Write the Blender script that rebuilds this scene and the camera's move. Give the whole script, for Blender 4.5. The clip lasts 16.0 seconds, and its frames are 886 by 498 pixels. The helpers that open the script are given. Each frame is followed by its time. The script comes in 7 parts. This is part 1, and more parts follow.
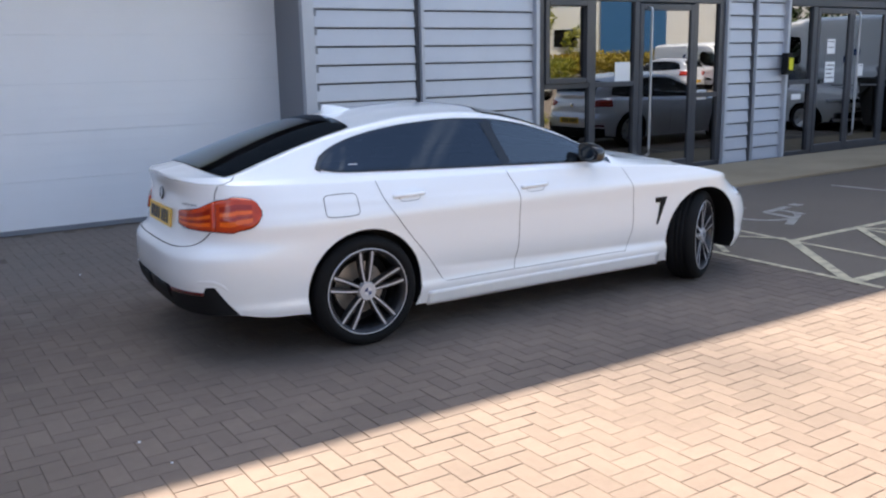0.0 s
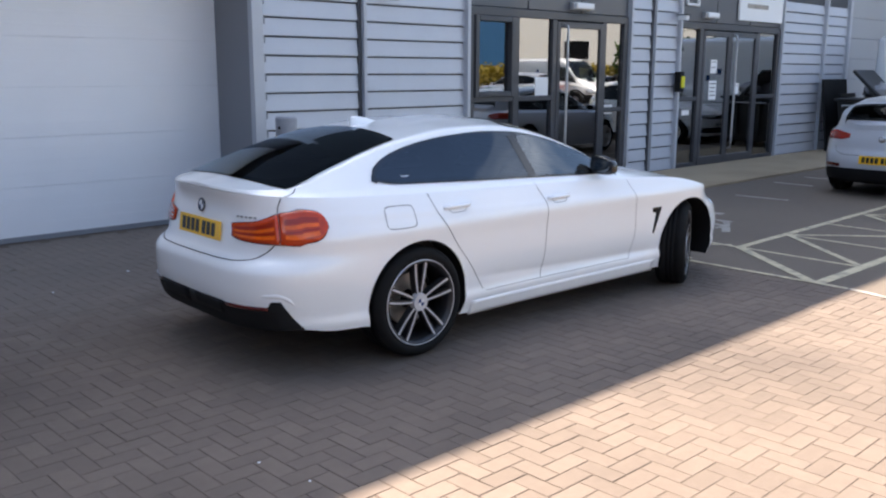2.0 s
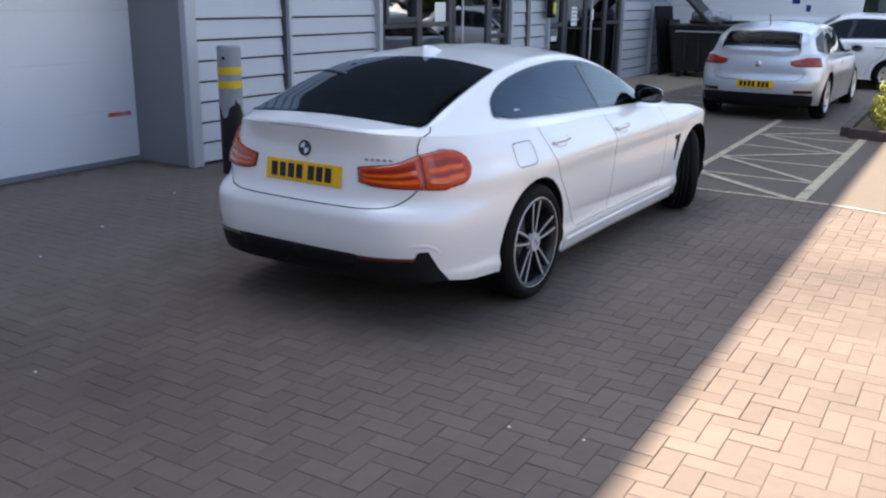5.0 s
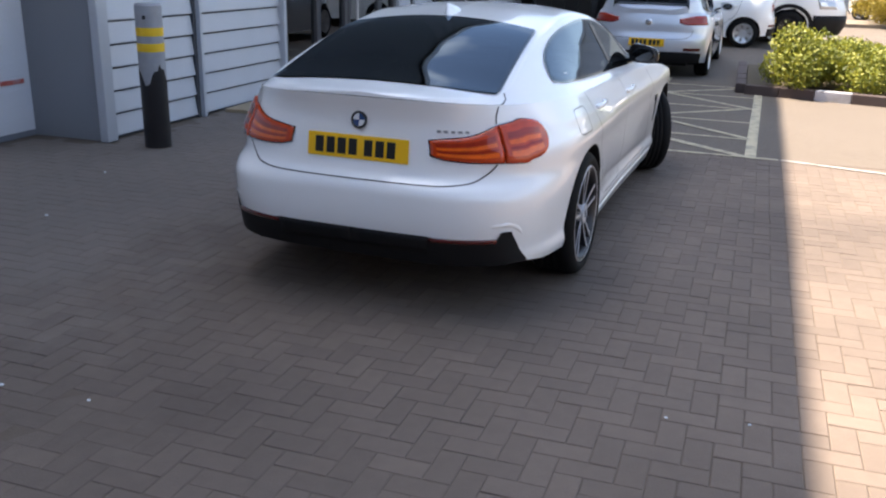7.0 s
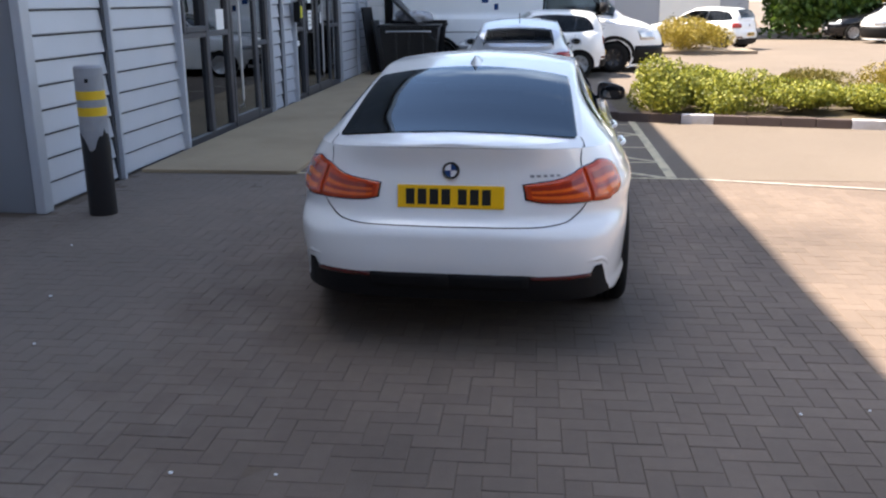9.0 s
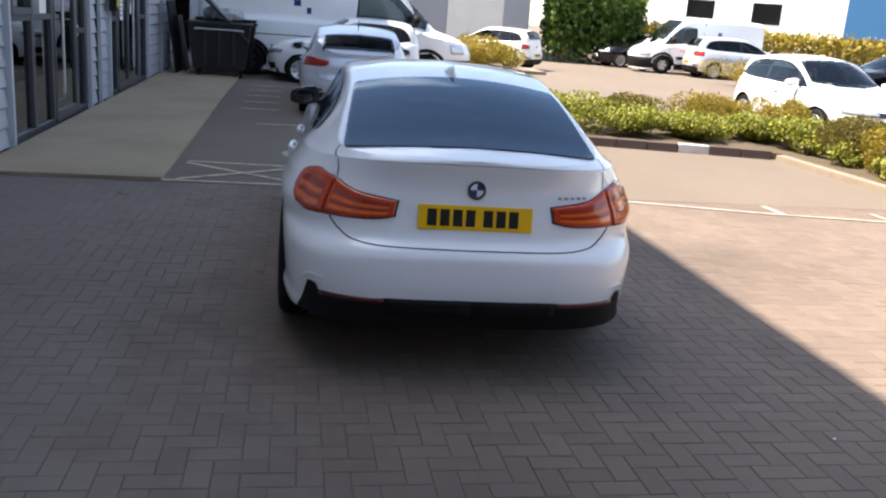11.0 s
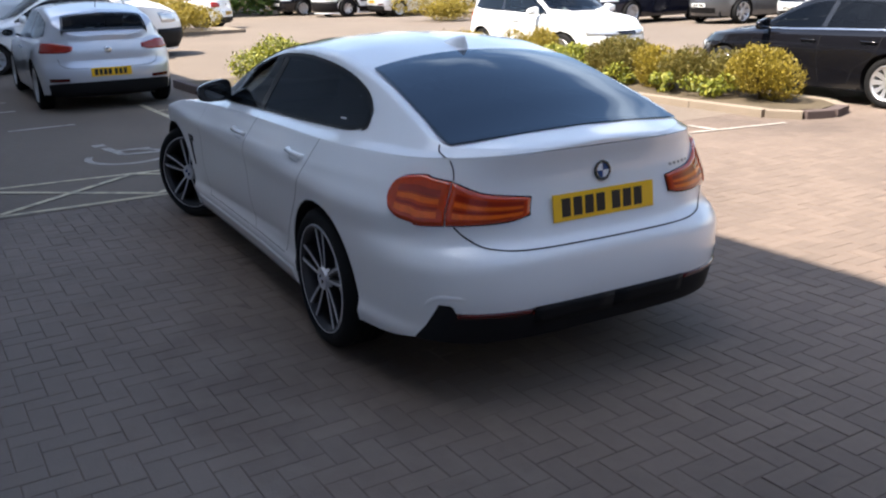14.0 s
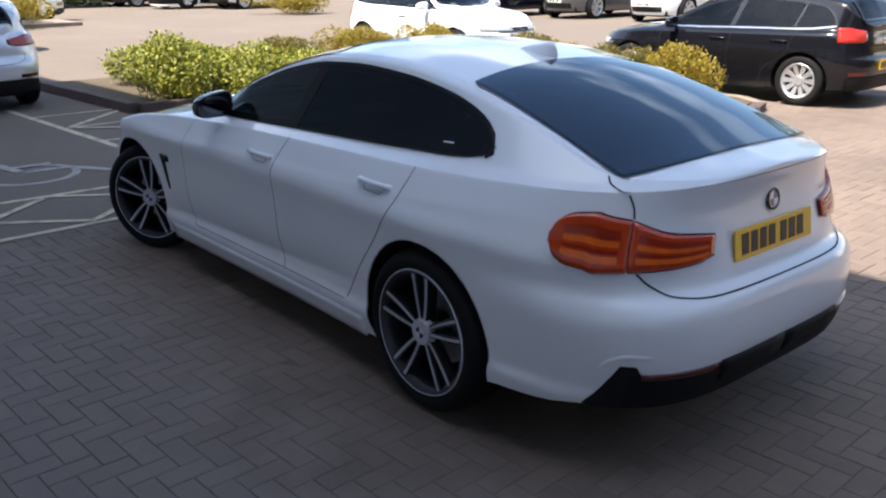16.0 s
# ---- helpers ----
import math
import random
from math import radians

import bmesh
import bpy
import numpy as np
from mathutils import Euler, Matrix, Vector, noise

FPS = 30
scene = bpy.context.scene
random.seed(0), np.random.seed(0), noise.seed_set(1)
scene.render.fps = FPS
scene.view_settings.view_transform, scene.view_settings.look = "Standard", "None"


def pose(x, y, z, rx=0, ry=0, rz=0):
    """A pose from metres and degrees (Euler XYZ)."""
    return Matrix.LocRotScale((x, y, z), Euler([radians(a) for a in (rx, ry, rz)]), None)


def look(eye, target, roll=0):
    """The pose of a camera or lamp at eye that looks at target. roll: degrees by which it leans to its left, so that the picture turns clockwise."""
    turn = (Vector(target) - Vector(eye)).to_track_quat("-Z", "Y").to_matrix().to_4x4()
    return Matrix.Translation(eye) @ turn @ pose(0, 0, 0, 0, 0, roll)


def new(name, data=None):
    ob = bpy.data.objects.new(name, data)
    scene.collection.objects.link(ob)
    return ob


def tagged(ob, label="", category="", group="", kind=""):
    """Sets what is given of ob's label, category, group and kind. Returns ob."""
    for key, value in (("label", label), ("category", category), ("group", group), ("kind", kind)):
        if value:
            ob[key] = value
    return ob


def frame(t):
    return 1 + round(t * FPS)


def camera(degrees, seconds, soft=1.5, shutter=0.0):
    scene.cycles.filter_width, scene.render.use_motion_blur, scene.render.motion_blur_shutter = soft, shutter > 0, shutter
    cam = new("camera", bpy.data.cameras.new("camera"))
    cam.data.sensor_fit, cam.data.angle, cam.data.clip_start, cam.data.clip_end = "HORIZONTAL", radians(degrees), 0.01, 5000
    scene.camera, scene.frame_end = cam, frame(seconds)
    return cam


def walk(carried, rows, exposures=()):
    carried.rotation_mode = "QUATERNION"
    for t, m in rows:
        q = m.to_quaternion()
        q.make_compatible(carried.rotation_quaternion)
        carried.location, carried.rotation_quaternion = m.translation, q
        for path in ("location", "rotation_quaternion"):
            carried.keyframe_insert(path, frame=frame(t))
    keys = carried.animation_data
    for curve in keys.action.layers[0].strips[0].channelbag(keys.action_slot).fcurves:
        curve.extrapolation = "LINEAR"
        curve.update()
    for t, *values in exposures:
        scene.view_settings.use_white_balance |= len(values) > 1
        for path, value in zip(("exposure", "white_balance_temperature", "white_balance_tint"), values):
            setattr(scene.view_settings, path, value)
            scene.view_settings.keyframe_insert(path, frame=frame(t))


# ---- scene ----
cam = camera(53.0, 16.0, 2.2)
PATH = [
    (0, (0.184, -0.439, 1.66), (1.252, 1.201, 1.248), -1.2),
    (0.5, (-0.018, -0.281, 1.642), (1.109, 1.318, 1.222), 0.4),
    (1, (-0.284, -0.107, 1.676), (0.919, 1.441, 1.278), -0.9),
    (1.5, (-0.56, 0.121, 1.67), (0.695, 1.634, 1.3), 1.2),
    (2, (-0.873, 0.292, 1.695), (0.485, 1.706, 1.301), 0.2),
    (2.5, (-1.04, 0.582, 1.678), (0.371, 1.936, 1.26), 0.7),
    (3, (-1.21, 0.856, 1.704), (0.22, 2.183, 1.262), 0.4),
    (3.5, (-1.454, 1.106, 1.702), (0.069, 2.321, 1.249), 1.2),
    (4, (-1.649, 1.387, 1.689), (-0.079, 2.513, 1.17), 0.3),
    (4.2, (-1.675, 1.534, 1.669), (-0.094, 2.635, 1.135), 1.0),
    (6.5, (-2.296, 2.943, 1.717), (-0.52, 3.648, 1.126), -1.3),
    (7, (-2.053, 3.332, 1.639), (-0.253, 3.941, 1.015), 1.4),
    (7.5, (-2.185, 3.67, 1.686), (-0.327, 4.125, 1.102), 0.0),
    (8, (-2.301, 4.037, 1.689), (-0.419, 4.426, 1.135), 2.0),
    (8.5, (-2.331, 4.321, 1.698), (-0.438, 4.65, 1.144), -1.3),
    (9, (-2.505, 4.646, 1.709), (-0.59, 4.838, 1.168), -0.4),
    (9.5, (-2.564, 4.914, 1.706), (-0.638, 4.973, 1.169), 1.4),
    (9.7, (-2.507, 5.057, 1.7), (-0.579, 5.035, 1.168), 2.6),
    (11.8, (-1.944, 6.336, 1.652), (-0.102, 5.778, 1.108), 0.2),
    (12, (-1.888, 6.468, 1.678), (-0.073, 5.846, 1.114), -0.9),
    (12.5, (-1.723, 6.723, 1.665), (0.054, 6.004, 1.096), 0.8),
    (13, (-1.565, 7.058, 1.702), (0.142, 6.187, 1.129), -0.6),
    (13.5, (-1.308, 7.269, 1.685), (0.347, 6.316, 1.091), -0.2),
    (14, (-1.0, 7.443, 1.707), (0.63, 6.449, 1.109), -1.3),
    (14.5, (-0.72, 7.662, 1.691), (0.854, 6.585, 1.087), 1.9),
    (15, (-0.383, 7.846, 1.716), (1.106, 6.67, 1.081), 0.1),
    (15.5, (0.005, 7.889, 1.696), (1.414, 6.615, 1.069), 0.6),
    (16, (0.231, 8.018, 1.741), (1.625, 6.724, 1.122), -0.3),
]
walk(cam, [(t, look(eye, target, roll)) for t, eye, target, roll in PATH], [(0.0, 1.78, 7300, 12), (3.5, 1.72, 7250, 12), (7.0, 1.82, 7400, 12), (9.0, 1.70, 7400, 12), (12.5, 1.56, 7250, 12), (16.0, 1.48, 6850, 11)])

# ---- world, sun, exposure ----
SUN_EL, SUN_AZ = 58.8, 8.0          # degrees; azimuth from +y towards +x
world = bpy.data.worlds.new("world")
scene.world = world
world.use_nodes = True
wn, wl = world.node_tree.nodes, world.node_tree.links
sky = wn.new("ShaderNodeTexSky")
sky.sky_type, sky.sun_disc = "NISHITA", False
sky.sun_elevation, sky.sun_rotation = radians(SUN_EL), radians(SUN_AZ)
sky.air_density, sky.dust_density, sky.ozone_density = 1.0, 0.5, 1.6
# a few soft white clouds over the whole dome
tc = wn.new("ShaderNodeTexCoord")
cl = wn.new("ShaderNodeTexNoise")
cl.inputs["Scale"].default_value, cl.inputs["Detail"].default_value, cl.inputs["Roughness"].default_value = 2.6, 7, 0.55
cr = wn.new("ShaderNodeValToRGB")
cr.color_ramp.elements[0].position, cr.color_ramp.elements[1].position = 0.54, 0.68
mp = wn.new("ShaderNodeMapping")
mp.inputs["Scale"].default_value = (1, 1, 2.2)
cm = wn.new("ShaderNodeMixRGB")
cm.inputs[2].default_value = (8.6, 9.3, 10.6, 1)
wl.new(tc.outputs["Generated"], mp.inputs["Vector"])
wl.new(mp.outputs["Vector"], cl.inputs["Vector"])
wl.new(cl.outputs["Fac"], cr.inputs["Fac"])
cf = wn.new("ShaderNodeMath")
cf.operation = "MULTIPLY"
cf.inputs[1].default_value = 0.60
wl.new(cr.outputs["Color"], cf.inputs[0])
# paler haze towards the horizon
sz, hz_ = wn.new("ShaderNodeSeparateXYZ"), wn.new("ShaderNodeMapRange")
hz_.interpolation_type = "SMOOTHSTEP"
hz_.inputs["From Min"].default_value, hz_.inputs["From Max"].default_value = 0.0, 0.38
hz_.inputs["To Min"].default_value, hz_.inputs["To Max"].default_value = 0.12, 0.0
mxx = wn.new("ShaderNodeMath")
mxx.operation = "MAXIMUM"
wl.new(tc.outputs["Generated"], sz.inputs[0])
wl.new(sz.outputs["Z"], hz_.inputs["Value"])
wl.new(hz_.outputs[0], mxx.inputs[0])
wl.new(cf.outputs[0], mxx.inputs[1])
wl.new(mxx.outputs[0], cm.inputs[0])
wl.new(sky.outputs[0], cm.inputs[1])
# bright haze round the hidden sun
sun_dir = Vector((math.sin(radians(SUN_AZ)) * math.cos(radians(SUN_EL)), math.cos(radians(SUN_AZ)) * math.cos(radians(SUN_EL)), math.sin(radians(SUN_EL))))
dp, gm, ad = wn.new("ShaderNodeVectorMath"), wn.new("ShaderNodeMapRange"), wn.new("ShaderNodeMixRGB")
dp.operation, ad.blend_type = "DOT_PRODUCT", "ADD"
dp.inputs[1].default_value = sun_dir
gm.interpolation_type = "SMOOTHSTEP"
gm.inputs["From Min"].default_value, gm.inputs["From Max"].default_value = 0.78, 1.0
ad.inputs[2].default_value = (6.2, 6.9, 8.0, 1)
wl.new(tc.outputs["Generated"], dp.inputs[0])
wl.new(dp.outputs["Value"], gm.inputs["Value"])
wl.new(gm.outputs[0], ad.inputs[0])
wl.new(cm.outputs[0], ad.inputs[1])
bg = wn["Background"]
wl.new(ad.outputs[0], bg.inputs["Color"])
bg.inputs["Strength"].default_value = 0.112
sun = new("sun", bpy.data.lights.new("sun", "SUN"))
sun.data.energy, sun.data.angle, sun.data.color = 5.0, radians(0.55), (1.0, 0.95, 0.885)
sun.matrix_world = look(Vector((4, 5, 0)) + sun_dir * 40, (4, 5, 0))

# ---- materials ----
def mat(name, color, rough=0.6, metal=0.0, vary=0.0, scale=8.0, bump=0.0, bscale=60.0, coat=0.0, spec=0.5, island=0.0, fine=0.0, tint=None, tscale=0.7, tmix=0.0, dust=None):
    """A principled surface: colour varied at two scales, fine relief, optional stains."""
    m = bpy.data.materials.new(name)
    m.use_nodes = True
    n, l = m.node_tree.nodes, m.node_tree.links
    p = n["Principled BSDF"]
    p.inputs["Roughness"].default_value, p.inputs["Metallic"].default_value = rough, metal
    p.inputs["Coat Weight"].default_value, p.inputs["Coat Roughness"].default_value = coat, 0.03
    p.inputs["Specular IOR Level"].default_value = spec
    p.inputs["Base Color"].default_value = (*color, 1)
    if vary or bump or island or tmix or fine:
        c = n.new("ShaderNodeTexCoord")
        here = c.outputs["Object"]
        if dust:
            here = n.new("ShaderNodeNewGeometry").outputs["Position"]
        out = None
        rgb = n.new("ShaderNodeRGB")
        rgb.outputs[0].default_value = (*color, 1)
        out = rgb.outputs[0]
        def value_by(sock, amount, centre=0.5):
            nonlocal out
            mr = n.new("ShaderNodeMapRange")
            mr.inputs["To Min"].default_value, mr.inputs["To Max"].default_value = 1 - amount, 1 + amount
            l.new(sock, mr.inputs["Value"])
            h = n.new("ShaderNodeHueSaturation")
            l.new(mr.outputs[0], h.inputs["Value"])
            l.new(out, h.inputs["Color"])
            out = h.outputs[0]
        if tmix:
            t = n.new("ShaderNodeTexNoise")
            t.inputs["Scale"].default_value, t.inputs["Detail"].default_value = tscale, 6
            l.new(here, t.inputs["Vector"])
            r = n.new("ShaderNodeValToRGB")
            r.color_ramp.elements[0].position, r.color_ramp.elements[1].position = 0.45, 0.7
            l.new(t.outputs["Fac"], r.inputs["Fac"])
            k = n.new("ShaderNodeMath")
            k.operation = "MULTIPLY"
            k.inputs[1].default_value = tmix
            l.new(r.outputs["Color"], k.inputs[0])
            x = n.new("ShaderNodeMixRGB")
            x.inputs[2].default_value = (*tint, 1)
            l.new(k.outputs[0], x.inputs[0])
            l.new(out, x.inputs[1])
            out = x.outputs[0]
        if vary:
            t = n.new("ShaderNodeTexNoise")
            t.inputs["Scale"].default_value, t.inputs["Detail"].default_value = scale, 5
            l.new(here, t.inputs["Vector"])
            value_by(t.outputs["Fac"], vary)
        if fine:
            t = n.new("ShaderNodeTexNoise")
            t.inputs["Scale"].default_value, t.inputs["Detail"].default_value = scale * 14, 3
            l.new(here, t.inputs["Vector"])
            value_by(t.outputs["Fac"], fine)
        if island:
            g = n.new("ShaderNodeNewGeometry")
            value_by(g.outputs["Random Per Island"], island)
            o = n.new("ShaderNodeObjectInfo")
            value_by(o.outputs["Random"], island)
        if dust:
            # pale dust blown about in front of the roller door
            sep, mr, t, mul, x = n.new("ShaderNodeSeparateXYZ"), n.new("ShaderNodeMapRange"), n.new("ShaderNodeTexNoise"), n.new("ShaderNodeMath"), n.new("ShaderNodeMixRGB")
            t.inputs["Scale"].default_value, t.inputs["Detail"].default_value, t.inputs["Roughness"].default_value = 1.5, 7, 0.62
            l.new(here, sep.inputs[0])
            l.new(here, t.inputs["Vector"])
            add = n.new("ShaderNodeMath")
            add.operation = "MULTIPLY_ADD"
            add.inputs[1].default_value = 4.5
            l.new(t.outputs["Fac"], add.inputs[0])
            l.new(sep.outputs["Y"], add.inputs[2])
            mr.interpolation_type = "SMOOTHSTEP"
            mr.inputs["From Min"].default_value, mr.inputs["From Max"].default_value = 7.9, 9.4
            l.new(add.outputs[0], mr.inputs["Value"])
            mul.operation = "MULTIPLY"
            mul.inputs[1].default_value = 0.42
            l.new(mr.outputs[0], mul.inputs[0])
            l.new(mul.outputs[0], x.inputs[0])
            l.new(out, x.inputs[1])
            x.inputs[2].default_value = (*dust, 1)
            out = x.outputs[0]
        l.new(out, p.inputs["Base Color"])
        if bump:
            t = n.new("ShaderNodeTexNoise")
            t.inputs["Scale"].default_value, t.inputs["Detail"].default_value = bscale, 4
            l.new(c.outputs["Object"], t.inputs["Vector"])
            b = n.new("ShaderNodeBump")
            b.inputs["Strength"].default_value, b.inputs["Distance"].default_value = bump, 0.01
            l.new(t.outputs["Fac"], b.inputs["Height"])
            l.new(b.outputs[0], p.inputs["Normal"])
    return m


def glass_mat(name, tint, clear, gloss=1.0, ior=1.52, blur=0.012):
    """Thin pane: sharp reflection by Fresnel over a tinted see-through sheet."""
    m = bpy.data.materials.new(name)
    m.use_nodes = True
    n, l = m.node_tree.nodes, m.node_tree.links
    n.remove(n["Principled BSDF"])
    tr, gl, mx, fr = n.new("ShaderNodeBsdfTransparent"), n.new("ShaderNodeBsdfGlossy"), n.new("ShaderNodeMixShader"), n.new("ShaderNodeFresnel")
    tr.inputs["Color"].default_value = (tint[0] * clear, tint[1] * clear, tint[2] * clear, 1)
    gl.inputs["Roughness"].default_value = blur
    gl.inputs["Color"].default_value = (*gloss, 1) if isinstance(gloss, tuple) else (gloss, gloss, gloss, 1)
    fr.inputs["IOR"].default_value = ior
    l.new(fr.outputs[0], mx.inputs[0])
    l.new(tr.outputs[0], mx.inputs[1])
    l.new(gl.outputs[0], mx.inputs[2])
    l.new(mx.outputs[0], n["Material Output"].inputs["Surface"])
    return m


def lens_mat(name, color):
    """Moulded coloured lamp plastic with fluting."""
    m = mat(name, color, 0.25, coat=1.0, vary=0.3, scale=26, spec=0.2)
    n, l = m.node_tree.nodes, m.node_tree.links
    w = n.new("ShaderNodeTexWave")
    c = n.new("ShaderNodeTexCoord")
    b = n.new("ShaderNodeBump")
    w.bands_direction, w.inputs["Scale"].default_value = "Z", 9
    b.inputs["Strength"].default_value, b.inputs["Distance"].default_value = 0.12, 0.004
    l.new(c.outputs["Object"], w.inputs["Vector"])
    l.new(w.outputs["Fac"], b.inputs["Height"])
    l.new(b.outputs[0], n["Principled BSDF"].inputs["Normal"])
    return m


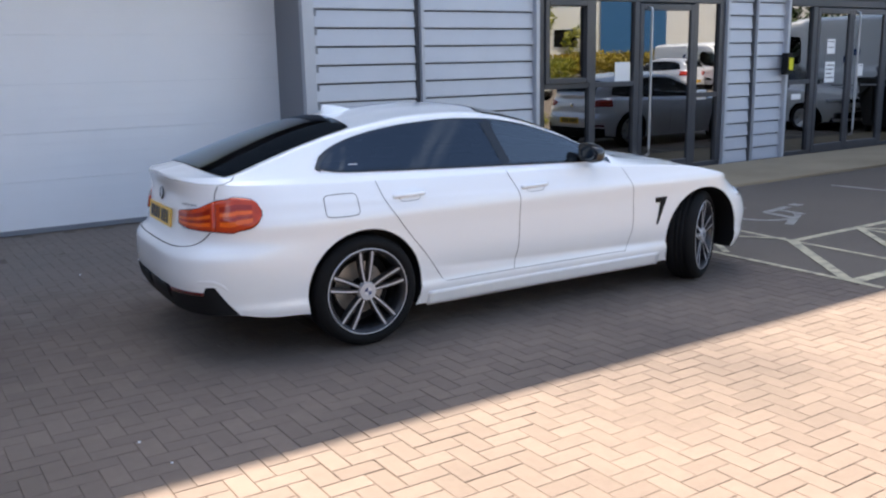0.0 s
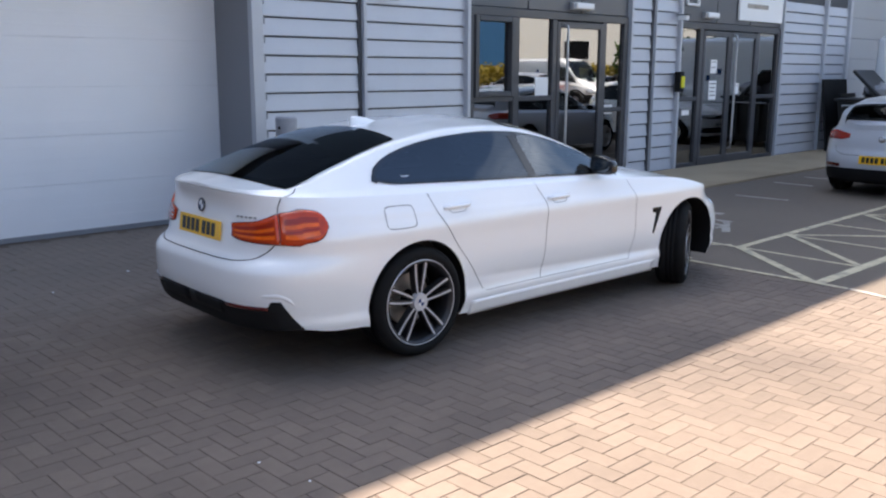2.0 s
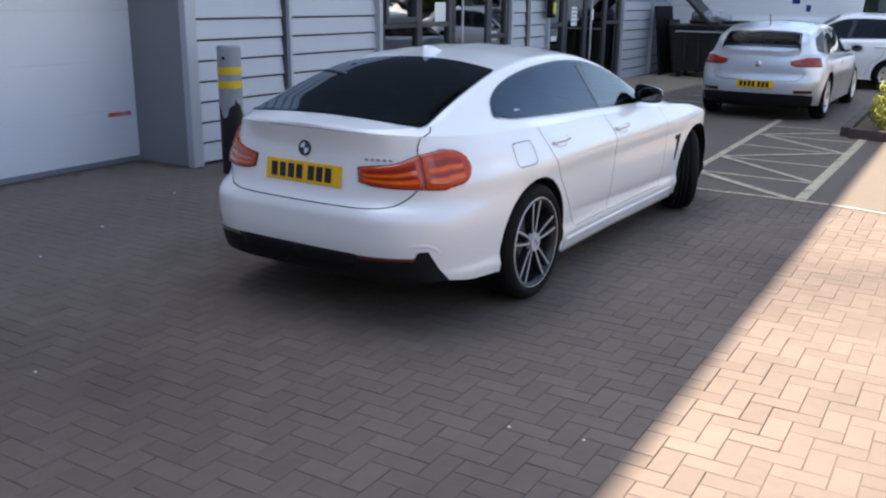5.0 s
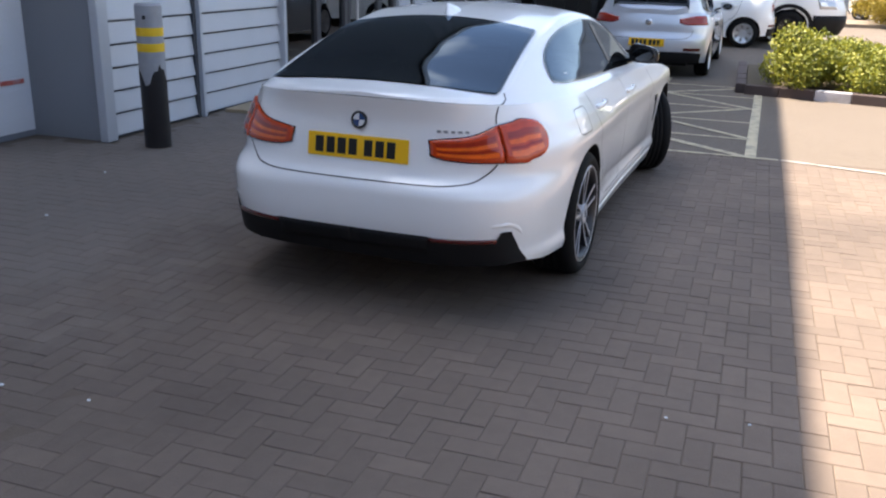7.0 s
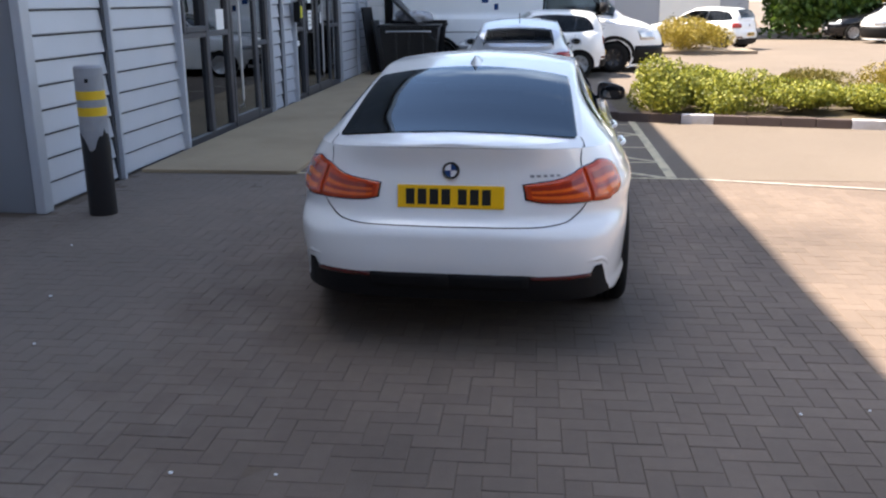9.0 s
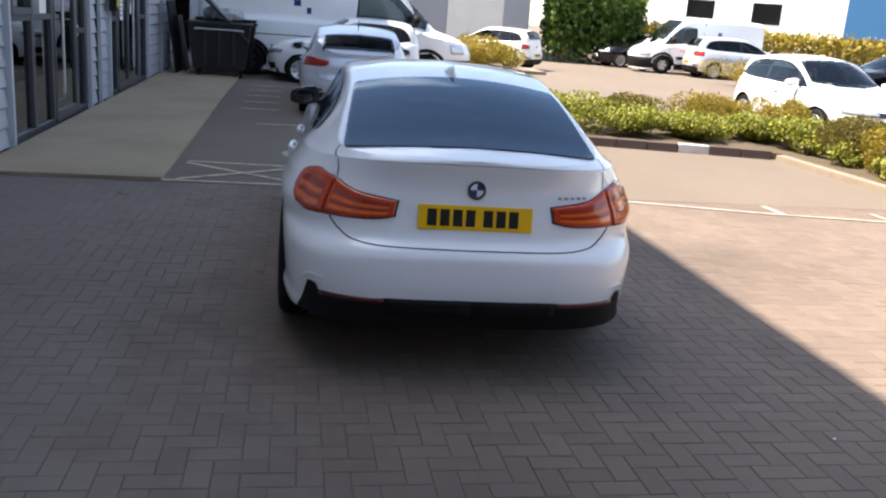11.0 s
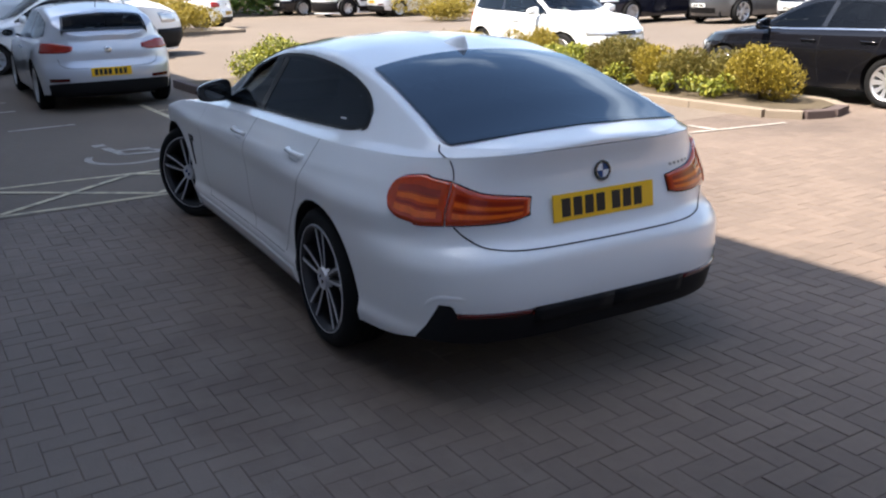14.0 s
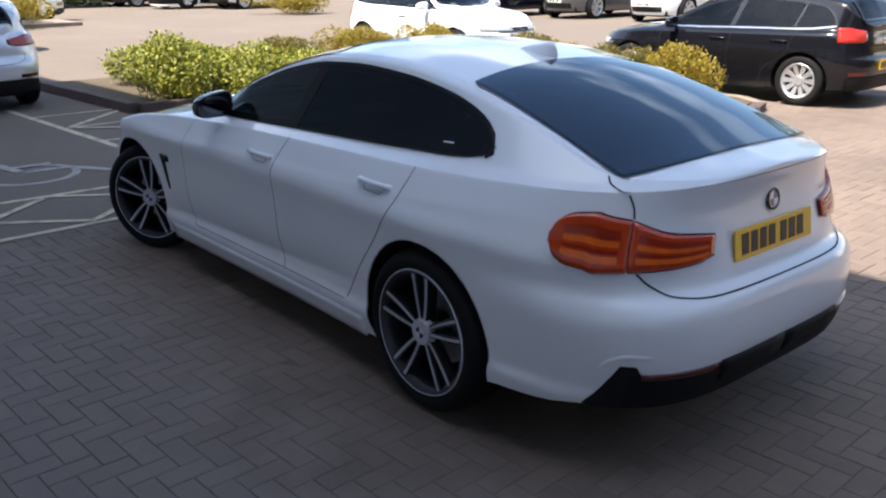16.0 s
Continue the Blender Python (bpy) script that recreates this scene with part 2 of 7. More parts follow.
M = {
    "white_paint": mat("white_paint", (0.86, 0.875, 0.885), 0.28, coat=1.0, vary=0.015, scale=3),
    "silver_paint": mat("silver_paint", (0.60, 0.63, 0.69), 0.3, metal=0.42, coat=1.0, vary=0.03, scale=4),
    "badge_grey": mat("badge_grey", (0.30, 0.32, 0.34), 0.35, metal=0.8),
    "black_paint": mat("black_paint", (0.006, 0.006, 0.008), 0.12, coat=0.4, spec=0.25),
    "grey_paint": mat("grey_paint", (0.10, 0.105, 0.115), 0.3, metal=0.5, coat=1.0),
    "navy_paint": mat("navy_paint", (0.008, 0.010, 0.02), 0.15, coat=0.5, spec=0.3),
    "gloss_black": mat("gloss_black", (0.008, 0.008, 0.009), 0.12, coat=0.6),
    "trim_black": mat("trim_black", (0.008, 0.008, 0.009), 0.6, spec=0.2, vary=0.1, scale=30),
    "gap": mat("gap", (0.012, 0.012, 0.013), 0.8, spec=0.2),
    "rubber": mat("rubber", (0.008, 0.008, 0.0085), 0.8, spec=0.2, vary=0.15, scale=20, bump=0.15, bscale=120),
    "alloy": mat("alloy", (0.54, 0.55, 0.58), 0.38, metal=0.35, vary=0.04, scale=30),
    "alloy_dark": mat("alloy_dark", (0.045, 0.045, 0.05), 0.35, metal=0.6),
    "alloy_silver": mat("alloy_silver", (0.62, 0.63, 0.65), 0.35, metal=0.8),
    "chrome": mat("chrome", (0.8, 0.8, 0.82), 0.12, metal=1.0),
    "steel": mat("steel", (0.35, 0.34, 0.33), 0.4, metal=0.9, vary=0.2, scale=20),
    "lamp_red": lens_mat("lamp_red", (0.54, 0.044, 0.004)),
    "lamp_dark_red": lens_mat("lamp_dark_red", (0.33, 0.020, 0.004)),
    "lamp_amber": lens_mat("lamp_amber", (0.82, 0.125, 0.008)),
    "lamp_plain": lens_mat("lamp_plain", (0.34, 0.017, 0.009)),
    "lamp_clear": mat("lamp_clear", (0.55, 0.58, 0.62), 0.08, metal=0.5, coat=1.0),
    "plate_yellow": mat("plate_yellow", (0.95, 0.53, 0.010), 0.35, coat=0.3),
    "plate_white": mat("plate_white", (0.75, 0.75, 0.72), 0.35),
    "plate_ink": mat("plate_ink", (0.012, 0.012, 0.012), 0.4),
    "roundel_blue": mat("roundel_blue", (0.012, 0.05, 0.17), 0.2, coat=1.0),
    "roundel_white": mat("roundel_white", (0.75, 0.76, 0.78), 0.2, coat=1.0),
    "cabin": mat("cabin", (0.016, 0.016, 0.018), 0.75, vary=0.2, scale=12),
    "tint_glass": glass_mat("tint_glass", (0.75, 0.85, 0.95), 0.02, (0.70, 0.85, 1.0), 1.68, 0.04),
    "side_tint": glass_mat("side_tint", (0.75, 0.85, 0.95), 0.05, (0.74, 0.86, 1.0), 1.85, 0.025),
    "door_glass": glass_mat("door_glass", (0.80, 0.92, 1.0), 0.22, (0.88, 0.95, 1.0), 2.3, 0.015),
    "privacy_glass": glass_mat("privacy_glass", (0.70, 0.80, 0.86), 0.12, 0.25, 1.42, 0.03),
    "reflector_red": lens_mat("reflector_red", (0.085, 0.004, 0.003)),
    "hatch_glass": glass_mat("hatch_glass", (0.70, 0.80, 0.86), 0.12, 0.8, 1.42, 0.03),
    "car_glass": glass_mat("car_glass", (0.85, 0.97, 0.97), 0.55, 1.0, 1.5, 0.015),
    "shop_glass": glass_mat("shop_glass", (0.80, 0.88, 0.86), 0.34, ior=3.1),
    "mirror": mat("mirror", (0.10, 0.11, 0.12), 0.04, metal=1.0),
    "cladding": mat("cladding", (0.47, 0.495, 0.55), 0.42, metal=0.15, vary=0.05, scale=1.3, bump=0.03, bscale=12, fine=0.02, tint=(0.35, 0.37, 0.41), tscale=0.8, tmix=0.25),
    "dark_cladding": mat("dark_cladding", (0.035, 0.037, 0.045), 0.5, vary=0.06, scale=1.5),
    "flashing": mat("flashing", (0.45, 0.475, 0.52), 0.45, metal=0.15, vary=0.05, scale=2, tint=(0.36, 0.38, 0.41), tscale=1.2, tmix=0.2),
    "joint_dark": mat("joint_dark", (0.05, 0.055, 0.065), 0.7),
    "jamb_grey": mat("jamb_grey", (0.22, 0.232, 0.262), 0.5, vary=0.06, scale=2, tint=(0.17, 0.18, 0.2), tscale=1.0, tmix=0.3),
    "door_slat": mat("door_slat", (0.80, 0.81, 0.85), 0.38, vary=0.03, scale=1.5, tint=(0.68, 0.68, 0.72), tscale=0.5, tmix=0.3, bump=0.02, bscale=5),
    "frame_grey": mat("frame_grey", (0.045, 0.048, 0.058), 0.4, vary=0.08, scale=6, coat=0.2),
    "spandrel": mat("spandrel", (0.075, 0.08, 0.095), 0.35, vary=0.05, scale=2, coat=0.2),
    "render_white": mat("render_white", (0.80, 0.785, 0.73), 0.8, vary=0.08, scale=1.2, bump=0.1, bscale=30),
    "far_grey": mat("far_grey", (0.35, 0.37, 0.40), 0.6, vary=0.06, scale=0.6),
    "room": mat("room", (0.22, 0.22, 0.21), 0.8, vary=0.2, scale=1.0),
    "room_floor": mat("room_floor", (0.12, 0.10, 0.08), 0.5, vary=0.2, scale=2),
    "paper": mat("paper", (0.78, 0.79, 0.80), 0.6, vary=0.02, scale=6),
    "ink": mat("ink", (0.05, 0.05, 0.055), 0.7),
    "yellow_band": mat("yellow_band", (0.82, 0.50, 0.02), 0.5, vary=0.08, scale=20),
    "bollard_grey": mat("bollard_grey", (0.33, 0.34, 0.37), 0.5, vary=0.1, scale=10, tint=(0.2, 0.19, 0.19), tscale=6, tmix=0.4),
    "bollard_black": mat("bollard_black", (0.009, 0.0075, 0.009), 0.5, vary=0.3, scale=12),
    "tarmac": mat("tarmac", (0.140, 0.111, 0.088), 0.9, vary=0.12, scale=0.7, bump=0.5, bscale=160, fine=0.10, tint=(0.175, 0.138, 0.108), tscale=0.25, tmix=0.6),
    "sand_joint": mat("sand_joint", (0.125, 0.093, 0.070), 0.95, vary=0.3, scale=6, bump=0.3, bscale=90),
    "brick": mat("brick", (0.155, 0.116, 0.092), 0.88, vary=0.26, scale=1.1, bump=0.35, bscale=140, island=0.09, fine=0.12, tint=(0.078, 0.058, 0.048), tscale=0.55, tmix=0.75, dust=(0.245, 0.202, 0.170)),
    "concrete": mat("concrete", (0.34, 0.262, 0.172), 0.9, vary=0.14, scale=1.2, bump=0.25, bscale=90, fine=0.08, tint=(0.26, 0.195, 0.125), tscale=0.9, tmix=0.7),
    "kerb": mat("kerb", (0.23, 0.185, 0.14), 0.9, vary=0.15, scale=5, bump=0.3, bscale=80, fine=0.1),
    "kerb_dark": mat("kerb_dark", (0.085, 0.06, 0.055), 0.85, vary=0.2, scale=6, bump=0.3, bscale=80),
    "kerb_white": mat("kerb_white", (0.52, 0.51, 0.54), 0.8, vary=0.15, scale=8, tint=(0.25, 0.22, 0.2), tscale=5, tmix=0.6),
    "line_white": mat("line_white", (0.37, 0.34, 0.30), 0.8, vary=0.2, scale=6, tint=(0.20, 0.18, 0.165), tscale=9, tmix=0.85),
    "line_cream": mat("line_cream", (0.54, 0.46, 0.31), 0.8, vary=0.2, scale=6, tint=(0.18, 0.16, 0.14), tscale=9, tmix=0.75),
    "soil": mat("soil", (0.08, 0.06, 0.035), 0.95, vary=0.3, scale=5, bump=0.6, bscale=40),
    "bark": mat("bark", (0.10, 0.075, 0.05), 0.9, vary=0.3, scale=12, bump=0.5, bscale=40),
    "bin_black": mat("bin_black", (0.012, 0.012, 0.013), 0.5, vary=0.2, scale=5),
    "plastic_wrap": mat("plastic_wrap", (0.33, 0.34, 0.37), 0.25, vary=0.2, scale=9, bump=0.5, bscale=20, coat=0.5),
    "hi_vis": mat("hi_vis", (0.70, 0.66, 0.03), 0.6),
    "red_mark": mat("red_mark", (0.6, 0.12, 0.09), 0.6, tint=(0.6, 0.5, 0.52), tscale=14, tmix=0.7),
    "galv": mat("galv", (0.45, 0.46, 0.48), 0.45, metal=0.6, vary=0.15, scale=8),
    "sky_blue_panel": mat("sky_blue_panel", (0.03, 0.13, 0.28), 0.5),
}


def leaf_mat(name, a, b, c):
    m = bpy.data.materials.new(name)
    m.use_nodes = True
    n, l = m.node_tree.nodes, m.node_tree.links
    p = n["Principled BSDF"]
    p.inputs["Roughness"].default_value = 0.55
    g, r = n.new("ShaderNodeNewGeometry"), n.new("ShaderNodeValToRGB")
    e = r.color_ramp.elements
    e[0].color, e[1].color = (*a, 1), (*c, 1)
    e.new(0.5).color = (*b, 1)
    l.new(g.outputs["Random Per Island"], r.inputs["Fac"])
    l.new(r.outputs[0], p.inputs["Base Color"])
    t, mx = n.new("ShaderNodeBsdfTranslucent"), n.new("ShaderNodeMixShader")
    l.new(r.outputs[0], t.inputs["Color"])
    mx.inputs[0].default_value = 0.22
    l.new(p.outputs[0], mx.inputs[1])
    l.new(t.outputs[0], mx.inputs[2])
    l.new(mx.outputs[0], n["Material Output"].inputs["Surface"])
    return m


M["leaf_green"] = leaf_mat("leaf_green", (0.075, 0.10, 0.012), (0.20, 0.215, 0.022), (0.36, 0.34, 0.04))
M["leaf_gold"] = leaf_mat("leaf_gold", (0.14, 0.112, 0.014), (0.27, 0.205, 0.024), (0.38, 0.285, 0.035))
M["leaf_olive"] = leaf_mat("leaf_olive", (0.085, 0.078, 0.018), (0.165, 0.14, 0.03), (0.25, 0.19, 0.045))
M["leaf_mid"] = leaf_mat("leaf_mid", (0.03, 0.07, 0.010), (0.07, 0.14, 0.018), (0.13, 0.21, 0.03))
M["leaf_dark"] = leaf_mat("leaf_dark", (0.015, 0.035, 0.010), (0.035, 0.075, 0.018), (0.07, 0.12, 0.03))


# ---- mesh helpers ----
def mesh_ob(name, verts, faces, material, parent=None, label="", smooth=False):
    me = bpy.data.meshes.new(name)
    me.from_pydata([tuple(v) for v in verts], [], faces)
    me.materials.append(M[material])
    if smooth:
        me.polygons.foreach_set("use_smooth", [True] * len(me.polygons))
    me.update()
    ob = new(name, me)
    if parent:
        ob.parent = parent
    if label:
        tagged(ob, label)
    return ob


def part(name, bm, material, parent=None, label="", smooth=False):
    """One bmesh as one mesh object under a thing or a part."""
    bmesh.ops.recalc_face_normals(bm, faces=bm.faces)
    me = bpy.data.meshes.new(name)
    bm.to_mesh(me)
    bm.free()
    me.materials.append(M[material])
    if smooth:
        me.polygons.foreach_set("use_smooth", [True] * len(me.polygons))
    ob = new(name, me)
    if parent:
        ob.parent = parent
    if label:
        tagged(ob, label)
    return ob


def empty(name, m=None, label="", category="", group="", kind=""):
    ob = new(name)
    if m is not None:
        ob.matrix_world = m
    return tagged(ob, label, category, group, kind)


def box_bm(x0, x1, y0, y1, z0, z1, bevel=0.0, bm=None, seg=2):
    bm = bm or bmesh.new()
    r = bmesh.ops.create_cube(bm, size=1, matrix=Matrix.Translation(((x0 + x1) / 2, (y0 + y1) / 2, (z0 + z1) / 2)) @ Matrix.Diagonal((abs(x1 - x0), abs(y1 - y0), abs(z1 - z0), 1)))
    if bevel:
        es = {e for v in r["verts"] for e in v.link_edges}
        bmesh.ops.bevel(bm, geom=list(es), offset=bevel, segments=seg, affect="EDGES", profile=0.7)
    return bm


def cyl_bm(r, z0, z1, at=(0, 0), n=20, r2=None, bm=None):
    bm = bm or bmesh.new()
    bmesh.ops.create_cone(bm, cap_ends=True, segments=n, radius1=r, radius2=r if r2 is None else r2, depth=z1 - z0, matrix=Matrix.Translation((at[0], at[1], (z0 + z1) / 2)))
    return bm


def tube_bm(pts, r, n=8, bm=None):
    """A round bar along a line of points."""
    bm = bm or bmesh.new()
    rings = []
    pts = [Vector(p) for p in pts]
    for i, p in enumerate(pts):
        d = (pts[min(i + 1, len(pts) - 1)] - pts[max(i - 1, 0)]).normalized()
        a = d.orthogonal().normalized()
        if abs(d.z) < 0.95:
            a = d.cross(Vector((0, 0, 1))).normalized()
        b = d.cross(a)
        rings.append([bm.verts.new(p + r * (math.cos(k * math.tau / n) * a + math.sin(k * math.tau / n) * b)) for k in range(n)])
    for a, b in zip(rings, rings[1:]):
        for k in range(n):
            bm.faces.new((a[k], a[(k + 1) % n], b[(k + 1) % n], b[k]))
    bm.faces.new(rings[0][::-1])
    bm.faces.new(rings[-1])
    return bm


def lathe(profile, n=40, axis="y"):
    """Verts and faces of a closed profile [(radius, along)] turned about the y axis."""
    vs, fs, k = [], [], len(profile)
    for i in range(n):
        a = i * math.tau / n
        for r, h in profile:
            vs.append((r * math.cos(a), h, r * math.sin(a)))
    for i in range(n):
        for j in range(k - 1):
            a, b = i * k + j, ((i + 1) % n) * k + j
            fs.append((a, a + 1, b + 1, b))
    return vs, fs


def grid_faces(nu, nv):
    return [(i * nv + j, i * nv + j + 1, (i + 1) * nv + j + 1, (i + 1) * nv + j) for i in range(nu - 1) for j in range(nv - 1)]


def pchip(xs, ys):
    """A smooth curve through (x, y) with no overshoot."""
    x, y = np.array(xs, float), np.array(ys, float)
    o = np.argsort(x)
    x, y = x[o], y[o]
    h, d = np.diff(x), np.diff(y) / np.diff(x)
    m = np.zeros_like(y)
    m[0], m[-1] = d[0], d[-1]
    for i in range(1, len(x) - 1):
        if d[i - 1] * d[i] > 0:
            w1, w2 = 2 * h[i] + h[i - 1], h[i] + 2 * h[i - 1]
            m[i] = (w1 + w2) / (w1 / d[i - 1] + w2 / d[i])
    n = 500
    q = np.linspace(x[0], x[-1], n + 1)
    i = np.clip(np.searchsorted(x, q) - 1, 0, len(x) - 2)
    t = (q - x[i]) / h[i]
    table = ((2 * t**3 - 3 * t**2 + 1) * y[i] + (t**3 - 2 * t**2 + t) * h[i] * m[i] + (3 * t**2 - 2 * t**3) * y[i + 1] + (t**3 - t**2) * h[i] * m[i + 1]).tolist()
    x0, k = float(x[0]), n / float(x[-1] - x[0])
    def f(q):
        u = min(max((float(q) - x0) * k, 0.0), n - 1e-6)
        i = int(u)
        return table[i] + (u - i) * (table[i + 1] - table[i])
    return f


def fix_normals(ob):
    bm = bmesh.new()
    bm.from_mesh(ob.data)
    bmesh.ops.remove_doubles(bm, verts=bm.verts, dist=0.0002)
    bmesh.ops.recalc_face_normals(bm, faces=bm.faces)
    bm.to_mesh(ob.data)
    bm.free()



# ---- ground ----
PAVE_X = 6.22
gx = [-400, -9, PAVE_X - 0.002, PAVE_X, 60, 400]
gy = [-400, -60, 60, 400]
gv = [(x, y, -0.0055 if x < PAVE_X else 0.0) for x in gx for y in gy]
ground = mesh_ob("ground", gv, grid_faces(6, 4), "tarmac")
ground.data.materials.append(M["sand_joint"])
for f in ground.data.polygons:
    if f.center.x < PAVE_X:
        f.material_index = 1
fix_normals(ground)
tagged(ground, "worn grey tarmac of the car park", "ground", kind="structure")

# concrete walkway along the shop fronts, a low step up
walkway = tagged(part("pavement", box_bm(6.24, 19.7, 7.02, 8.66, -0.05, 0.035, 0.012), "concrete"), "yellowish worn concrete walkway along the building", "pavement", kind="structure")

# ---- building ----
FY = 8.70                     # plane of the cladding
TOP = 9.3
DOOR_Y = 9.52                 # plane of the roller door
BAYS = [(4.50, 5.82), (5.92, 7.60), (11.34, 11.93), (12.00, 12.72), (16.52, 18.42), (18.50, 19.62)]


def wall(name, bms, material, label):
    return tagged(part(name, bms, material), label, "wall", kind="structure")


bm = box_bm(4.46, 7.66, FY + 0.05, FY + 0.35, 0, TOP)
box_bm(11.30, 12.76, FY + 0.05, FY + 0.35, 0, TOP, bm=bm)
box_bm(16.48, 19.66, FY + 0.05, FY + 0.35, 0, TOP, bm=bm)
box_bm(7.66, 11.30, FY + 0.05, FY + 0.35, 3.42, TOP, bm=bm)
box_bm(12.76, 16.48, FY + 0.05, FY + 0.35, 3.42, TOP, bm=bm)
facade = wall("wall_south", bm, "joint_dark", "grey metal-clad front wall of the unit")
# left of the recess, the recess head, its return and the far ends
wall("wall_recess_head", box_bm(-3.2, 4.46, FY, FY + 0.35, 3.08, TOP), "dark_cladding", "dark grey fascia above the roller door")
wall("wall_return", box_bm(4.40, 4.56, FY + 0.03, DOOR_Y + 0.2, 0, 3.5), "jamb_grey", "plain grey return beside the roller door")
wall("wall_return_left", box_bm(-3.36, -3.2, FY + 0.03, DOOR_Y + 0.2, 0, 3.5), "jamb_grey", "plain grey return beside the roller door")
wall("wall_west_end", box_bm(-14, -3.2, FY, FY + 0.35, 0, TOP), "cladding", "grey cladding further along the unit")
wall("wall_east_return", box_bm(19.60, 19.76, FY + 0.03, DOOR_Y + 0.2, 0, 5.2), "flashing", "pale grey return beside the second roller door")
wall("wall_east_head", box_bm(19.66, 27.2, FY, FY + 0.35, 5.2, TOP), "dark_cladding", "dark grey fascia above the second roller door")
wall("wall_east_far", box_bm(27.2, 36.0, FY, FY + 0.35, 0, TOP), "cladding", "grey cladding further along the unit")
wall("wall_east_end", box_bm(35.7, 36.0, FY + 0.35, 24, 0, TOP), "cladding", "grey end wall of the unit")
wall("wall_north", box_bm(-14, 36.0, 24, 24.3, 0, TOP), "cladding", "grey back wall of the unit")
wall("wall_west", box_bm(-14.3, -14, FY, 24.3, 0, TOP), "cladding", "grey end wall of the unit")
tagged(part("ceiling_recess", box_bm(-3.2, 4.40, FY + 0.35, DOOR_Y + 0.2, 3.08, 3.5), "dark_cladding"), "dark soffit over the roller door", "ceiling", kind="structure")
tagged(part("roof", box_bm(-14.3, 36.0, FY - 0.05, 24.3, TOP, TOP + 0.12), "flashing"), "flat grey roof of the unit", "roof", kind="structure")
tagged(part("trim_eaves", box_bm(-14.3, 36.05, FY - 0.09, FY - 0.052, TOP - 0.25, TOP + 0.14, 0.01), "flashing"), "grey folded eaves trim", "trim", kind="structure")

# added wall, never in view: cuts low western sky light to deepen the shade
wall("wall_yard_west", box_bm(-11.3, -11.0, -34, FY, 0, 8.0), "dark_cladding", "plain dark wall, added out of view to block low western sky light")

# flashings, posts and joints of the cladding
def trim(x0, x1, z0=0.0, z1=3.26, d=0.05, material="flashing", label="grey folded corner flashing"):
    return tagged(part("trim", box_bm(x0, x1, FY - d, FY + 0.05, z0, z1, 0.006, seg=1), material), label, "trim", kind="structure")


trim(4.36, 4.50, d=0.035)
trim(7.60, 7.66, d=0.045)
trim(11.28, 11.34, d=0.045)
trim(12.72, 12.78, d=0.045)
trim(16.46, 16.52, d=0.045)
for x in (5.82, 11.93):
    trim(x + 0.045, x + 0.095 if x < 6 else x + 0.07, d=0.045)
    tagged(part("trim", box_bm(x, x + 0.045, FY + 0.005, FY + 0.05, 0, 3.26), "joint_dark"), "dark open joint between cladding bays", "trim", kind="structure")
trim(18.42, 18.50, d=0.045)
trim(19.62, 19.74, d=0.035)

# ---- roller door ----
def roller_door(x, lab):
    return tagged(empty("roller_door", pose(x, DOOR_Y, 0)), lab, "door", kind="structure")


rd = tagged(empty("roller_door", pose(0.6, DOOR_Y, 0)), "closed pale grey sectional roller door with shallow ribs", "door", kind="structure")
zz, k = 0.05, 0
while zz < 2.9:
    h = 0.49
    part("door_section", box_bm(-3.8, 3.80, -0.02, 0.03, zz + 0.001, zz + h - 0.001, 0.0015, seg=1), "door_slat", rd)
    for q in (0.12, 0.245, 0.37):
        part("door_rib", box_bm(-3.78, 3.78, -0.0225, -0.019, zz + q - 0.012, zz + q + 0.012, 0.003, seg=1), "door_slat", rd)
    zz += h
part("rubber_seal", box_bm(-3.8, 3.80, -0.025, 0.03, 0.0, 0.05), "jamb_grey", rd)
rd2 = roller_door(23.5, "closed pale grey roller door of the next unit")
for k in range(11):
    part("door_section", box_bm(-3.8, 3.8, -0.02, 0.03, 0.05 + k * 0.49 + 0.004, 0.05 + k * 0.49 + 0.486, 0.004, seg=1), "far_grey", rd2)
part("rubber_seal", box_bm(-3.8, 3.8, -0.025, 0.03, 0.0, 0.05), "rubber", rd2)
part("paint_mark", box_bm(3.44, 3.72, -0.031, -0.027, 0.48, 0.52, 0.001, seg=1), "red_mark", rd, "faded red paint scrape")

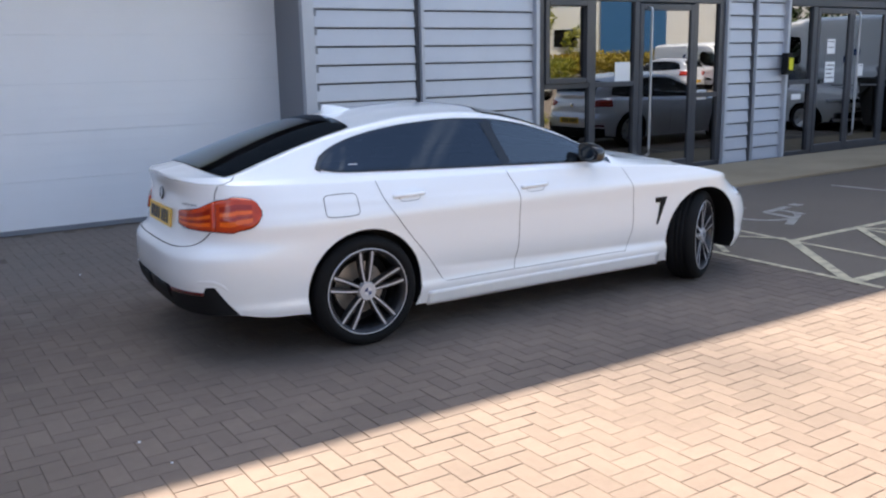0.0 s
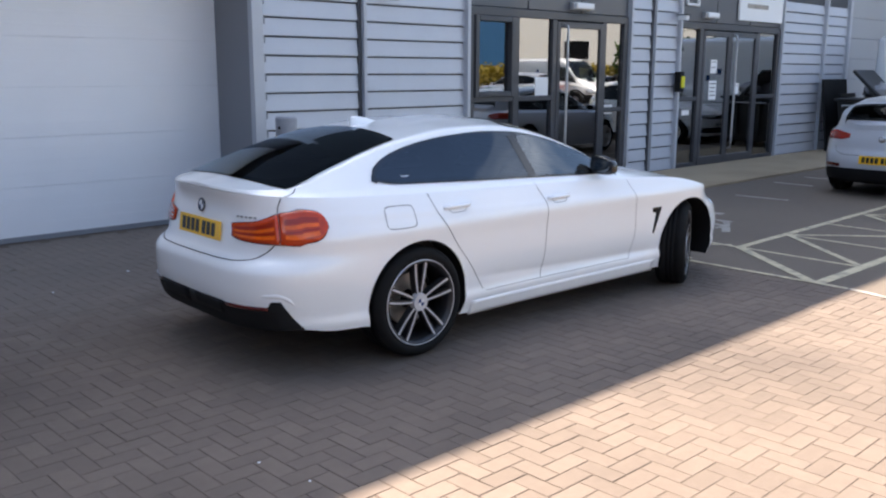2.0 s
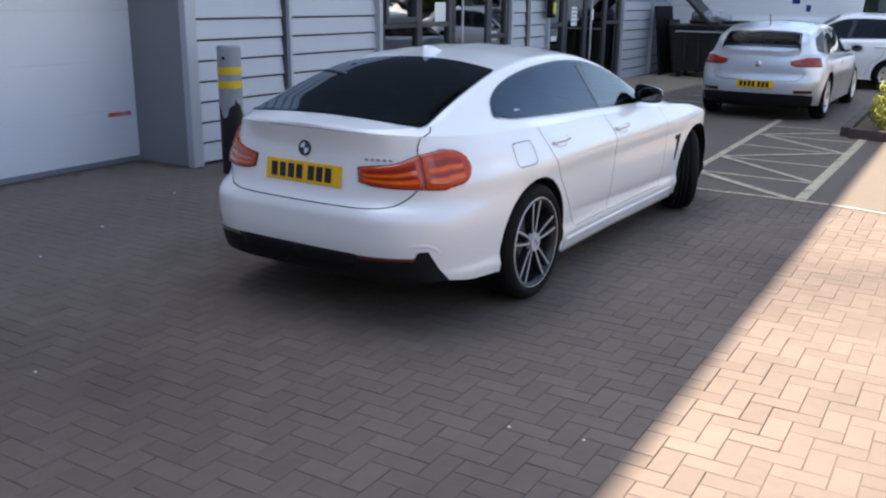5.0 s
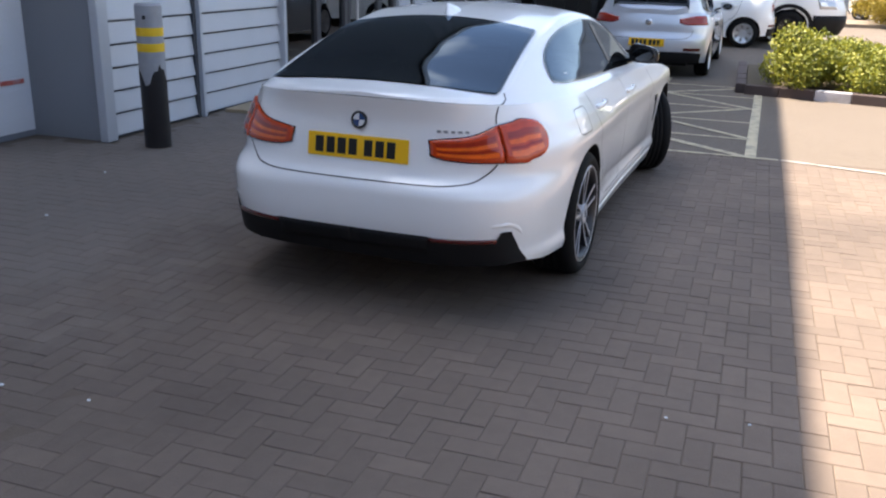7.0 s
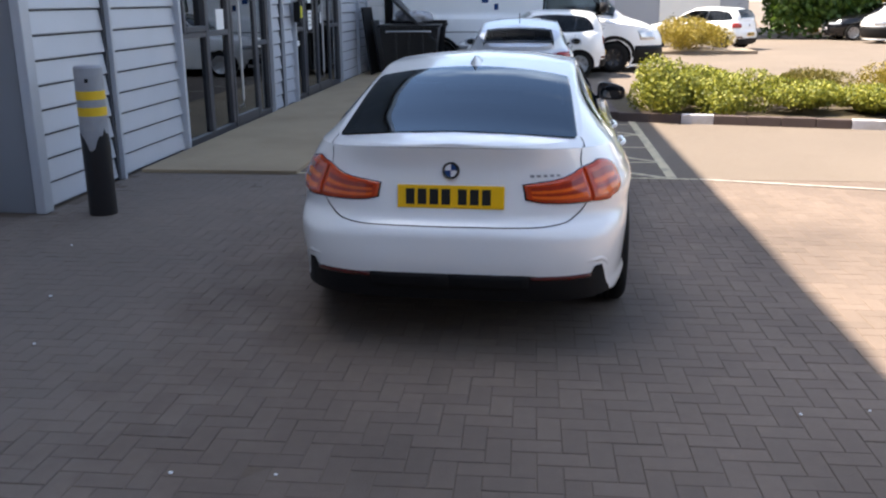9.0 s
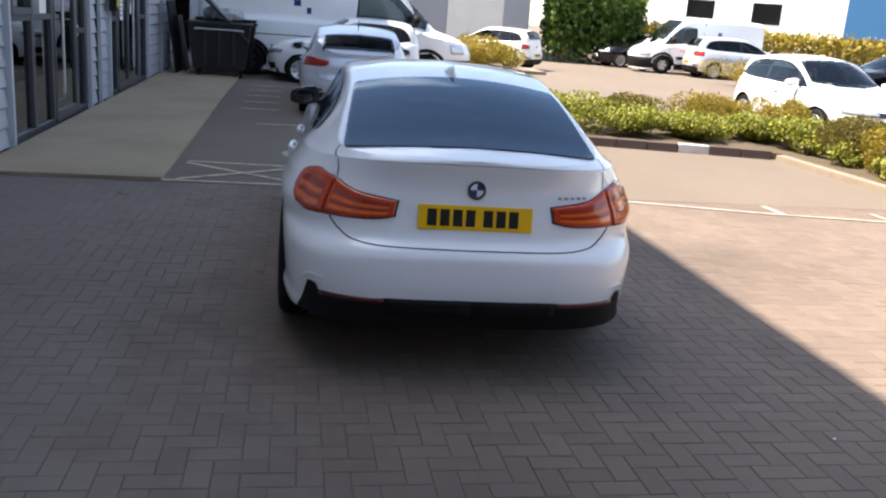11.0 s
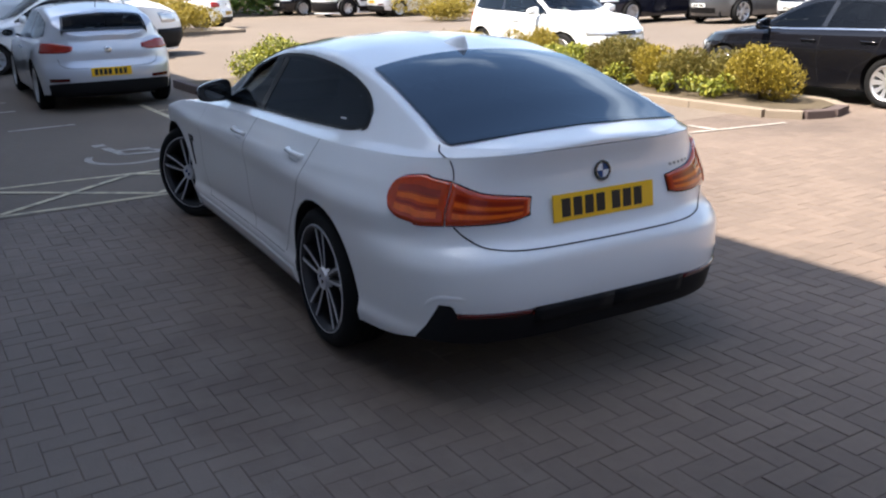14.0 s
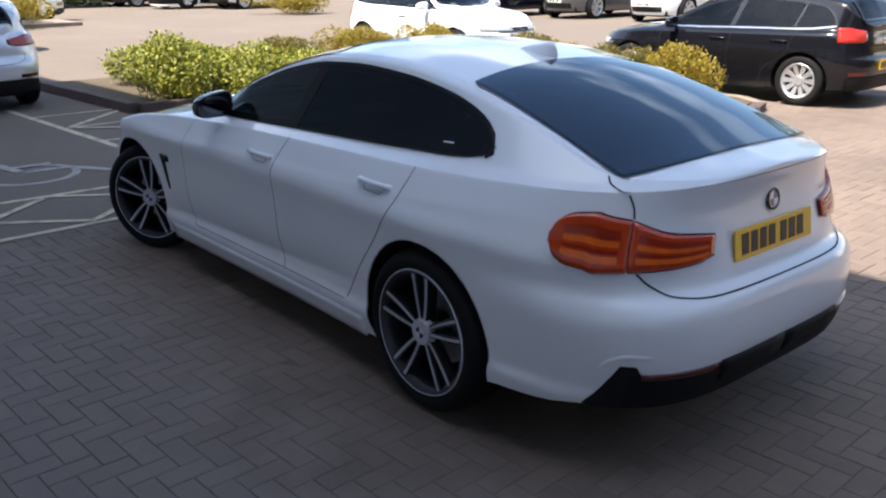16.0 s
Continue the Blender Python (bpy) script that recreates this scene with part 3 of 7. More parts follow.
# ---- glazed bays ----
def bay(name, x0, x1, uprights, rails, panes, lab, spandrel_top=3.42, head=2.42):
    """A shop front: frame members, panes and the panels above them."""
    b = tagged(empty(name, pose(0, FY, 0)), lab, "shop window", kind="structure")
    fy0, fy1 = 0.02, 0.10
    part("frame_sill", box_bm(x0, x1, fy0, fy1, 0.0, 0.09, 0.006, seg=1), "frame_grey", b)
    part("frame_head", box_bm(x0, x1, fy0 - 0.01, fy1, head, head + 0.11, 0.006, seg=1), "frame_grey", b)
    for u0, u1 in uprights:
        part("mullion", box_bm(u0, u1, fy0 - 0.012, fy1, 0.09, head, 0.008, seg=1), "frame_grey", b)
    for r0, r1, z in rails:
        part("transom", box_bm(r0, r1, fy0 - 0.006, fy1, z - 0.035, z + 0.035, 0.006, seg=1), "frame_grey", b)
    for a0, a1, z0, z1 in panes:
        g = part("pane", box_bm(a0, a1, 0.055, 0.063, z0, z1), "shop_glass", b)
        g.visible_shadow = False
    # panels over the windows
    n = 3
    w = (x1 - x0) / n
    for i in range(n):
        part("spandrel_panel", box_bm(x0 + i * w + 0.012, x0 + (i + 1) * w - 0.012, 0.03, 0.09, head + 0.12, spandrel_top - 0.02, 0.006, seg=1), "spandrel", b)
    part("spandrel_backing", box_bm(x0, x1, 0.085, 0.12, head + 0.11, spandrel_top), "joint_dark", b)
    return b


b1 = bay("window_1", 7.66, 11.28,
         [(7.66, 7.78), (8.56, 8.68), (9.40, 9.50), (10.60, 10.70), (11.16, 11.28)],
         [(7.78, 8.56, 1.31), (8.68, 9.40, 1.31), (10.70, 11.16, 1.10)],
         [(7.78, 8.56, 0.09, 1.28), (7.84, 8.50, 1.40, 2.34), (8.68, 9.40, 0.09, 1.28), (8.68, 9.40, 1.34, 2.42), (10.70, 11.16, 0.09, 1.07), (10.70, 11.16, 1.13, 2.42)],
         "dark grey aluminium shop front with an opening light and a glazed door")
for a in ((7.78, 7.85, 1.34, 2.42), (8.49, 8.56, 1.34, 2.42)):
    part("casement_stile", box_bm(a[0], a[1], -0.02, 0.07, a[2], a[3], 0.006, seg=1), "frame_grey", b1)
for z in (1.345, 2.345):
    part("casement_rail", box_bm(7.85, 8.49, -0.02, 0.07, z, z + 0.07, 0.006, seg=1), "frame_grey", b1)


def glazed_door(x0, x1, bar_x, lab, label_cat="door", head=2.40):
    d = tagged(empty("door_1", pose(0, FY, 0)), lab, label_cat, kind="structure")
    for a, b in ((x0, x0 + 0.075), (x1 - 0.075, x1)):
        part("stile", box_bm(a, b, 0.0, 0.06, 0.03, head, 0.006, seg=1), "frame_grey", d)
    for z0, z1 in ((0.03, 0.17), (head - 0.09, head)):
        part("rail", box_bm(x0 + 0.075, x1 - 0.075, 0.0, 0.06, z0, z1, 0.006, seg=1), "frame_grey", d)
    g = part("pane", box_bm(x0 + 0.075, x1 - 0.075, 0.026, 0.034, 0.17, head - 0.09), "shop_glass", d)
    g.visible_shadow = False
    if bar_x:
        part("pull_bar", tube_bm([(bar_x, 0.0, 0.28), (bar_x, -0.055, 0.30), (bar_x, -0.06, 0.4), (bar_x, -0.06, 2.25), (bar_x, -0.055, 2.33), (bar_x, 0.0, 2.35)], 0.018, 10), "galv", d, "long brushed steel pull bar", smooth=True)
    return d


glazed_door(9.50, 10.60, 9.66, "closed glazed door in a dark grey frame")
b2 = bay("window_2", 12.78, 16.46,
         [(12.78, 12.86), (13.44, 13.56), (15.52, 15.62), (16.36, 16.46)],
         [(12.86, 13.44, 1.22), (15.62, 16.36, 1.22)],
         [(12.86, 13.44, 0.09, 1.19), (12.86, 13.44, 1.25, 2.42), (15.62, 16.36, 0.09, 1.19), (15.62, 16.36, 1.25, 2.42)],
         "dark grey aluminium entrance screen")
glazed_door(13.56, 14.50, None, "closed glazed entrance door leaf with notices")
glazed_door(14.50, 15.52, 14.62, "closed glazed entrance door leaf")

# rooms behind the glass
for x0, x1 in ((7.5, 11.5), (12.5, 16.8)):
    tagged(part("wall_room_back", box_bm(x0, x1, 12.8, 12.9, 0, 3.4), "room"), "dim back wall of the room", "wall", kind="structure")
    tagged(part("floor", box_bm(x0, x1, FY + 0.10, 12.8, -0.04, 0.03), "room_floor"), "brown carpet floor behind the glass", "floor", kind="structure")
    tagged(part("ceiling", box_bm(x0, x1, FY + 0.13, 12.8, 2.9, 3.0), "room"), "dim ceiling behind the glass", "ceiling", kind="structure")
    for a in (x0, x1 - 0.08):
        tagged(part("wall_room_side", box_bm(a, a + 0.08, FY + 0.36, 12.8, 0, 2.9), "room"), "dim side wall of the room", "wall", kind="structure")

# ---- things on the front ----
def notice(x, z, w, h, bars=0, material="paper", label="white paper notice behind the glass", y=0.0505):
    n = tagged(part("notice", box_bm(-w / 2, w / 2, y, y + 0.003, -h / 2, h / 2), material), label, "notice")
    n.matrix_world = pose(x, FY, z)
    for i in range(bars):
        part("text_bar", box_bm(-w * 0.38, w * (0.38 - 0.1 * (i % 3)), y - 0.002, y, h * 0.36 - i * h * 0.8 / bars - h * 0.05, h * 0.36 - i * h * 0.8 / bars), "ink", n)
    return n


notice(9.22, 1.44, 0.29, 0.33, 0, label="white paper notice stuck on the window")
notice(13.98, 1.78, 0.22, 0.24, 2, label="small square sign stuck on the entrance door", y=0.0215)
notice(13.98, 1.36, 0.26, 0.34, 4, label="opening hours printed on the entrance door", y=0.0215)
notice(13.15, 0.98, 0.24, 0.09, 0, label="white letter plate on the entrance screen")
notice(10.86, 1.10, 0.20, 0.14, 1, label="small white sticker on the shop window")
notice(14.86, 1.38, 0.14, 0.20, 1, label="small grey notice on the door glass", y=0.0215)
sb = tagged(part("sign_board", box_bm(14.72, 16.42, -0.02, 0.02, 2.62, 3.36, 0.005, seg=1), "paper"), "blank white sign board above the entrance", "sign")
sb.matrix_world = pose(0, FY, 0)
for i in range(2):
    part("text_bar", box_bm(15.0, 16.1 - 0.3 * i, -0.024, -0.019, 3.05 - i * 0.2, 3.13 - i * 0.2), "line_white", sb)


def bulkhead(x, z, w=0.42):
    b = tagged(empty("wall_lamp", pose(x, FY, z)), "long white bulkhead lamp fixed above the door", "lamp", "lamps over the doors")
    part("base", box_bm(-w / 2 - 0.02, w / 2 + 0.02, -0.03, 0.03, -0.055, 0.055, 0.01), "galv", b)
    part("cover", box_bm(-w / 2, w / 2, -0.095, -0.03, -0.045, 0.045, 0.02), "paper", b, "white plastic lamp cover", smooth=True)
    return b


bulkhead(10.02, 2.63)
bulkhead(13.70, 2.66, 0.36)
wf = tagged(empty("small_window_frame", pose(13.15, FY, 3.0)), "small white frame on the dark panel above the entrance", "frame")
for a in ((-0.2, -0.16, -0.2, 0.2), (0.16, 0.2, -0.2, 0.2), (-0.16, 0.16, -0.2, -0.16), (-0.16, 0.16, 0.16, 0.2)):
    part("frame_bar", box_bm(a[0], a[1], -0.01, 0.03, a[2], a[3], 0.004, seg=1), "paper", wf)
al = tagged(empty("alarm_box", pose(12.66, FY - 0.045, 1.52)), "black and yellow key box on the cladding", "box")
part("case", box_bm(-0.07, 0.07, -0.11, 0.0, -0.17, 0.17, 0.02), "trim_black", al)
part("yellow_cover", box_bm(-0.03, 0.072, -0.122, -0.11, -0.10, 0.09, 0.01), "hi_vis", al, "yellow cover")
cm_ = tagged(empty("security_camera", pose(12.60, FY - 0.012, 2.62)), "small white security camera on the cladding", "camera")
part("bracket", box_bm(-0.03, 0.03, -0.08, 0.0, -0.03, 0.03, 0.005), "galv", cm_)
part("case", box_bm(-0.05, 0.05, -0.22, -0.06, -0.09, -0.01, 0.02), "paper", cm_)
part("hood", box_bm(-0.06, 0.06, -0.24, -0.05, -0.012, 0.004, 0.003), "trim_black", cm_)
sp = tagged(empty("outdoor_speaker", pose(6.30, FY - 0.025, 2.62)), "small black fitting hanging on the cladding", "fitting")
part("bracket", box_bm(-0.02, 0.02, -0.06, 0.0, 0.05, 0.12, 0.004), "trim_black", sp)
part("body", cyl_bm(0.05, -0.10, 0.06, at=(0, -0.07), n=16, r2=0.035), "trim_black", sp, smooth=True)

# ---- bollard ----
bo = tagged(empty("bollard", pose(4.44, 8.20, 0)), "grey steel bollard with two yellow bands and a black peeling foot", "bollard")
part("post", cyl_bm(0.112, 0.62, 1.20, n=32), "bollard_grey", bo, smooth=False)
cap = cyl_bm(0.112, 1.20, 1.215, n=32, r2=0.10)
part("cap", cap, "bollard_grey", bo)
vs, fs, n = [], [], 32
random.seed(5)
for i in range(n):
    a = i * math.tau / n
    j = 0.60 + 0.07 * math.sin(3 * a + 1) + 0.06 * random.random()
    for r, z in ((0.1125, 0.0), (0.1125, 0.5), (0.1138, j)):
        vs.append((r * math.cos(a), r * math.sin(a), z))
for i in range(n):
    for j in range(2):
        a, b = i * 3 + j, ((i + 1) % n) * 3 + j
        fs.append((a, b, b + 1, a + 1))
mesh_ob("black_foot", vs, fs, "bollard_black", bo, "black paint flaking off upwards")
part("lower_post", cyl_bm(0.111, 0.0, 0.62, n=32), "bollard_grey", bo)
for z in (0.985, 0.855):
    part("band", cyl_bm(0.1135, z - 0.035, z + 0.035, n=32), "yellow_band", bo, "yellow reflective band")
part("bolt", cyl_bm(0.014, 1.09, 1.12, at=(-0.105, -0.03), n=10), "trim_black", bo)

# ---- painted lines ----
def stripe(name, pts, w, material, parent, z=0.004):
    vs, fs = [], []
    for (xa, ya), (xb, yb) in zip(pts, pts[1:]):
        d = Vector((xb - xa, yb - ya)).normalized() * w / 2
        k = len(vs)
        vs += [(xa - d.y, ya + d.x, z), (xa + d.y, ya - d.x, z), (xb + d.y, yb - d.x, z), (xb - d.y, yb + d.x, z)]
        fs.append((k, k + 1, k + 2, k + 3))
    ob = mesh_ob(name, vs, fs, material, parent)
    fix_normals(ob)
    return ob


mk1 = tagged(empty("hatched_marking", pose(0, 0, 0)), "worn cream hatching beside the disabled parking bay", "road marking", kind="structure")
stripe("edge_line", [(6.22, 3.02), (6.30, 7.05)], 0.06, "line_cream", mk1)
stripe("edge_line", [(6.20, 3.26), (10.55, 3.22)], 0.10, "line_cream", mk1, 0.0055)
stripe("edge_line", [(7.15, 4.45), (11.9, 4.50)], 0.08, "line_cream", mk1)
stripe("edge_line", [(7.15, 4.45), (7.35, 6.90)], 0.06, "line_cream", mk1, 0.005)
stripe("end_line", [(6.22, 3.30), (7.15, 4.45)], 0.09, "line_cream", mk1, 0.007)
xs = [7.15, 8.15, 9.15, 10.15, 11.1]
for i, x in enumerate(xs):
    stripe("hatch_bar", [(x, 4.44), (x - 0.05, 3.27)], 0.055, "line_cream", mk1, 0.0065)
    if i < len(xs) - 1:
        a, b = ((x, 3.3), (xs[i + 1], 4.42)) if i % 2 == 0 else ((x, 4.42), (xs[i + 1], 3.3))
        stripe("hatch_bar", [a, b], 0.07, "line_cream", mk1, 0.008)
for y0, y1 in ((4.5, 5.7), (5.7, 6.9)):
    stripe("hatch_bar", [(6.32, y0), (7.24, y1)], 0.06, "line_cream", mk1, 0.006)
    stripe("hatch_bar", [(7.20, y0 + 0.05), (6.34, y1)], 0.06, "line_cream", mk1, 0.0075)

wc = tagged(empty("disabled_bay_symbol", pose(8.12, 5.54, 0.0)), "worn white wheelchair symbol painted on the tarmac", "road marking", kind="structure")
arc = [(0.38 * math.cos(a), 0.38 * math.sin(a)) for a in np.linspace(radians(60), radians(330), 22)]
stripe("wheel_arc", arc, 0.07, "line_white", wc)
stripe("back", [(0.62, 0.10), (0.12, 0.02), (0.06, -0.38), (-0.30, -0.58)], 0.09, "line_white", wc, 0.006)
stripe("arm", [(0.36, 0.06), (0.33, -0.30)], 0.08, "line_white", wc, 0.0075)
stripe("head", [(0.72, 0.12), (0.86, 0.13)], 0.13, "line_white", wc, 0.005)

bl = tagged(empty("bay_line", pose(0, 0, 0)), "worn white line with short bay ticks", "road marking", kind="structure")
stripe("line", [(6.22, 3.0), (5.78, 1.2), (5.42, -1.0)], 0.055, "line_white", bl, 0.005)
for y in (1.05, -0.05):
    x = 5.78 + (y - 1.2) * 0.164
    stripe("tick", [(x, y), (x + 0.38, y + 0.02)], 0.07, "line_white", bl, 0.0065)
stripe("tick", [(10.6, 6.35), (10.65, 5.6)], 0.08, "line_white", bl, 0.004)
for k in range(6):
    stripe("tick", [(12.4 + 1.06 * k, 6.66), (12.4 + 1.06 * k, 6.05)], 0.09, "line_white", bl, 0.004)

# ---- planter ----
def prism(pts, z0, z1):
    bm = bmesh.new()
    lo = [bm.verts.new((x, y, z0)) for x, y in pts]
    hi = [bm.verts.new((x, y, z1)) for x, y in pts]
    n = len(pts)
    bm.faces.new(hi)
    bm.faces.new(lo[::-1])
    for i in range(n):
        bm.faces.new((lo[i], lo[(i + 1) % n], hi[(i + 1) % n], hi[i]))
    return bm


soil_pts = [(10.60, 3.38), (13.6, 3.42), (13.2, -2.4), (9.8, -2.5), (6.0, -2.36), (5.58, -2.1), (5.48, -1.65), (5.8, -1.26), (9.6, -1.08), (9.72, -0.85)]
tagged(part("planting_bed", prism(soil_pts, -0.02, 0.085), "soil"), "brown soil and litter in the planting bed", "planting bed", kind="structure")


def kerbs(name, line, w, z, step, mats, lab, gap=0.008):
    """Kerb stones end to end along a line."""
    root = tagged(empty(name, pose(0, 0, 0)), lab, "kerb", kind="structure")
    p = [Vector(q) for q in line]
    k = 0
    for a, b in zip(p, p[1:]):
        d = b - a
        n = max(1, round(d.length / step))
        yaw = math.degrees(math.atan2(d.y, d.x))
        for i in range(n):
            l = d.length / n
            c = a + d * ((i + 0.5) / n)
            s = part("kerb_stone", box_bm(-l / 2 + gap / 2, l / 2 - gap / 2, -w / 2, w / 2, -0.05, z, 0.012), mats[k % len(mats)], root)
            s.matrix_local = pose(c.x, c.y, 0.002 * ((k * 7) % 3), 0, 0, yaw)
            k += 1
    return root


kerbs("kerb_front", [(10.55, 3.40), (9.60, -0.92)], 0.13, 0.125, 0.46, ["kerb_dark", "kerb_dark", "kerb_white", "kerb_dark", "kerb_dark"], "dark kerb stones with white-painted ones between")
kerbs("kerb_side", [(10.60, 3.46), (13.6, 3.50)], 0.13, 0.125, 0.6, ["kerb_dark"], "dark kerb stones beside the hatching")
tip = [(9.5, -1.02), (8.2, -1.06), (6.9, -1.10), (5.85, -1.18), (5.50, -1.40), (5.38, -1.74), (5.50, -2.12), (5.9, -2.40), (7.4, -2.46), (9.0, -2.52)]
strip = kerbs("kerb_strip", tip, 0.15, 0.085, 0.9, ["kerb"], "pale worn concrete kerb round the planting strip, dark at its tip", 0.004)
for stone in strip.children:
    if stone.location.x < 5.66 and stone.location.y > -1.95:
        stone.data.materials[0] = M["kerb_dark"]

# ---- small litter on the paving ----
for i, (x, y, r) in enumerate(((2.32, 7.51, 0.016), (0.37, 5.97, 0.014), (3.44, 7.96, 0.014), (0.39, 5.57, 0.010), (1.07, 3.48, 0.010), (1.13, 3.18, 0.009), (1.57, 7.19, 0.012), (-0.35, 5.2, 0.010))):
    bm = bmesh.new()
    bmesh.ops.create_icosphere(bm, subdivisions=2, radius=r * 0.7)
    for v in bm.verts:
        v.co = v.co * (1 + 0.4 * noise.noise(v.co * 90 + Vector((i, 0, 0))))
        v.co.z *= 0.5
    o = part("litter", bm, "paper", None, "tiny white scrap lying on the paving", smooth=True)
    tagged(o, category="litter", group="scraps on the paving")
    o.matrix_world = pose(x, y, r * 0.2, 0, 0, i * 40)

# ---- cars ----
class Shape:
    """A car's outer form: level outlines for the lower body, cross-sections for bonnet, roof and boot. x forward from the rear axle, z up."""

    def __init__(self, xr, xf, half, prof, sill, shoulder, crown, rail, belt, wbelt, wrail, xa, xb, nr=3.6, nf=2.8, fine=1.0, nfz=None, relief=None, nrz=None):
        c = lambda d: pchip(*zip(*d))
        self.xr, self.xf, self.half, self.prof, self.sill, self.shoulder = c(xr), c(xf), c(half), c(prof), c(sill), c(shoulder)
        self.crown, self.rail, self.belt, self.wbelt, self.wrail = c(crown), c(rail), c(belt), c(wbelt), c(wrail)
        self.xa, self.xb, self.nr, self.nf = xa, xb, nr, nf
        self.nfz = c(nfz) if nfz else None
        self.nrz = c(nrz) if nrz else None
        self.relief = relief or (lambda x, z: 0.0)
        k = lambda n: max(6, int(n * fine))
        def arc(n, e):
            a = np.linspace(0, 0.8, k(n))
            b = (1 - a**e) ** (1 / e)
            b2 = np.linspace(b[-1], 0, k(n) + 1)[1:]
            return np.r_[a, (1 - b2**e) ** (1 / e)], np.r_[b, b2]
        ra, rb = arc(14, nr)
        fa, fb = arc(11, nf)
        mid = np.linspace(0, 1, k(96) + 1)[1:-1]
        # one table over s: width share a, rear share, straight share, front share
        self.A = np.r_[ra, np.ones(len(mid)), fa[::-1]]
        self.B = np.r_[rb, np.zeros(len(mid)), np.zeros(len(fb))]
        self.U = np.r_[np.zeros(len(rb)), mid, np.ones(len(fb))]
        self.F = np.r_[np.zeros(len(rb)), np.zeros(len(mid)), fb[::-1]]
        self.ns = len(self.A)
        p = np.array([self.low(i, 0.8) for i in range(self.ns)])
        self.xs = p[:, 0].copy()
        self.L = np.r_[0, np.cumsum(np.hypot(*np.diff(p[:, :2], axis=0).T))]

    def low(self, s, z):
        """The point of the lower body at column s (fractions allowed) and height z, on the left side."""
        i = min(int(s), self.ns - 2)
        t = s - i
        a, b, u, f = ((1 - t) * q[i] + t * q[i + 1] for q in (self.A, self.B, self.U, self.F))
        if self.nrz and b > 0:
            n = float(self.nrz(z))
            a = max(0.0, 1 - b**n) ** (1 / n)
        if self.nfz and f > 0:
            n = float(self.nfz(z))
            a = max(0.0, 1 - f**n) ** (1 / n)
        x = self.xa + u * (self.xb - self.xa) - b * (self.xa - float(self.xr(z))) + f * (float(self.xf(z)) - self.xb)
        return np.array((x, a * (float(self.half(x)) * float(self.prof(z)) + self.relief(x, z)), z))

    def at(self, l, z):
        return self.low(float(np.interp(l, self.L, np.arange(self.ns))), z)

    def length_at(self, x):
        """The length along the outline at which the side stands at x."""
        return float(np.interp(x, self.xs, self.L))

    def width(self, x, z):
        xr, xf = float(self.xr(z)), float(self.xf(z))
        if x < self.xa:
            b = min(1, max(0, (self.xa - x) / (self.xa - xr)))
            n = float(self.nrz(z)) if self.nrz else self.nr
            a = (1 - b**n) ** (1 / n)
        elif x > self.xb:
            b = min(1, max(0, (x - self.xb) / (xf - self.xb)))
            n = float(self.nfz(z)) if self.nfz else self.nf
            a = (1 - b**n) ** (1 / n)
        else:
            a = 1
        return a * (float(self.half(x)) * float(self.prof(z)) + self.relief(x, z))

    def section(self, x, edge=None, n=44):
        zs = float(self.shoulder(x))
        y0 = self.width(x, zs) if edge is None else edge
        wb = min(float(self.wbelt(x)), y0 * 0.95)
        wt = min(float(self.wrail(x)), wb * 0.93)
        zb, zt, zc = float(self.belt(x)), float(self.rail(x)), float(self.crown(x))
        k = [np.array(q) for q in ((y0, zs), (wb, zb), (wt, zt), (wt * 0.55, zt + (zc - zt) * 0.73), (0, zc))]
        mixp = lambda i, j, t: k[i] * (1 - t) + k[j] * t
        pts = [k[0], mixp(0, 1, 0.5), k[1], mixp(1, 2, 0.14), mixp(1, 2, 0.5), mixp(1, 2, 0.86), k[2], mixp(2, 3, 0.3), k[3], mixp(3, 4, 0.5), k[4]]
        pts = np.array(pts)
        for _ in range(3):
            q = np.empty((2 * len(pts), 2))
            q[0], q[-1] = pts[0], pts[-1]
            q[1:-1:2] = 0.75 * pts[:-1] + 0.25 * pts[1:]
            q[2:-1:2] = 0.25 * pts[:-1] + 0.75 * pts[1:]
            pts = q
        i = np.linspace(0, len(pts) - 1, n)
        return np.c_[np.interp(i, np.arange(len(pts)), pts[:, 0]), np.interp(i, np.arange(len(pts)), pts[:, 1])]

    def near_section(self, x):
        """A section between two of a ready-made row of them."""
        if not hasattr(self, "row"):
            self.r0, self.r1, self.rn = float(self.xr(0.9)) - 0.1, float(self.xf(0.6)) + 0.1, 240
            self.row = np.array([self.section(q) for q in np.linspace(self.r0, self.r1, self.rn)])
        u = min(max((x - self.r0) / (self.r1 - self.r0) * (self.rn - 1), 0), self.rn - 1.001)
        i = int(u)
        return self.row[i] * (1 - u + i) + self.row[i + 1] * (u - i)

    def side(self, x, z):
        """The point of the upper side at x and height z."""
        s = self.near_section(x)
        return np.array((x, float(np.interp(z, s[:30, 1], s[:30, 0])), z))

    def top(self, x, y):
        s = self.near_section(x)[::-1]
        return np.array((x, y, float(np.interp(abs(y), s[:, 0], s[:, 1]))))


def lift(f, a, b, d, e=0.006):
    """The point f(a, b) of a surface raised by d along its outward normal."""
    p = f(a, b)
    u, v = f(a + e, b) - f(a - e, b), f(a, b + e) - f(a, b - e)
    n = np.array((u[1] * v[2] - u[2] * v[1], u[2] * v[0] - u[0] * v[2], u[0] * v[1] - u[1] * v[0]))
    n = n / (math.sqrt(n @ n) + 1e-9)
    c = p - np.array((1.2, 0, 0.6))
    return p + d * n * (1 if n @ c > 0 else -1)


def flip(v, sign):
    return [(p[0], p[1] * sign, p[2]) for p in v]


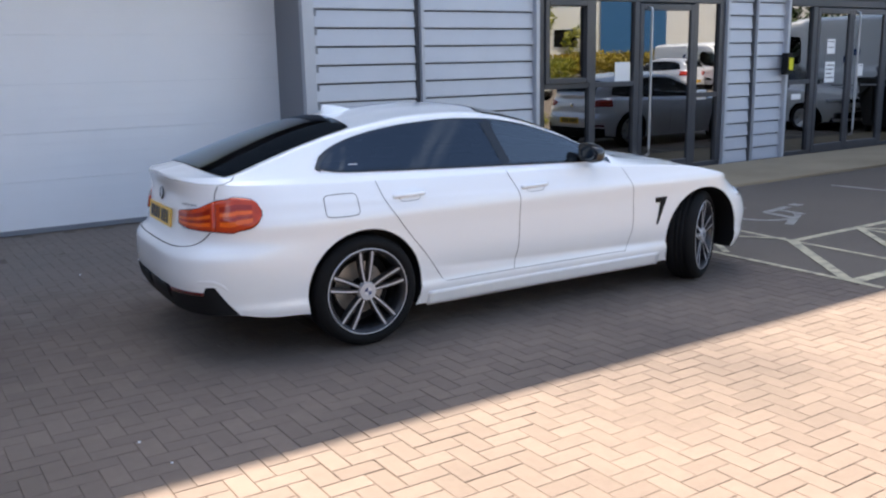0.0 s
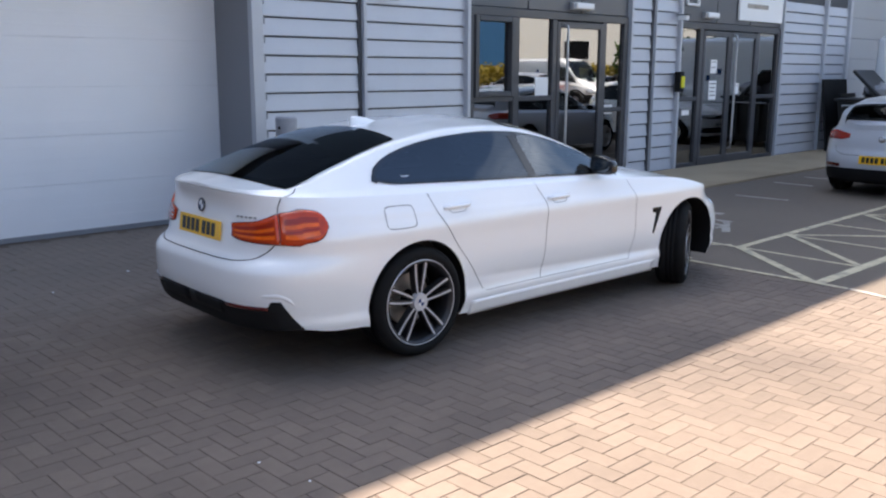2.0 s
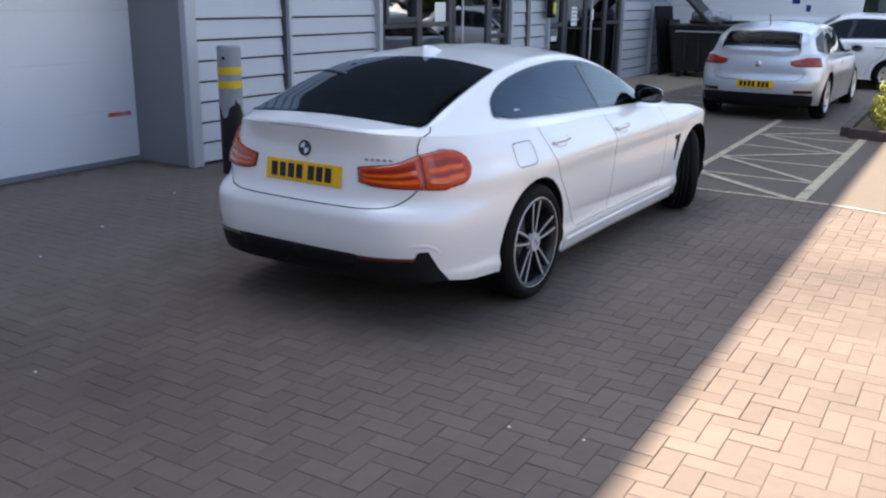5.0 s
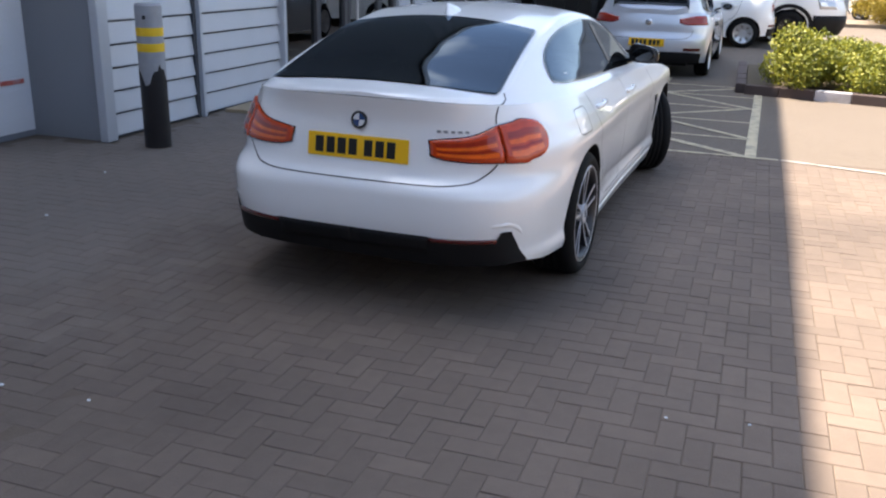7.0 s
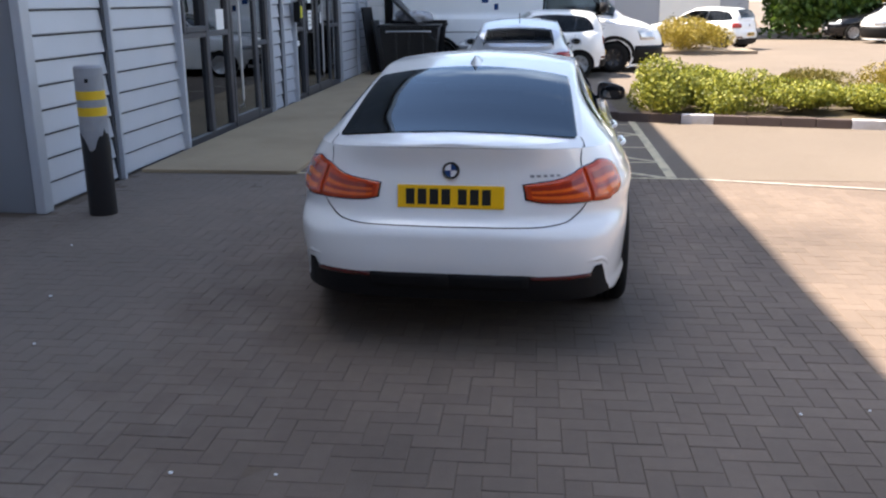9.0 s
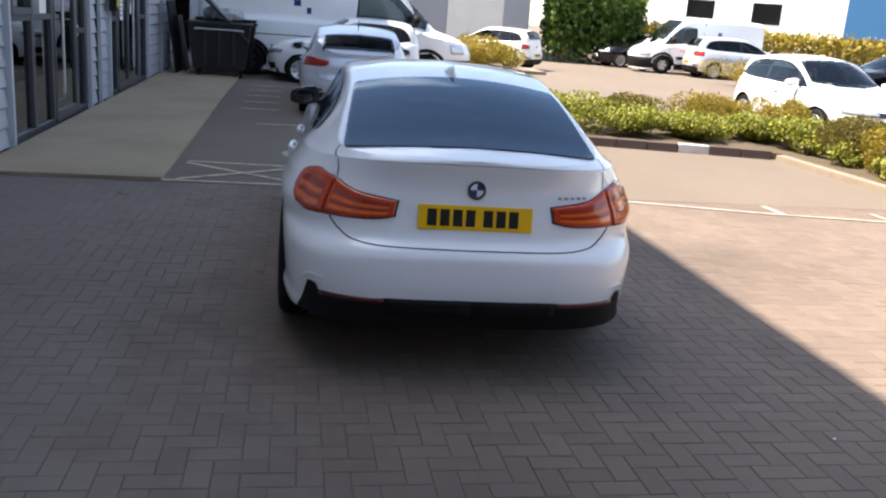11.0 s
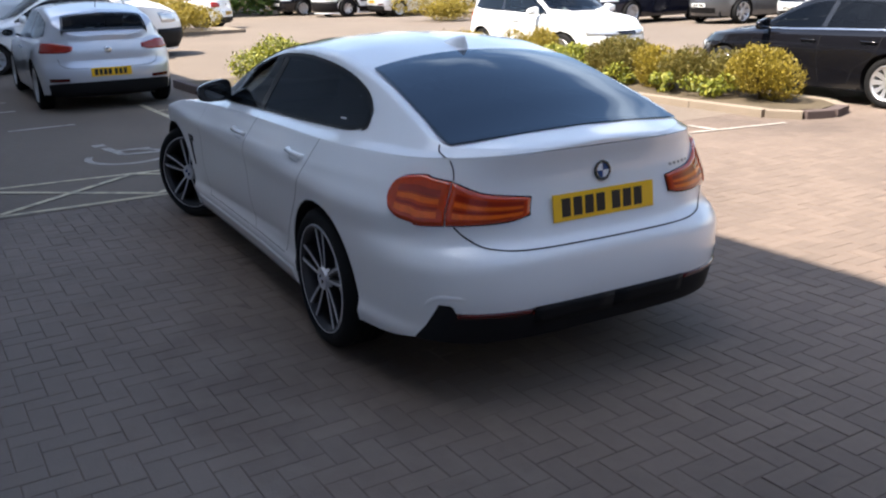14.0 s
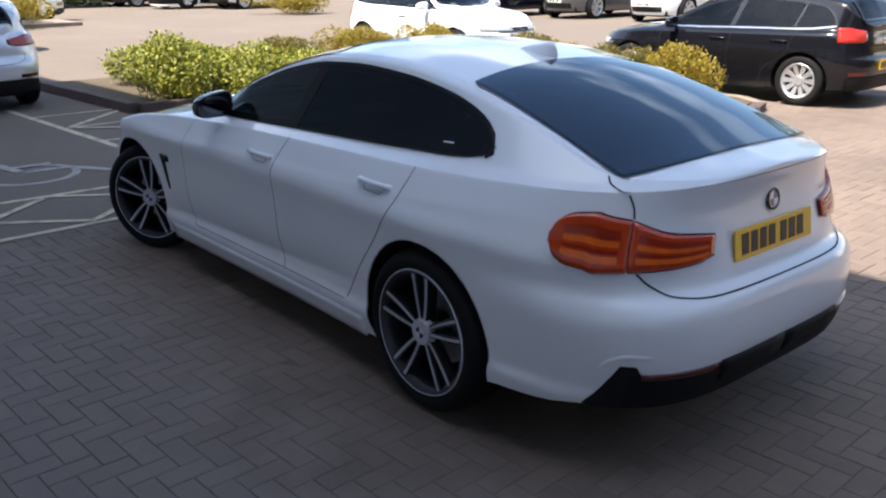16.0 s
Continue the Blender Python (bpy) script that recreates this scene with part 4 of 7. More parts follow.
def patch(name, f, us, lo, hi, nv, d, material, parent, sign=1, label="", rim=0.0):
    """A piece laid on a surface between two curves, d proud of it, with a turned-in edge."""
    vs = []
    for u in us:
        for j in range(nv):
            t = j / (nv - 1)
            vs.append(lift(f, u, float(lo(u)) * (1 - t) + float(hi(u)) * t, d))
    nu = len(us)
    fs = grid_faces(nu, nv)
    if rim:
        ring = [i * nv for i in range(nu)] + [(nu - 1) * nv + j for j in range(1, nv)] + [i * nv + nv - 1 for i in range(nu - 2, -1, -1)] + [j for j in range(nv - 2, 0, -1)]
        base = len(vs)
        flatuv = [(us[i // nv], (i % nv) / (nv - 1)) for i in ring]
        for u, t in flatuv:
            vs.append(lift(f, u, float(lo(u)) * (1 - t) + float(hi(u)) * t, d - rim))
        m = len(ring)
        fs += [(ring[i], ring[(i + 1) % m], base + (i + 1) % m, base + i) for i in range(m)]
    ob = mesh_ob(name, flip(vs, sign), fs, material, parent, label, smooth=True)
    fix_normals(ob)
    return ob


def ribbon(name, f, line, w, d, material, parent, sign=1, label="", closed=False):
    """A thin strip along a line of surface coordinates."""
    vs, fs, n = [], [], len(line)
    p = [lift(f, a, b, d) for a, b in line]
    for i in range(n):
        q0, q1 = (p[(i - 1) % n], p[(i + 1) % n]) if closed else (p[max(i - 1, 0)], p[min(i + 1, n - 1)])
        t = q1 - q0
        a, b = line[i]
        nn = lift(f, a, b, d + 0.01) - p[i]
        s = np.cross(t, nn)
        s = s / (np.linalg.norm(s) + 1e-9) * w / 2
        vs += [p[i] - s, p[i] + s]
    for i in range(n if closed else n - 1):
        j = (i + 1) % n
        fs.append((2 * i, 2 * i + 1, 2 * j + 1, 2 * j))
    ob = mesh_ob(name, flip(vs, sign), fs, material, parent, label)
    return ob


def smooth_line(pts, n=40):
    """A rounded line of n points through a coarse one."""
    p = np.array(pts, float)
    d = np.r_[0, np.cumsum(np.linalg.norm(np.diff(p, axis=0), axis=1))]
    fx, fy = pchip(d, p[:, 0]), pchip(d, p[:, 1])
    t = np.linspace(0, d[-1], n)
    return [(fx(q), fy(q)) for q in t]


class Pane:
    """A front or rear window in top view: u from its upper to its lower edge, v across."""
    def __init__(self, x_top, x_bot, bow_top, bow_bot, w_top, w_bot, power=2.0):
        self.q = (x_top, x_bot, bow_top, bow_bot, w_top, w_bot, power)
    def xy(self, u, v):
        xt, xb, kt, kb, wt, wb, p = self.q
        a, b = xt + kt * abs(v) ** p, xb + kb * abs(v) ** p
        return a + u * (b - a), v * (wt + u * (wb - wt))
    def inside(self, x, y, m):
        xt, xb, kt, kb, wt, wb, p = self.q
        u = (x - xt) / (xb - xt)
        for _ in range(3):
            w = wt + u * (wb - wt)
            v = y / w
            a, b = xt + kt * abs(v) ** p, xb + kb * abs(v) ** p
            u = (x - a) / (b - a)
        mu = m / abs(xb - xt)
        return mu < u < 1 - mu and abs(v) < 1 - m / w


def car_shell(S, root, paint, wheelbase, hub_z, arch, panes, dlo, density=1.0, tall=34):
    """The painted body with wheel arches and window openings cut out."""
    rows = max(12, int(tall * density))
    low, vs, fs = {}, [], []
    for sign in (1, -1):
        for i in range(S.ns):
            x0 = S.low(i, 0.6)[0]
            zb, zs = float(S.sill(x0)), float(S.shoulder(S.low(i, 0.9)[0]))
            for j in range(rows):
                p = S.low(i, zb + (zs - zb) * j / (rows - 1))
                for cx in (0.0, wheelbase):
                    dx, dz = p[0] - cx, p[2] - hub_z
                    r = math.hypot(dx, dz)
                    if p[1] > 0.45 and r < arch:
                        low[(sign, i, j)] = True
                        if r < 1e-4:
                            dz, r = 0.01, 0.01
                        nx, nz = cx + dx * arch / r, hub_z + dz * arch / r
                        p = np.array((nx, S.width(nx, nz), nz))
                vs.append((p[0], p[1] * sign, p[2]))
    nl = S.ns * rows
    def idx(sign, i, j):
        return (0 if sign == 1 else nl) + i * rows + j
    for sign in (1, -1):
        for i in range(S.ns - 1):
            for j in range(rows - 1):
                c = [(i, j), (i, j + 1), (i + 1, j + 1), (i + 1, j)]
                if not all((sign, *q) in low for q in c):
                    fs.append([idx(sign, *q) for q in c])
    # bonnet, roof, boot
    n = max(24, int(44 * density))
    base = len(vs)
    for sign in (1, -1):
        for i in range(S.ns):
            x0 = S.low(i, 0.9)[0]
            p = S.low(i, float(S.shoulder(x0)))
            for y, z in S.section(p[0], edge=p[1], n=n):
                vs.append((p[0], y * sign, z))
    nt = S.ns * n
    def cut(p):
        x, y, z = p
        for w in panes:
            if w.inside(x, y, 0.028) and z > 0.9:
                return True
        if dlo:
            lo, hi, x0, x1 = dlo
            if x0 + 0.03 < x < x1 - 0.03 and float(lo(x)) + 0.022 < z < float(hi(x)) - 0.022 and abs(y) > 0.3:
                return True
        return False
    for sign in (1, -1):
        o = base + (0 if sign == 1 else nt)
        for i in range(S.ns - 1):
            for j in range(n - 1):
                c = [o + i * n + j, o + i * n + j + 1, o + (i + 1) * n + j + 1, o + (i + 1) * n + j]
                q = np.mean([vs[k] for k in c], axis=0)
                if not cut(q):
                    fs.append(c)
    body = mesh_ob("body", vs, fs, paint, root, smooth=True)
    fix_normals(body)
    return body


def arch_liner(S, root, cx, hub_z, arch, sign, material="trim_black"):
    vs, fs, m = [], [], 40
    for i in range(m):
        a = radians(-22 + 224 * i / (m - 1))
        x, z = cx + arch * math.cos(a), hub_z + arch * math.sin(a)
        w = S.width(x, max(z, 0.2))
        for k, (dy, dr) in enumerate(((0.002, 0.004), (-0.02, -0.004), (-0.32, 0.02))):
            vs.append(((cx + (arch + dr) * math.cos(a)), (w + dy) * sign, hub_z + (arch + dr) * math.sin(a)))
    ob = mesh_ob("arch_liner", vs, grid_faces(m, 3), material, root, smooth=True)
    return ob


def wheel(root, m, radius, width, rim_r, style, rim_mat="alloy_dark", face_mat="alloy", cap=True, n=56):
    """A tyre on a rim; the outer face looks along +y."""
    w = empty("wheel")
    w.parent, w.matrix_local = root, m
    h = width / 2
    prof = [(rim_r - 0.005, -h * 0.86), (rim_r + 0.02, -h), ((radius + rim_r) / 2, -h * 1.02), (radius - 0.022, -h * 0.94), (radius - 0.006, -h * 0.80), (radius, -h * 0.62)]
    for g in (-0.3, 0.0, 0.3):
        prof += [(radius, h * (g - 0.05)), (radius - 0.008, h * (g - 0.03)), (radius - 0.008, h * (g + 0.03)), (radius, h * (g + 0.05))]
    prof += [(radius, h * 0.62), (radius - 0.006, h * 0.80), (radius - 0.022, h * 0.94), ((radius + rim_r) / 2, h * 1.03), (rim_r + 0.02, h), (rim_r - 0.005, h * 0.86)]
    fix_normals(mesh_ob("tyre", *lathe(prof, n), "rubber", w, smooth=True))
    rim = [(rim_r + 0.004, h * 0.92), (rim_r + 0.002, h * 0.98), (rim_r - 0.012, h * 0.95), (rim_r - 0.028, h * 0.7), (rim_r - 0.035, -h * 0.8), (rim_r, -h * 0.85)]
    r = mesh_ob("rim", *lathe(rim, n), rim_mat, w, smooth=True)
    fix_normals(r)
    lip = [(rim_r + 0.005, h * 0.93), (rim_r + 0.002, h * 0.985), (rim_r - 0.002, h * 0.98), (rim_r - 0.004, h * 0.93)]
    mesh_ob("rim_lip", *lathe(lip, n), face_mat, r, smooth=True)
    hy = h * (0.80 if style == "twin" else 0.62)
    def bar(r0, r1, a0, a1, w0, w1, y0, y1, thick, material, name):
        vs, k = [], 6
        for i in range(k):
            t = i / (k - 1)
            a, rr, ww, yy = a0 + (a1 - a0) * t, r0 + (r1 - r0) * t, (w0 + (w1 - w0) * t) / 2, y0 + (y1 - y0) * t**1.5
            c, s = math.cos(a), math.sin(a)
            for dx, dy in ((-ww, -thick), (-ww * 0.9, 0), (ww * 0.9, 0), (ww, -thick)):
                vs.append((rr * c - dx * s, yy + dy, rr * s + dx * c))
        fs = []
        for i in range(k - 1):
            for j in range(4):
                fs.append((i * 4 + j, i * 4 + (j + 1) % 4, (i + 1) * 4 + (j + 1) % 4, (i + 1) * 4 + j))
        ob = mesh_ob(name, vs, fs, material, r)
        fix_normals(ob)
    ho = h * 0.90
    if style == "twin":
        for k in range(5):
            c = k * math.tau / 5 + 0.31
            for s in (-1, 1):
                bar(0.045, rim_r - 0.008, c + s * 0.24, c + s * 0.150, 0.024, 0.034, hy, ho, 0.045, "alloy_dark", "spoke")
                bar(0.050, rim_r - 0.004, c + s * 0.24, c + s * 0.150 + s * 0.012, 0.010, 0.014, hy + 0.003, ho + 0.003, 0.004, "alloy", "spoke_face")
    else:
        for k in range(style):
            c = k * math.tau / style
            bar(0.05, rim_r - 0.006, c, c, 0.42 / style, 0.72 / style, hy, ho, 0.03, face_mat, "spoke")
    hubm = cyl_bm(0.062 if style == "twin" else 0.07, 0, 0.03, n=24, r2=0.052)
    bmesh.ops.transform(hubm, matrix=pose(0, hy - 0.016, 0, -90, 0, 0), verts=hubm.verts)
    part("hub", hubm, face_mat, r)
    if cap:
        for q in range(4):
            vs = [(0, hy + 0.0165, 0)] + [(0.024 * math.cos(a), hy + 0.0165, 0.024 * math.sin(a)) for a in np.linspace(q * math.pi / 2, (q + 1) * math.pi / 2, 7)]
            mesh_ob("cap_quarter", vs, [(0, i + 1, i) for i in range(1, 7)], ("roundel_blue", "roundel_white")[q % 2], r)
    disc = [(0.06, -h * 0.1), (0.16, -h * 0.1), (0.162, -h * 0.3), (0.06, -h * 0.3)]
    mesh_ob("brake_disc", *lathe(disc, 32), "steel", w)
    back = [(0.01, -h * 0.5), (rim_r - 0.03, -h * 0.5)]
    mesh_ob("brake_shield", *lathe(back, 32), "trim_black", w)
    return w


def number_plate(root, m, w, h, material, groups=((0.08, 4), (0.57, 3))):
    """A plate in its local x (across) and z (up), front towards -y, with plain bars for its characters."""
    p = part("number_plate", box_bm(-w / 2, w / 2, 0, 0.006, -h / 2, h / 2, 0.002, seg=1), material, root, "yellow rear number plate" if material == "plate_yellow" else "white front number plate")
    p.matrix_local = m
    for start, count in groups:
        for i in range(count):
            x = -w / 2 + w * start + i * w * 0.112
            part("character_bar", box_bm(x, x + w * 0.082, -0.0022, 0.001, -h * 0.34, h * 0.34), "plate_ink", p)
    return p


def seat(root, x, y, z=0.30, w=0.48):
    """A front seat in dark trim."""
    s = empty("seat")
    s.parent, s.matrix_local = root, pose(x, y, z)
    part("cushion", box_bm(-0.25, 0.27, -w / 2, w / 2, 0, 0.17, 0.05), "cabin", s, smooth=True)
    b = part("backrest", box_bm(-0.07, 0.07, -w / 2, w / 2, 0, 0.58, 0.05), "cabin", s, smooth=True)
    b.matrix_local = pose(-0.24, 0, 0.12, 0, -16, 0)
    h = part("headrest", box_bm(-0.05, 0.05, -0.13, 0.13, 0, 0.19, 0.04), "cabin", s, smooth=True)
    h.matrix_local = pose(-0.42, 0, 0.70, 0, -10, 0)


def glazing(S, root, dlo, cuts, front, rear, side_glass, rear_glass, seal=0.024, chrome=False, rear_bow=None):
    """Side windows with their black frames, windscreen and rear window."""
    lo, hi, x0, x1 = dlo
    f = lambda x, z: S.side(x, z)
    for sign in (1, -1):
        xs = np.linspace(x0, x1, 46)
        line = [(x, float(hi(x)) - 0.012) for x in xs] + [(x, float(lo(x)) + 0.012) for x in xs[::-1]]
        fr = ribbon("window_frame", f, line, seal * 1.6, 0.004, "gloss_black", root, sign, closed=True)
        if chrome:
            ribbon("chrome_strip", f, [(x, float(lo(x)) - 0.008) for x in xs], 0.014, 0.006, "chrome", root, sign)
        edges = [x0 + 0.018] + cuts + [x1 - 0.018]
        for k in range(len(edges) - 1):
            a, b = edges[k] + (0.004 if k else 0), edges[k + 1] - (0.004 if k < len(edges) - 2 else 0)
            g = side_glass[k]
            patch("side_window", f, np.linspace(a, b, 18), lambda x: float(lo(x)) + 0.008, lambda x: max(float(hi(x)) - 0.008, float(lo(x)) + 0.009), 9, 0.006, g, root, sign)
            if k:
                c = edges[k]
                ribbon("window_pillar", f, [(c + 0.035 - t * 0.09, float(lo(c)) + t * (float(hi(c)) - float(lo(c)))) for t in np.linspace(0.02, 0.96, 10)], 0.07 if k == len(edges) - 2 else 0.03, 0.0085, "gloss_black", root, sign)
    for pane, g, name in ((front, "car_glass", "windscreen"), (rear, rear_glass, "rear_window")):
        if not pane:
            continue
        us, vv = np.linspace(0, 1, 22), np.linspace(-1, 1, 33)
        sheet = lambda a, b: S.top(a, b)
        if rear_bow and pane is rear:
            sheet = lambda a, b: np.array((a, b, float(S.crown(a)) - float(rear_bow(a)) * (b / 0.57) ** 2))
        pts = [lift(sheet, *pane.xy(u, v), 0.004 if rear_bow else 0.012) for u in us for v in vv]
        ob = mesh_ob(name, pts, grid_faces(22, 33), g, root, smooth=True)
        fix_normals(ob)
        e = 0.975
        ring = [pane.xy(0.018, v) for v in np.linspace(-e, e, 24)] + [pane.xy(u, e) for u in np.linspace(0.04, 0.96, 16)] + [pane.xy(0.982, v) for v in np.linspace(e, -e, 24)] + [pane.xy(u, -e) for u in np.linspace(0.96, 0.04, 16)]
        ribbon(name + "_edge", sheet, ring, 0.05 if rear_bow else 0.03, 0.0015 if rear_bow else 0.014, "gloss_black", root, closed=True)


def cabin(S, root, x0, x1, roof=(0.15, 1.1), belt=0.93, seats=((1.02, 0.37), (1.02, -0.37)), half=0.68):
    part("cabin_tub", box_bm(x0, x1, -half, half, 0.26, 0.30), "cabin", root)
    for s in (-1, 1):
        part("door_card", box_bm(x0, x1, s * half, s * (half + 0.03), 0.28, belt), "cabin", root)
    part("parcel_shelf", box_bm(x0 - 0.15, x0 + 0.35, -half, half, belt - 0.04, belt), "cabin", root)
    part("dashboard", box_bm(x1 - 0.25, x1 + 0.12, -half, half, 0.55, belt - 0.01, 0.05), "cabin", root)
    us, vv = np.linspace(roof[0], roof[1], 12), np.linspace(-0.45, 0.45, 9)
    mesh_ob("headliner", [S.top(u, v) - np.array((0, 0, 0.04)) for u in us for v in vv], grid_faces(12, 9), "cabin", root)
    for x, y in seats:
        seat(root, x, y)
    part("rear_bench", box_bm(x0 + 0.3, x0 + 0.85, -half + 0.05, half - 0.05, 0.3, 0.52, 0.05), "cabin", root)
    b = part("rear_backrest", box_bm(-0.06, 0.06, -half + 0.05, half - 0.05, 0, 0.52, 0.04), "cabin", root)
    b.matrix_local = pose(x0 + 0.34, 0, 0.45, 0, -22, 0)
    bm = bmesh.new()
    vs, fs = [], []
    for i in range(24):
        a = i * math.tau / 24
        for j in range(6):
            c = j * math.tau / 6
            r = 0.175 + 0.014 * math.cos(c)
            vs.append((0.014 * math.sin(c), r * math.cos(a), r * math.sin(a)))
    for i in range(24):
        for j in range(6):
            fs.append((i * 6 + j, i * 6 + (j + 1) % 6, ((i + 1) % 24) * 6 + (j + 1) % 6, ((i + 1) % 24) * 6 + j))
    bm.free()
    w = mesh_ob("steering_wheel", vs, fs, "cabin", root, smooth=True)
    w.matrix_local = pose(x1 - 0.42, -0.37, 0.86, 0, -22, 0)


def mirror(S, root, x, z, sign, material, size=1.0, out=0.10):
    """A door mirror: housing, arm and glass."""
    y = S.side(x, z)[1]
    m = empty("door_mirror")
    m.parent, m.matrix_local = root, pose(x, sign * y, z)
    bm = bmesh.new()
    bmesh.ops.create_uvsphere(bm, u_segments=20, v_segments=12, radius=1)
    for v in bm.verts:
        q = [math.copysign(abs(c) ** 0.6, c) for c in v.co]
        out_ = q[1] * sign
        v.co = Vector((q[0] * 0.085 * (1 - 0.25 * max(0, out_)) if q[0] > 0 else max(q[0] * 0.10, -0.028), q[1] * 0.112, q[2] * 0.066 * (1 - 0.16 * out_) - 0.012 * out_)) * size
        v.co += Vector((-0.02, sign * (out + 0.075 * size), 0.055))
    part("housing", bm, material, m, smooth=True)
    g = bmesh.new()
    bmesh.ops.create_uvsphere(g, u_segments=20, v_segments=10, radius=1)
    for v in g.verts:
        v.co = Vector((v.co.x * 0.003, v.co.y * 0.082, v.co.z * 0.050)) * size + Vector((-0.021 - 0.028 * size, sign * (out + 0.075 * size), 0.055))
    part("mirror_glass", g, "mirror", m, smooth=True)
    part("arm", tube_bm([(0.02, -sign * 0.02, 0.0), (0.01, sign * out * 0.6, 0.02), (0.0, sign * (out + 0.03), 0.03)], 0.018), "gloss_black", m, smooth=True)


def handle(S, root, l, z, sign, material):
    """A pull handle over a shallow dish on a door."""
    p = lift(S.at, l, z, 0.0)
    q = lift(S.at, l, z, 0.03)
    h = empty("door_handle")
    h.parent, h.matrix_local = root, pose(p[0], p[1] * sign, p[2])
    part("grip", tube_bm([(-0.11, sign * 0.002, 0), (-0.09, sign * 0.016, 0.004), (0.0, sign * 0.021, 0.006), (0.085, sign * 0.016, 0.008), (0.10, sign * 0.002, 0.008)], 0.012, 10), material, h, smooth=True)
    ribbon("dish", S.at, smooth_line([(l - 0.085, z), (l - 0.05, z - 0.032), (l + 0.05, z - 0.03), (l + 0.08, z)], 16), 0.004, 0.0015, "badge_grey", root, sign)


# ---- the white fastback saloon in front of the doors ----
def white_car():
    ridge = pchip((-0.7, -0.3, 0.3, 1.25, 2.35, 2.9), (0.905, 0.893, 0.858, 0.828, 0.785, 0.76))
    valley = pchip((0.3, 0.6, 1.4, 2.4), (0.44, 0.41, 0.375, 0.345))

    def relief(x, z):
        """The ridge under the door handles, the hollow above the sill and the tucked rear corner."""
        on = min(1, max(0, (x + 0.7) / 0.3)) * min(1, max(0, (2.75 - x) / 0.4))
        u = z - float(ridge(x))
        y = 0.0075 * on * (math.exp(-u / 0.035) if u > 0 else math.exp(u / 0.075))
        inside = min(1, max(0, (x - 0.40) / 0.25)) * min(1, max(0, (2.42 - x) / 0.2))
        if inside:
            y -= 0.013 * inside * math.exp(-abs(z - float(valley(x))) / 0.055)
        tuck = min(1, max(0, (-0.30 - x) / 0.30)) * min(1, max(0, (0.56 - z) / 0.26))
        return y - 0.016 * tuck

    S = Shape(
        xr=[(0.17, -0.92), (0.26, -0.985), (0.36, -1.03), (0.50, -1.05), (0.60, -1.045), (0.64, -1.03), (0.68, -0.985), (0.75, -0.965), (0.84, -0.948), (0.92, -0.938), (0.97, -0.944), (1.01, -0.955), (1.04, -0.961)],
        xf=[(0.17, 3.46), (0.3, 3.54), (0.45, 3.585), (0.58, 3.575), (0.68, 3.49), (0.75, 3.36)],
        half=[(-1.05, 0.874), (-0.35, 0.897), (0.0, 0.908), (0.4, 0.901), (1.2, 0.884), (2.2, 0.882), (2.81, 0.888), (3.2, 0.880), (3.6, 0.865)],
        prof=[(0.15, 0.93), (0.22, 0.955), (0.30, 0.980), (0.35, 0.970), (0.42, 0.975), (0.54, 0.983), (0.68, 0.990), (0.770, 1.0), (0.80, 0.993), (0.85, 0.966), (0.90, 0.940), (0.96, 0.902), (1.04, 0.84)],
        sill=[(-1.05, 0.30), (-0.80, 0.285), (-0.62, 0.255), (-0.40, 0.25), (0.4, 0.19), (1.4, 0.185), (2.4, 0.19), (3.1, 0.21), (3.6, 0.20)],
        shoulder=[(-1.0, 1.035), (-0.9, 1.02), (-0.7, 1.005), (-0.4, 0.995), (0, 0.98), (1, 0.955), (2, 0.925), (2.6, 0.885), (3.0, 0.800), (3.2, 0.730), (3.4, 0.660), (3.6, 0.61)],
        crown=[(-1.0, 1.035), (-0.93, 1.055), (-0.85, 1.068), (-0.7, 1.105), (-0.45, 1.185), (-0.2, 1.262), (0.0, 1.312), (0.2, 1.345), (0.5, 1.378), (0.75, 1.389), (1.0, 1.380), (1.25, 1.338), (1.5, 1.258), (1.75, 1.150), (1.98, 1.035), (2.15, 0.99), (2.5, 0.951), (2.9, 0.872), (3.2, 0.776), (3.42, 0.690), (3.6, 0.625)],
        rail=[(-1.0, 1.034), (-0.9, 1.040), (-0.75, 1.043), (-0.45, 1.130), (-0.2, 1.206), (0.0, 1.256), (0.2, 1.292), (0.5, 1.332), (0.8, 1.338), (1.05, 1.322), (1.3, 1.272), (1.6, 1.165), (1.9, 1.030), (2.1, 0.968), (2.5, 0.927), (2.9, 0.846), (3.2, 0.756), (3.6, 0.625)],
        belt=[(-1.0, 1.034), (-0.9, 1.030), (-0.75, 1.022), (-0.6, 1.024), (-0.2, 1.025), (0.3, 1.005), (1.0, 0.985), (1.6, 0.965), (2.0, 0.948), (2.5, 0.897), (3.0, 0.808), (3.2, 0.742), (3.6, 0.62)],
        wbelt=[(-1.0, 0.70), (-0.6, 0.745), (-0.2, 0.775), (0.4, 0.79), (1.2, 0.79), (1.9, 0.775), (2.4, 0.77), (3.0, 0.74), (3.6, 0.6)],
        wrail=[(-1.0, 0.60), (-0.7, 0.625), (-0.4, 0.605), (0.0, 0.575), (0.5, 0.570), (0.9, 0.575), (1.3, 0.605), (1.7, 0.665), (2.0, 0.70), (2.5, 0.62), (3.2, 0.52), (3.6, 0.45)],
        xa=0.0, xb=2.92, nr=3.3, nrz=[(0.2, 4.2), (0.58, 4.1), (0.71, 3.4), (1.1, 3.3)], nf=2.3, nfz=[(0.17, 3.2), (0.45, 3.1), (0.58, 2.7), (0.70, 2.0), (0.9, 1.9)], relief=relief)
    WB, HZ = 2.81, 0.334
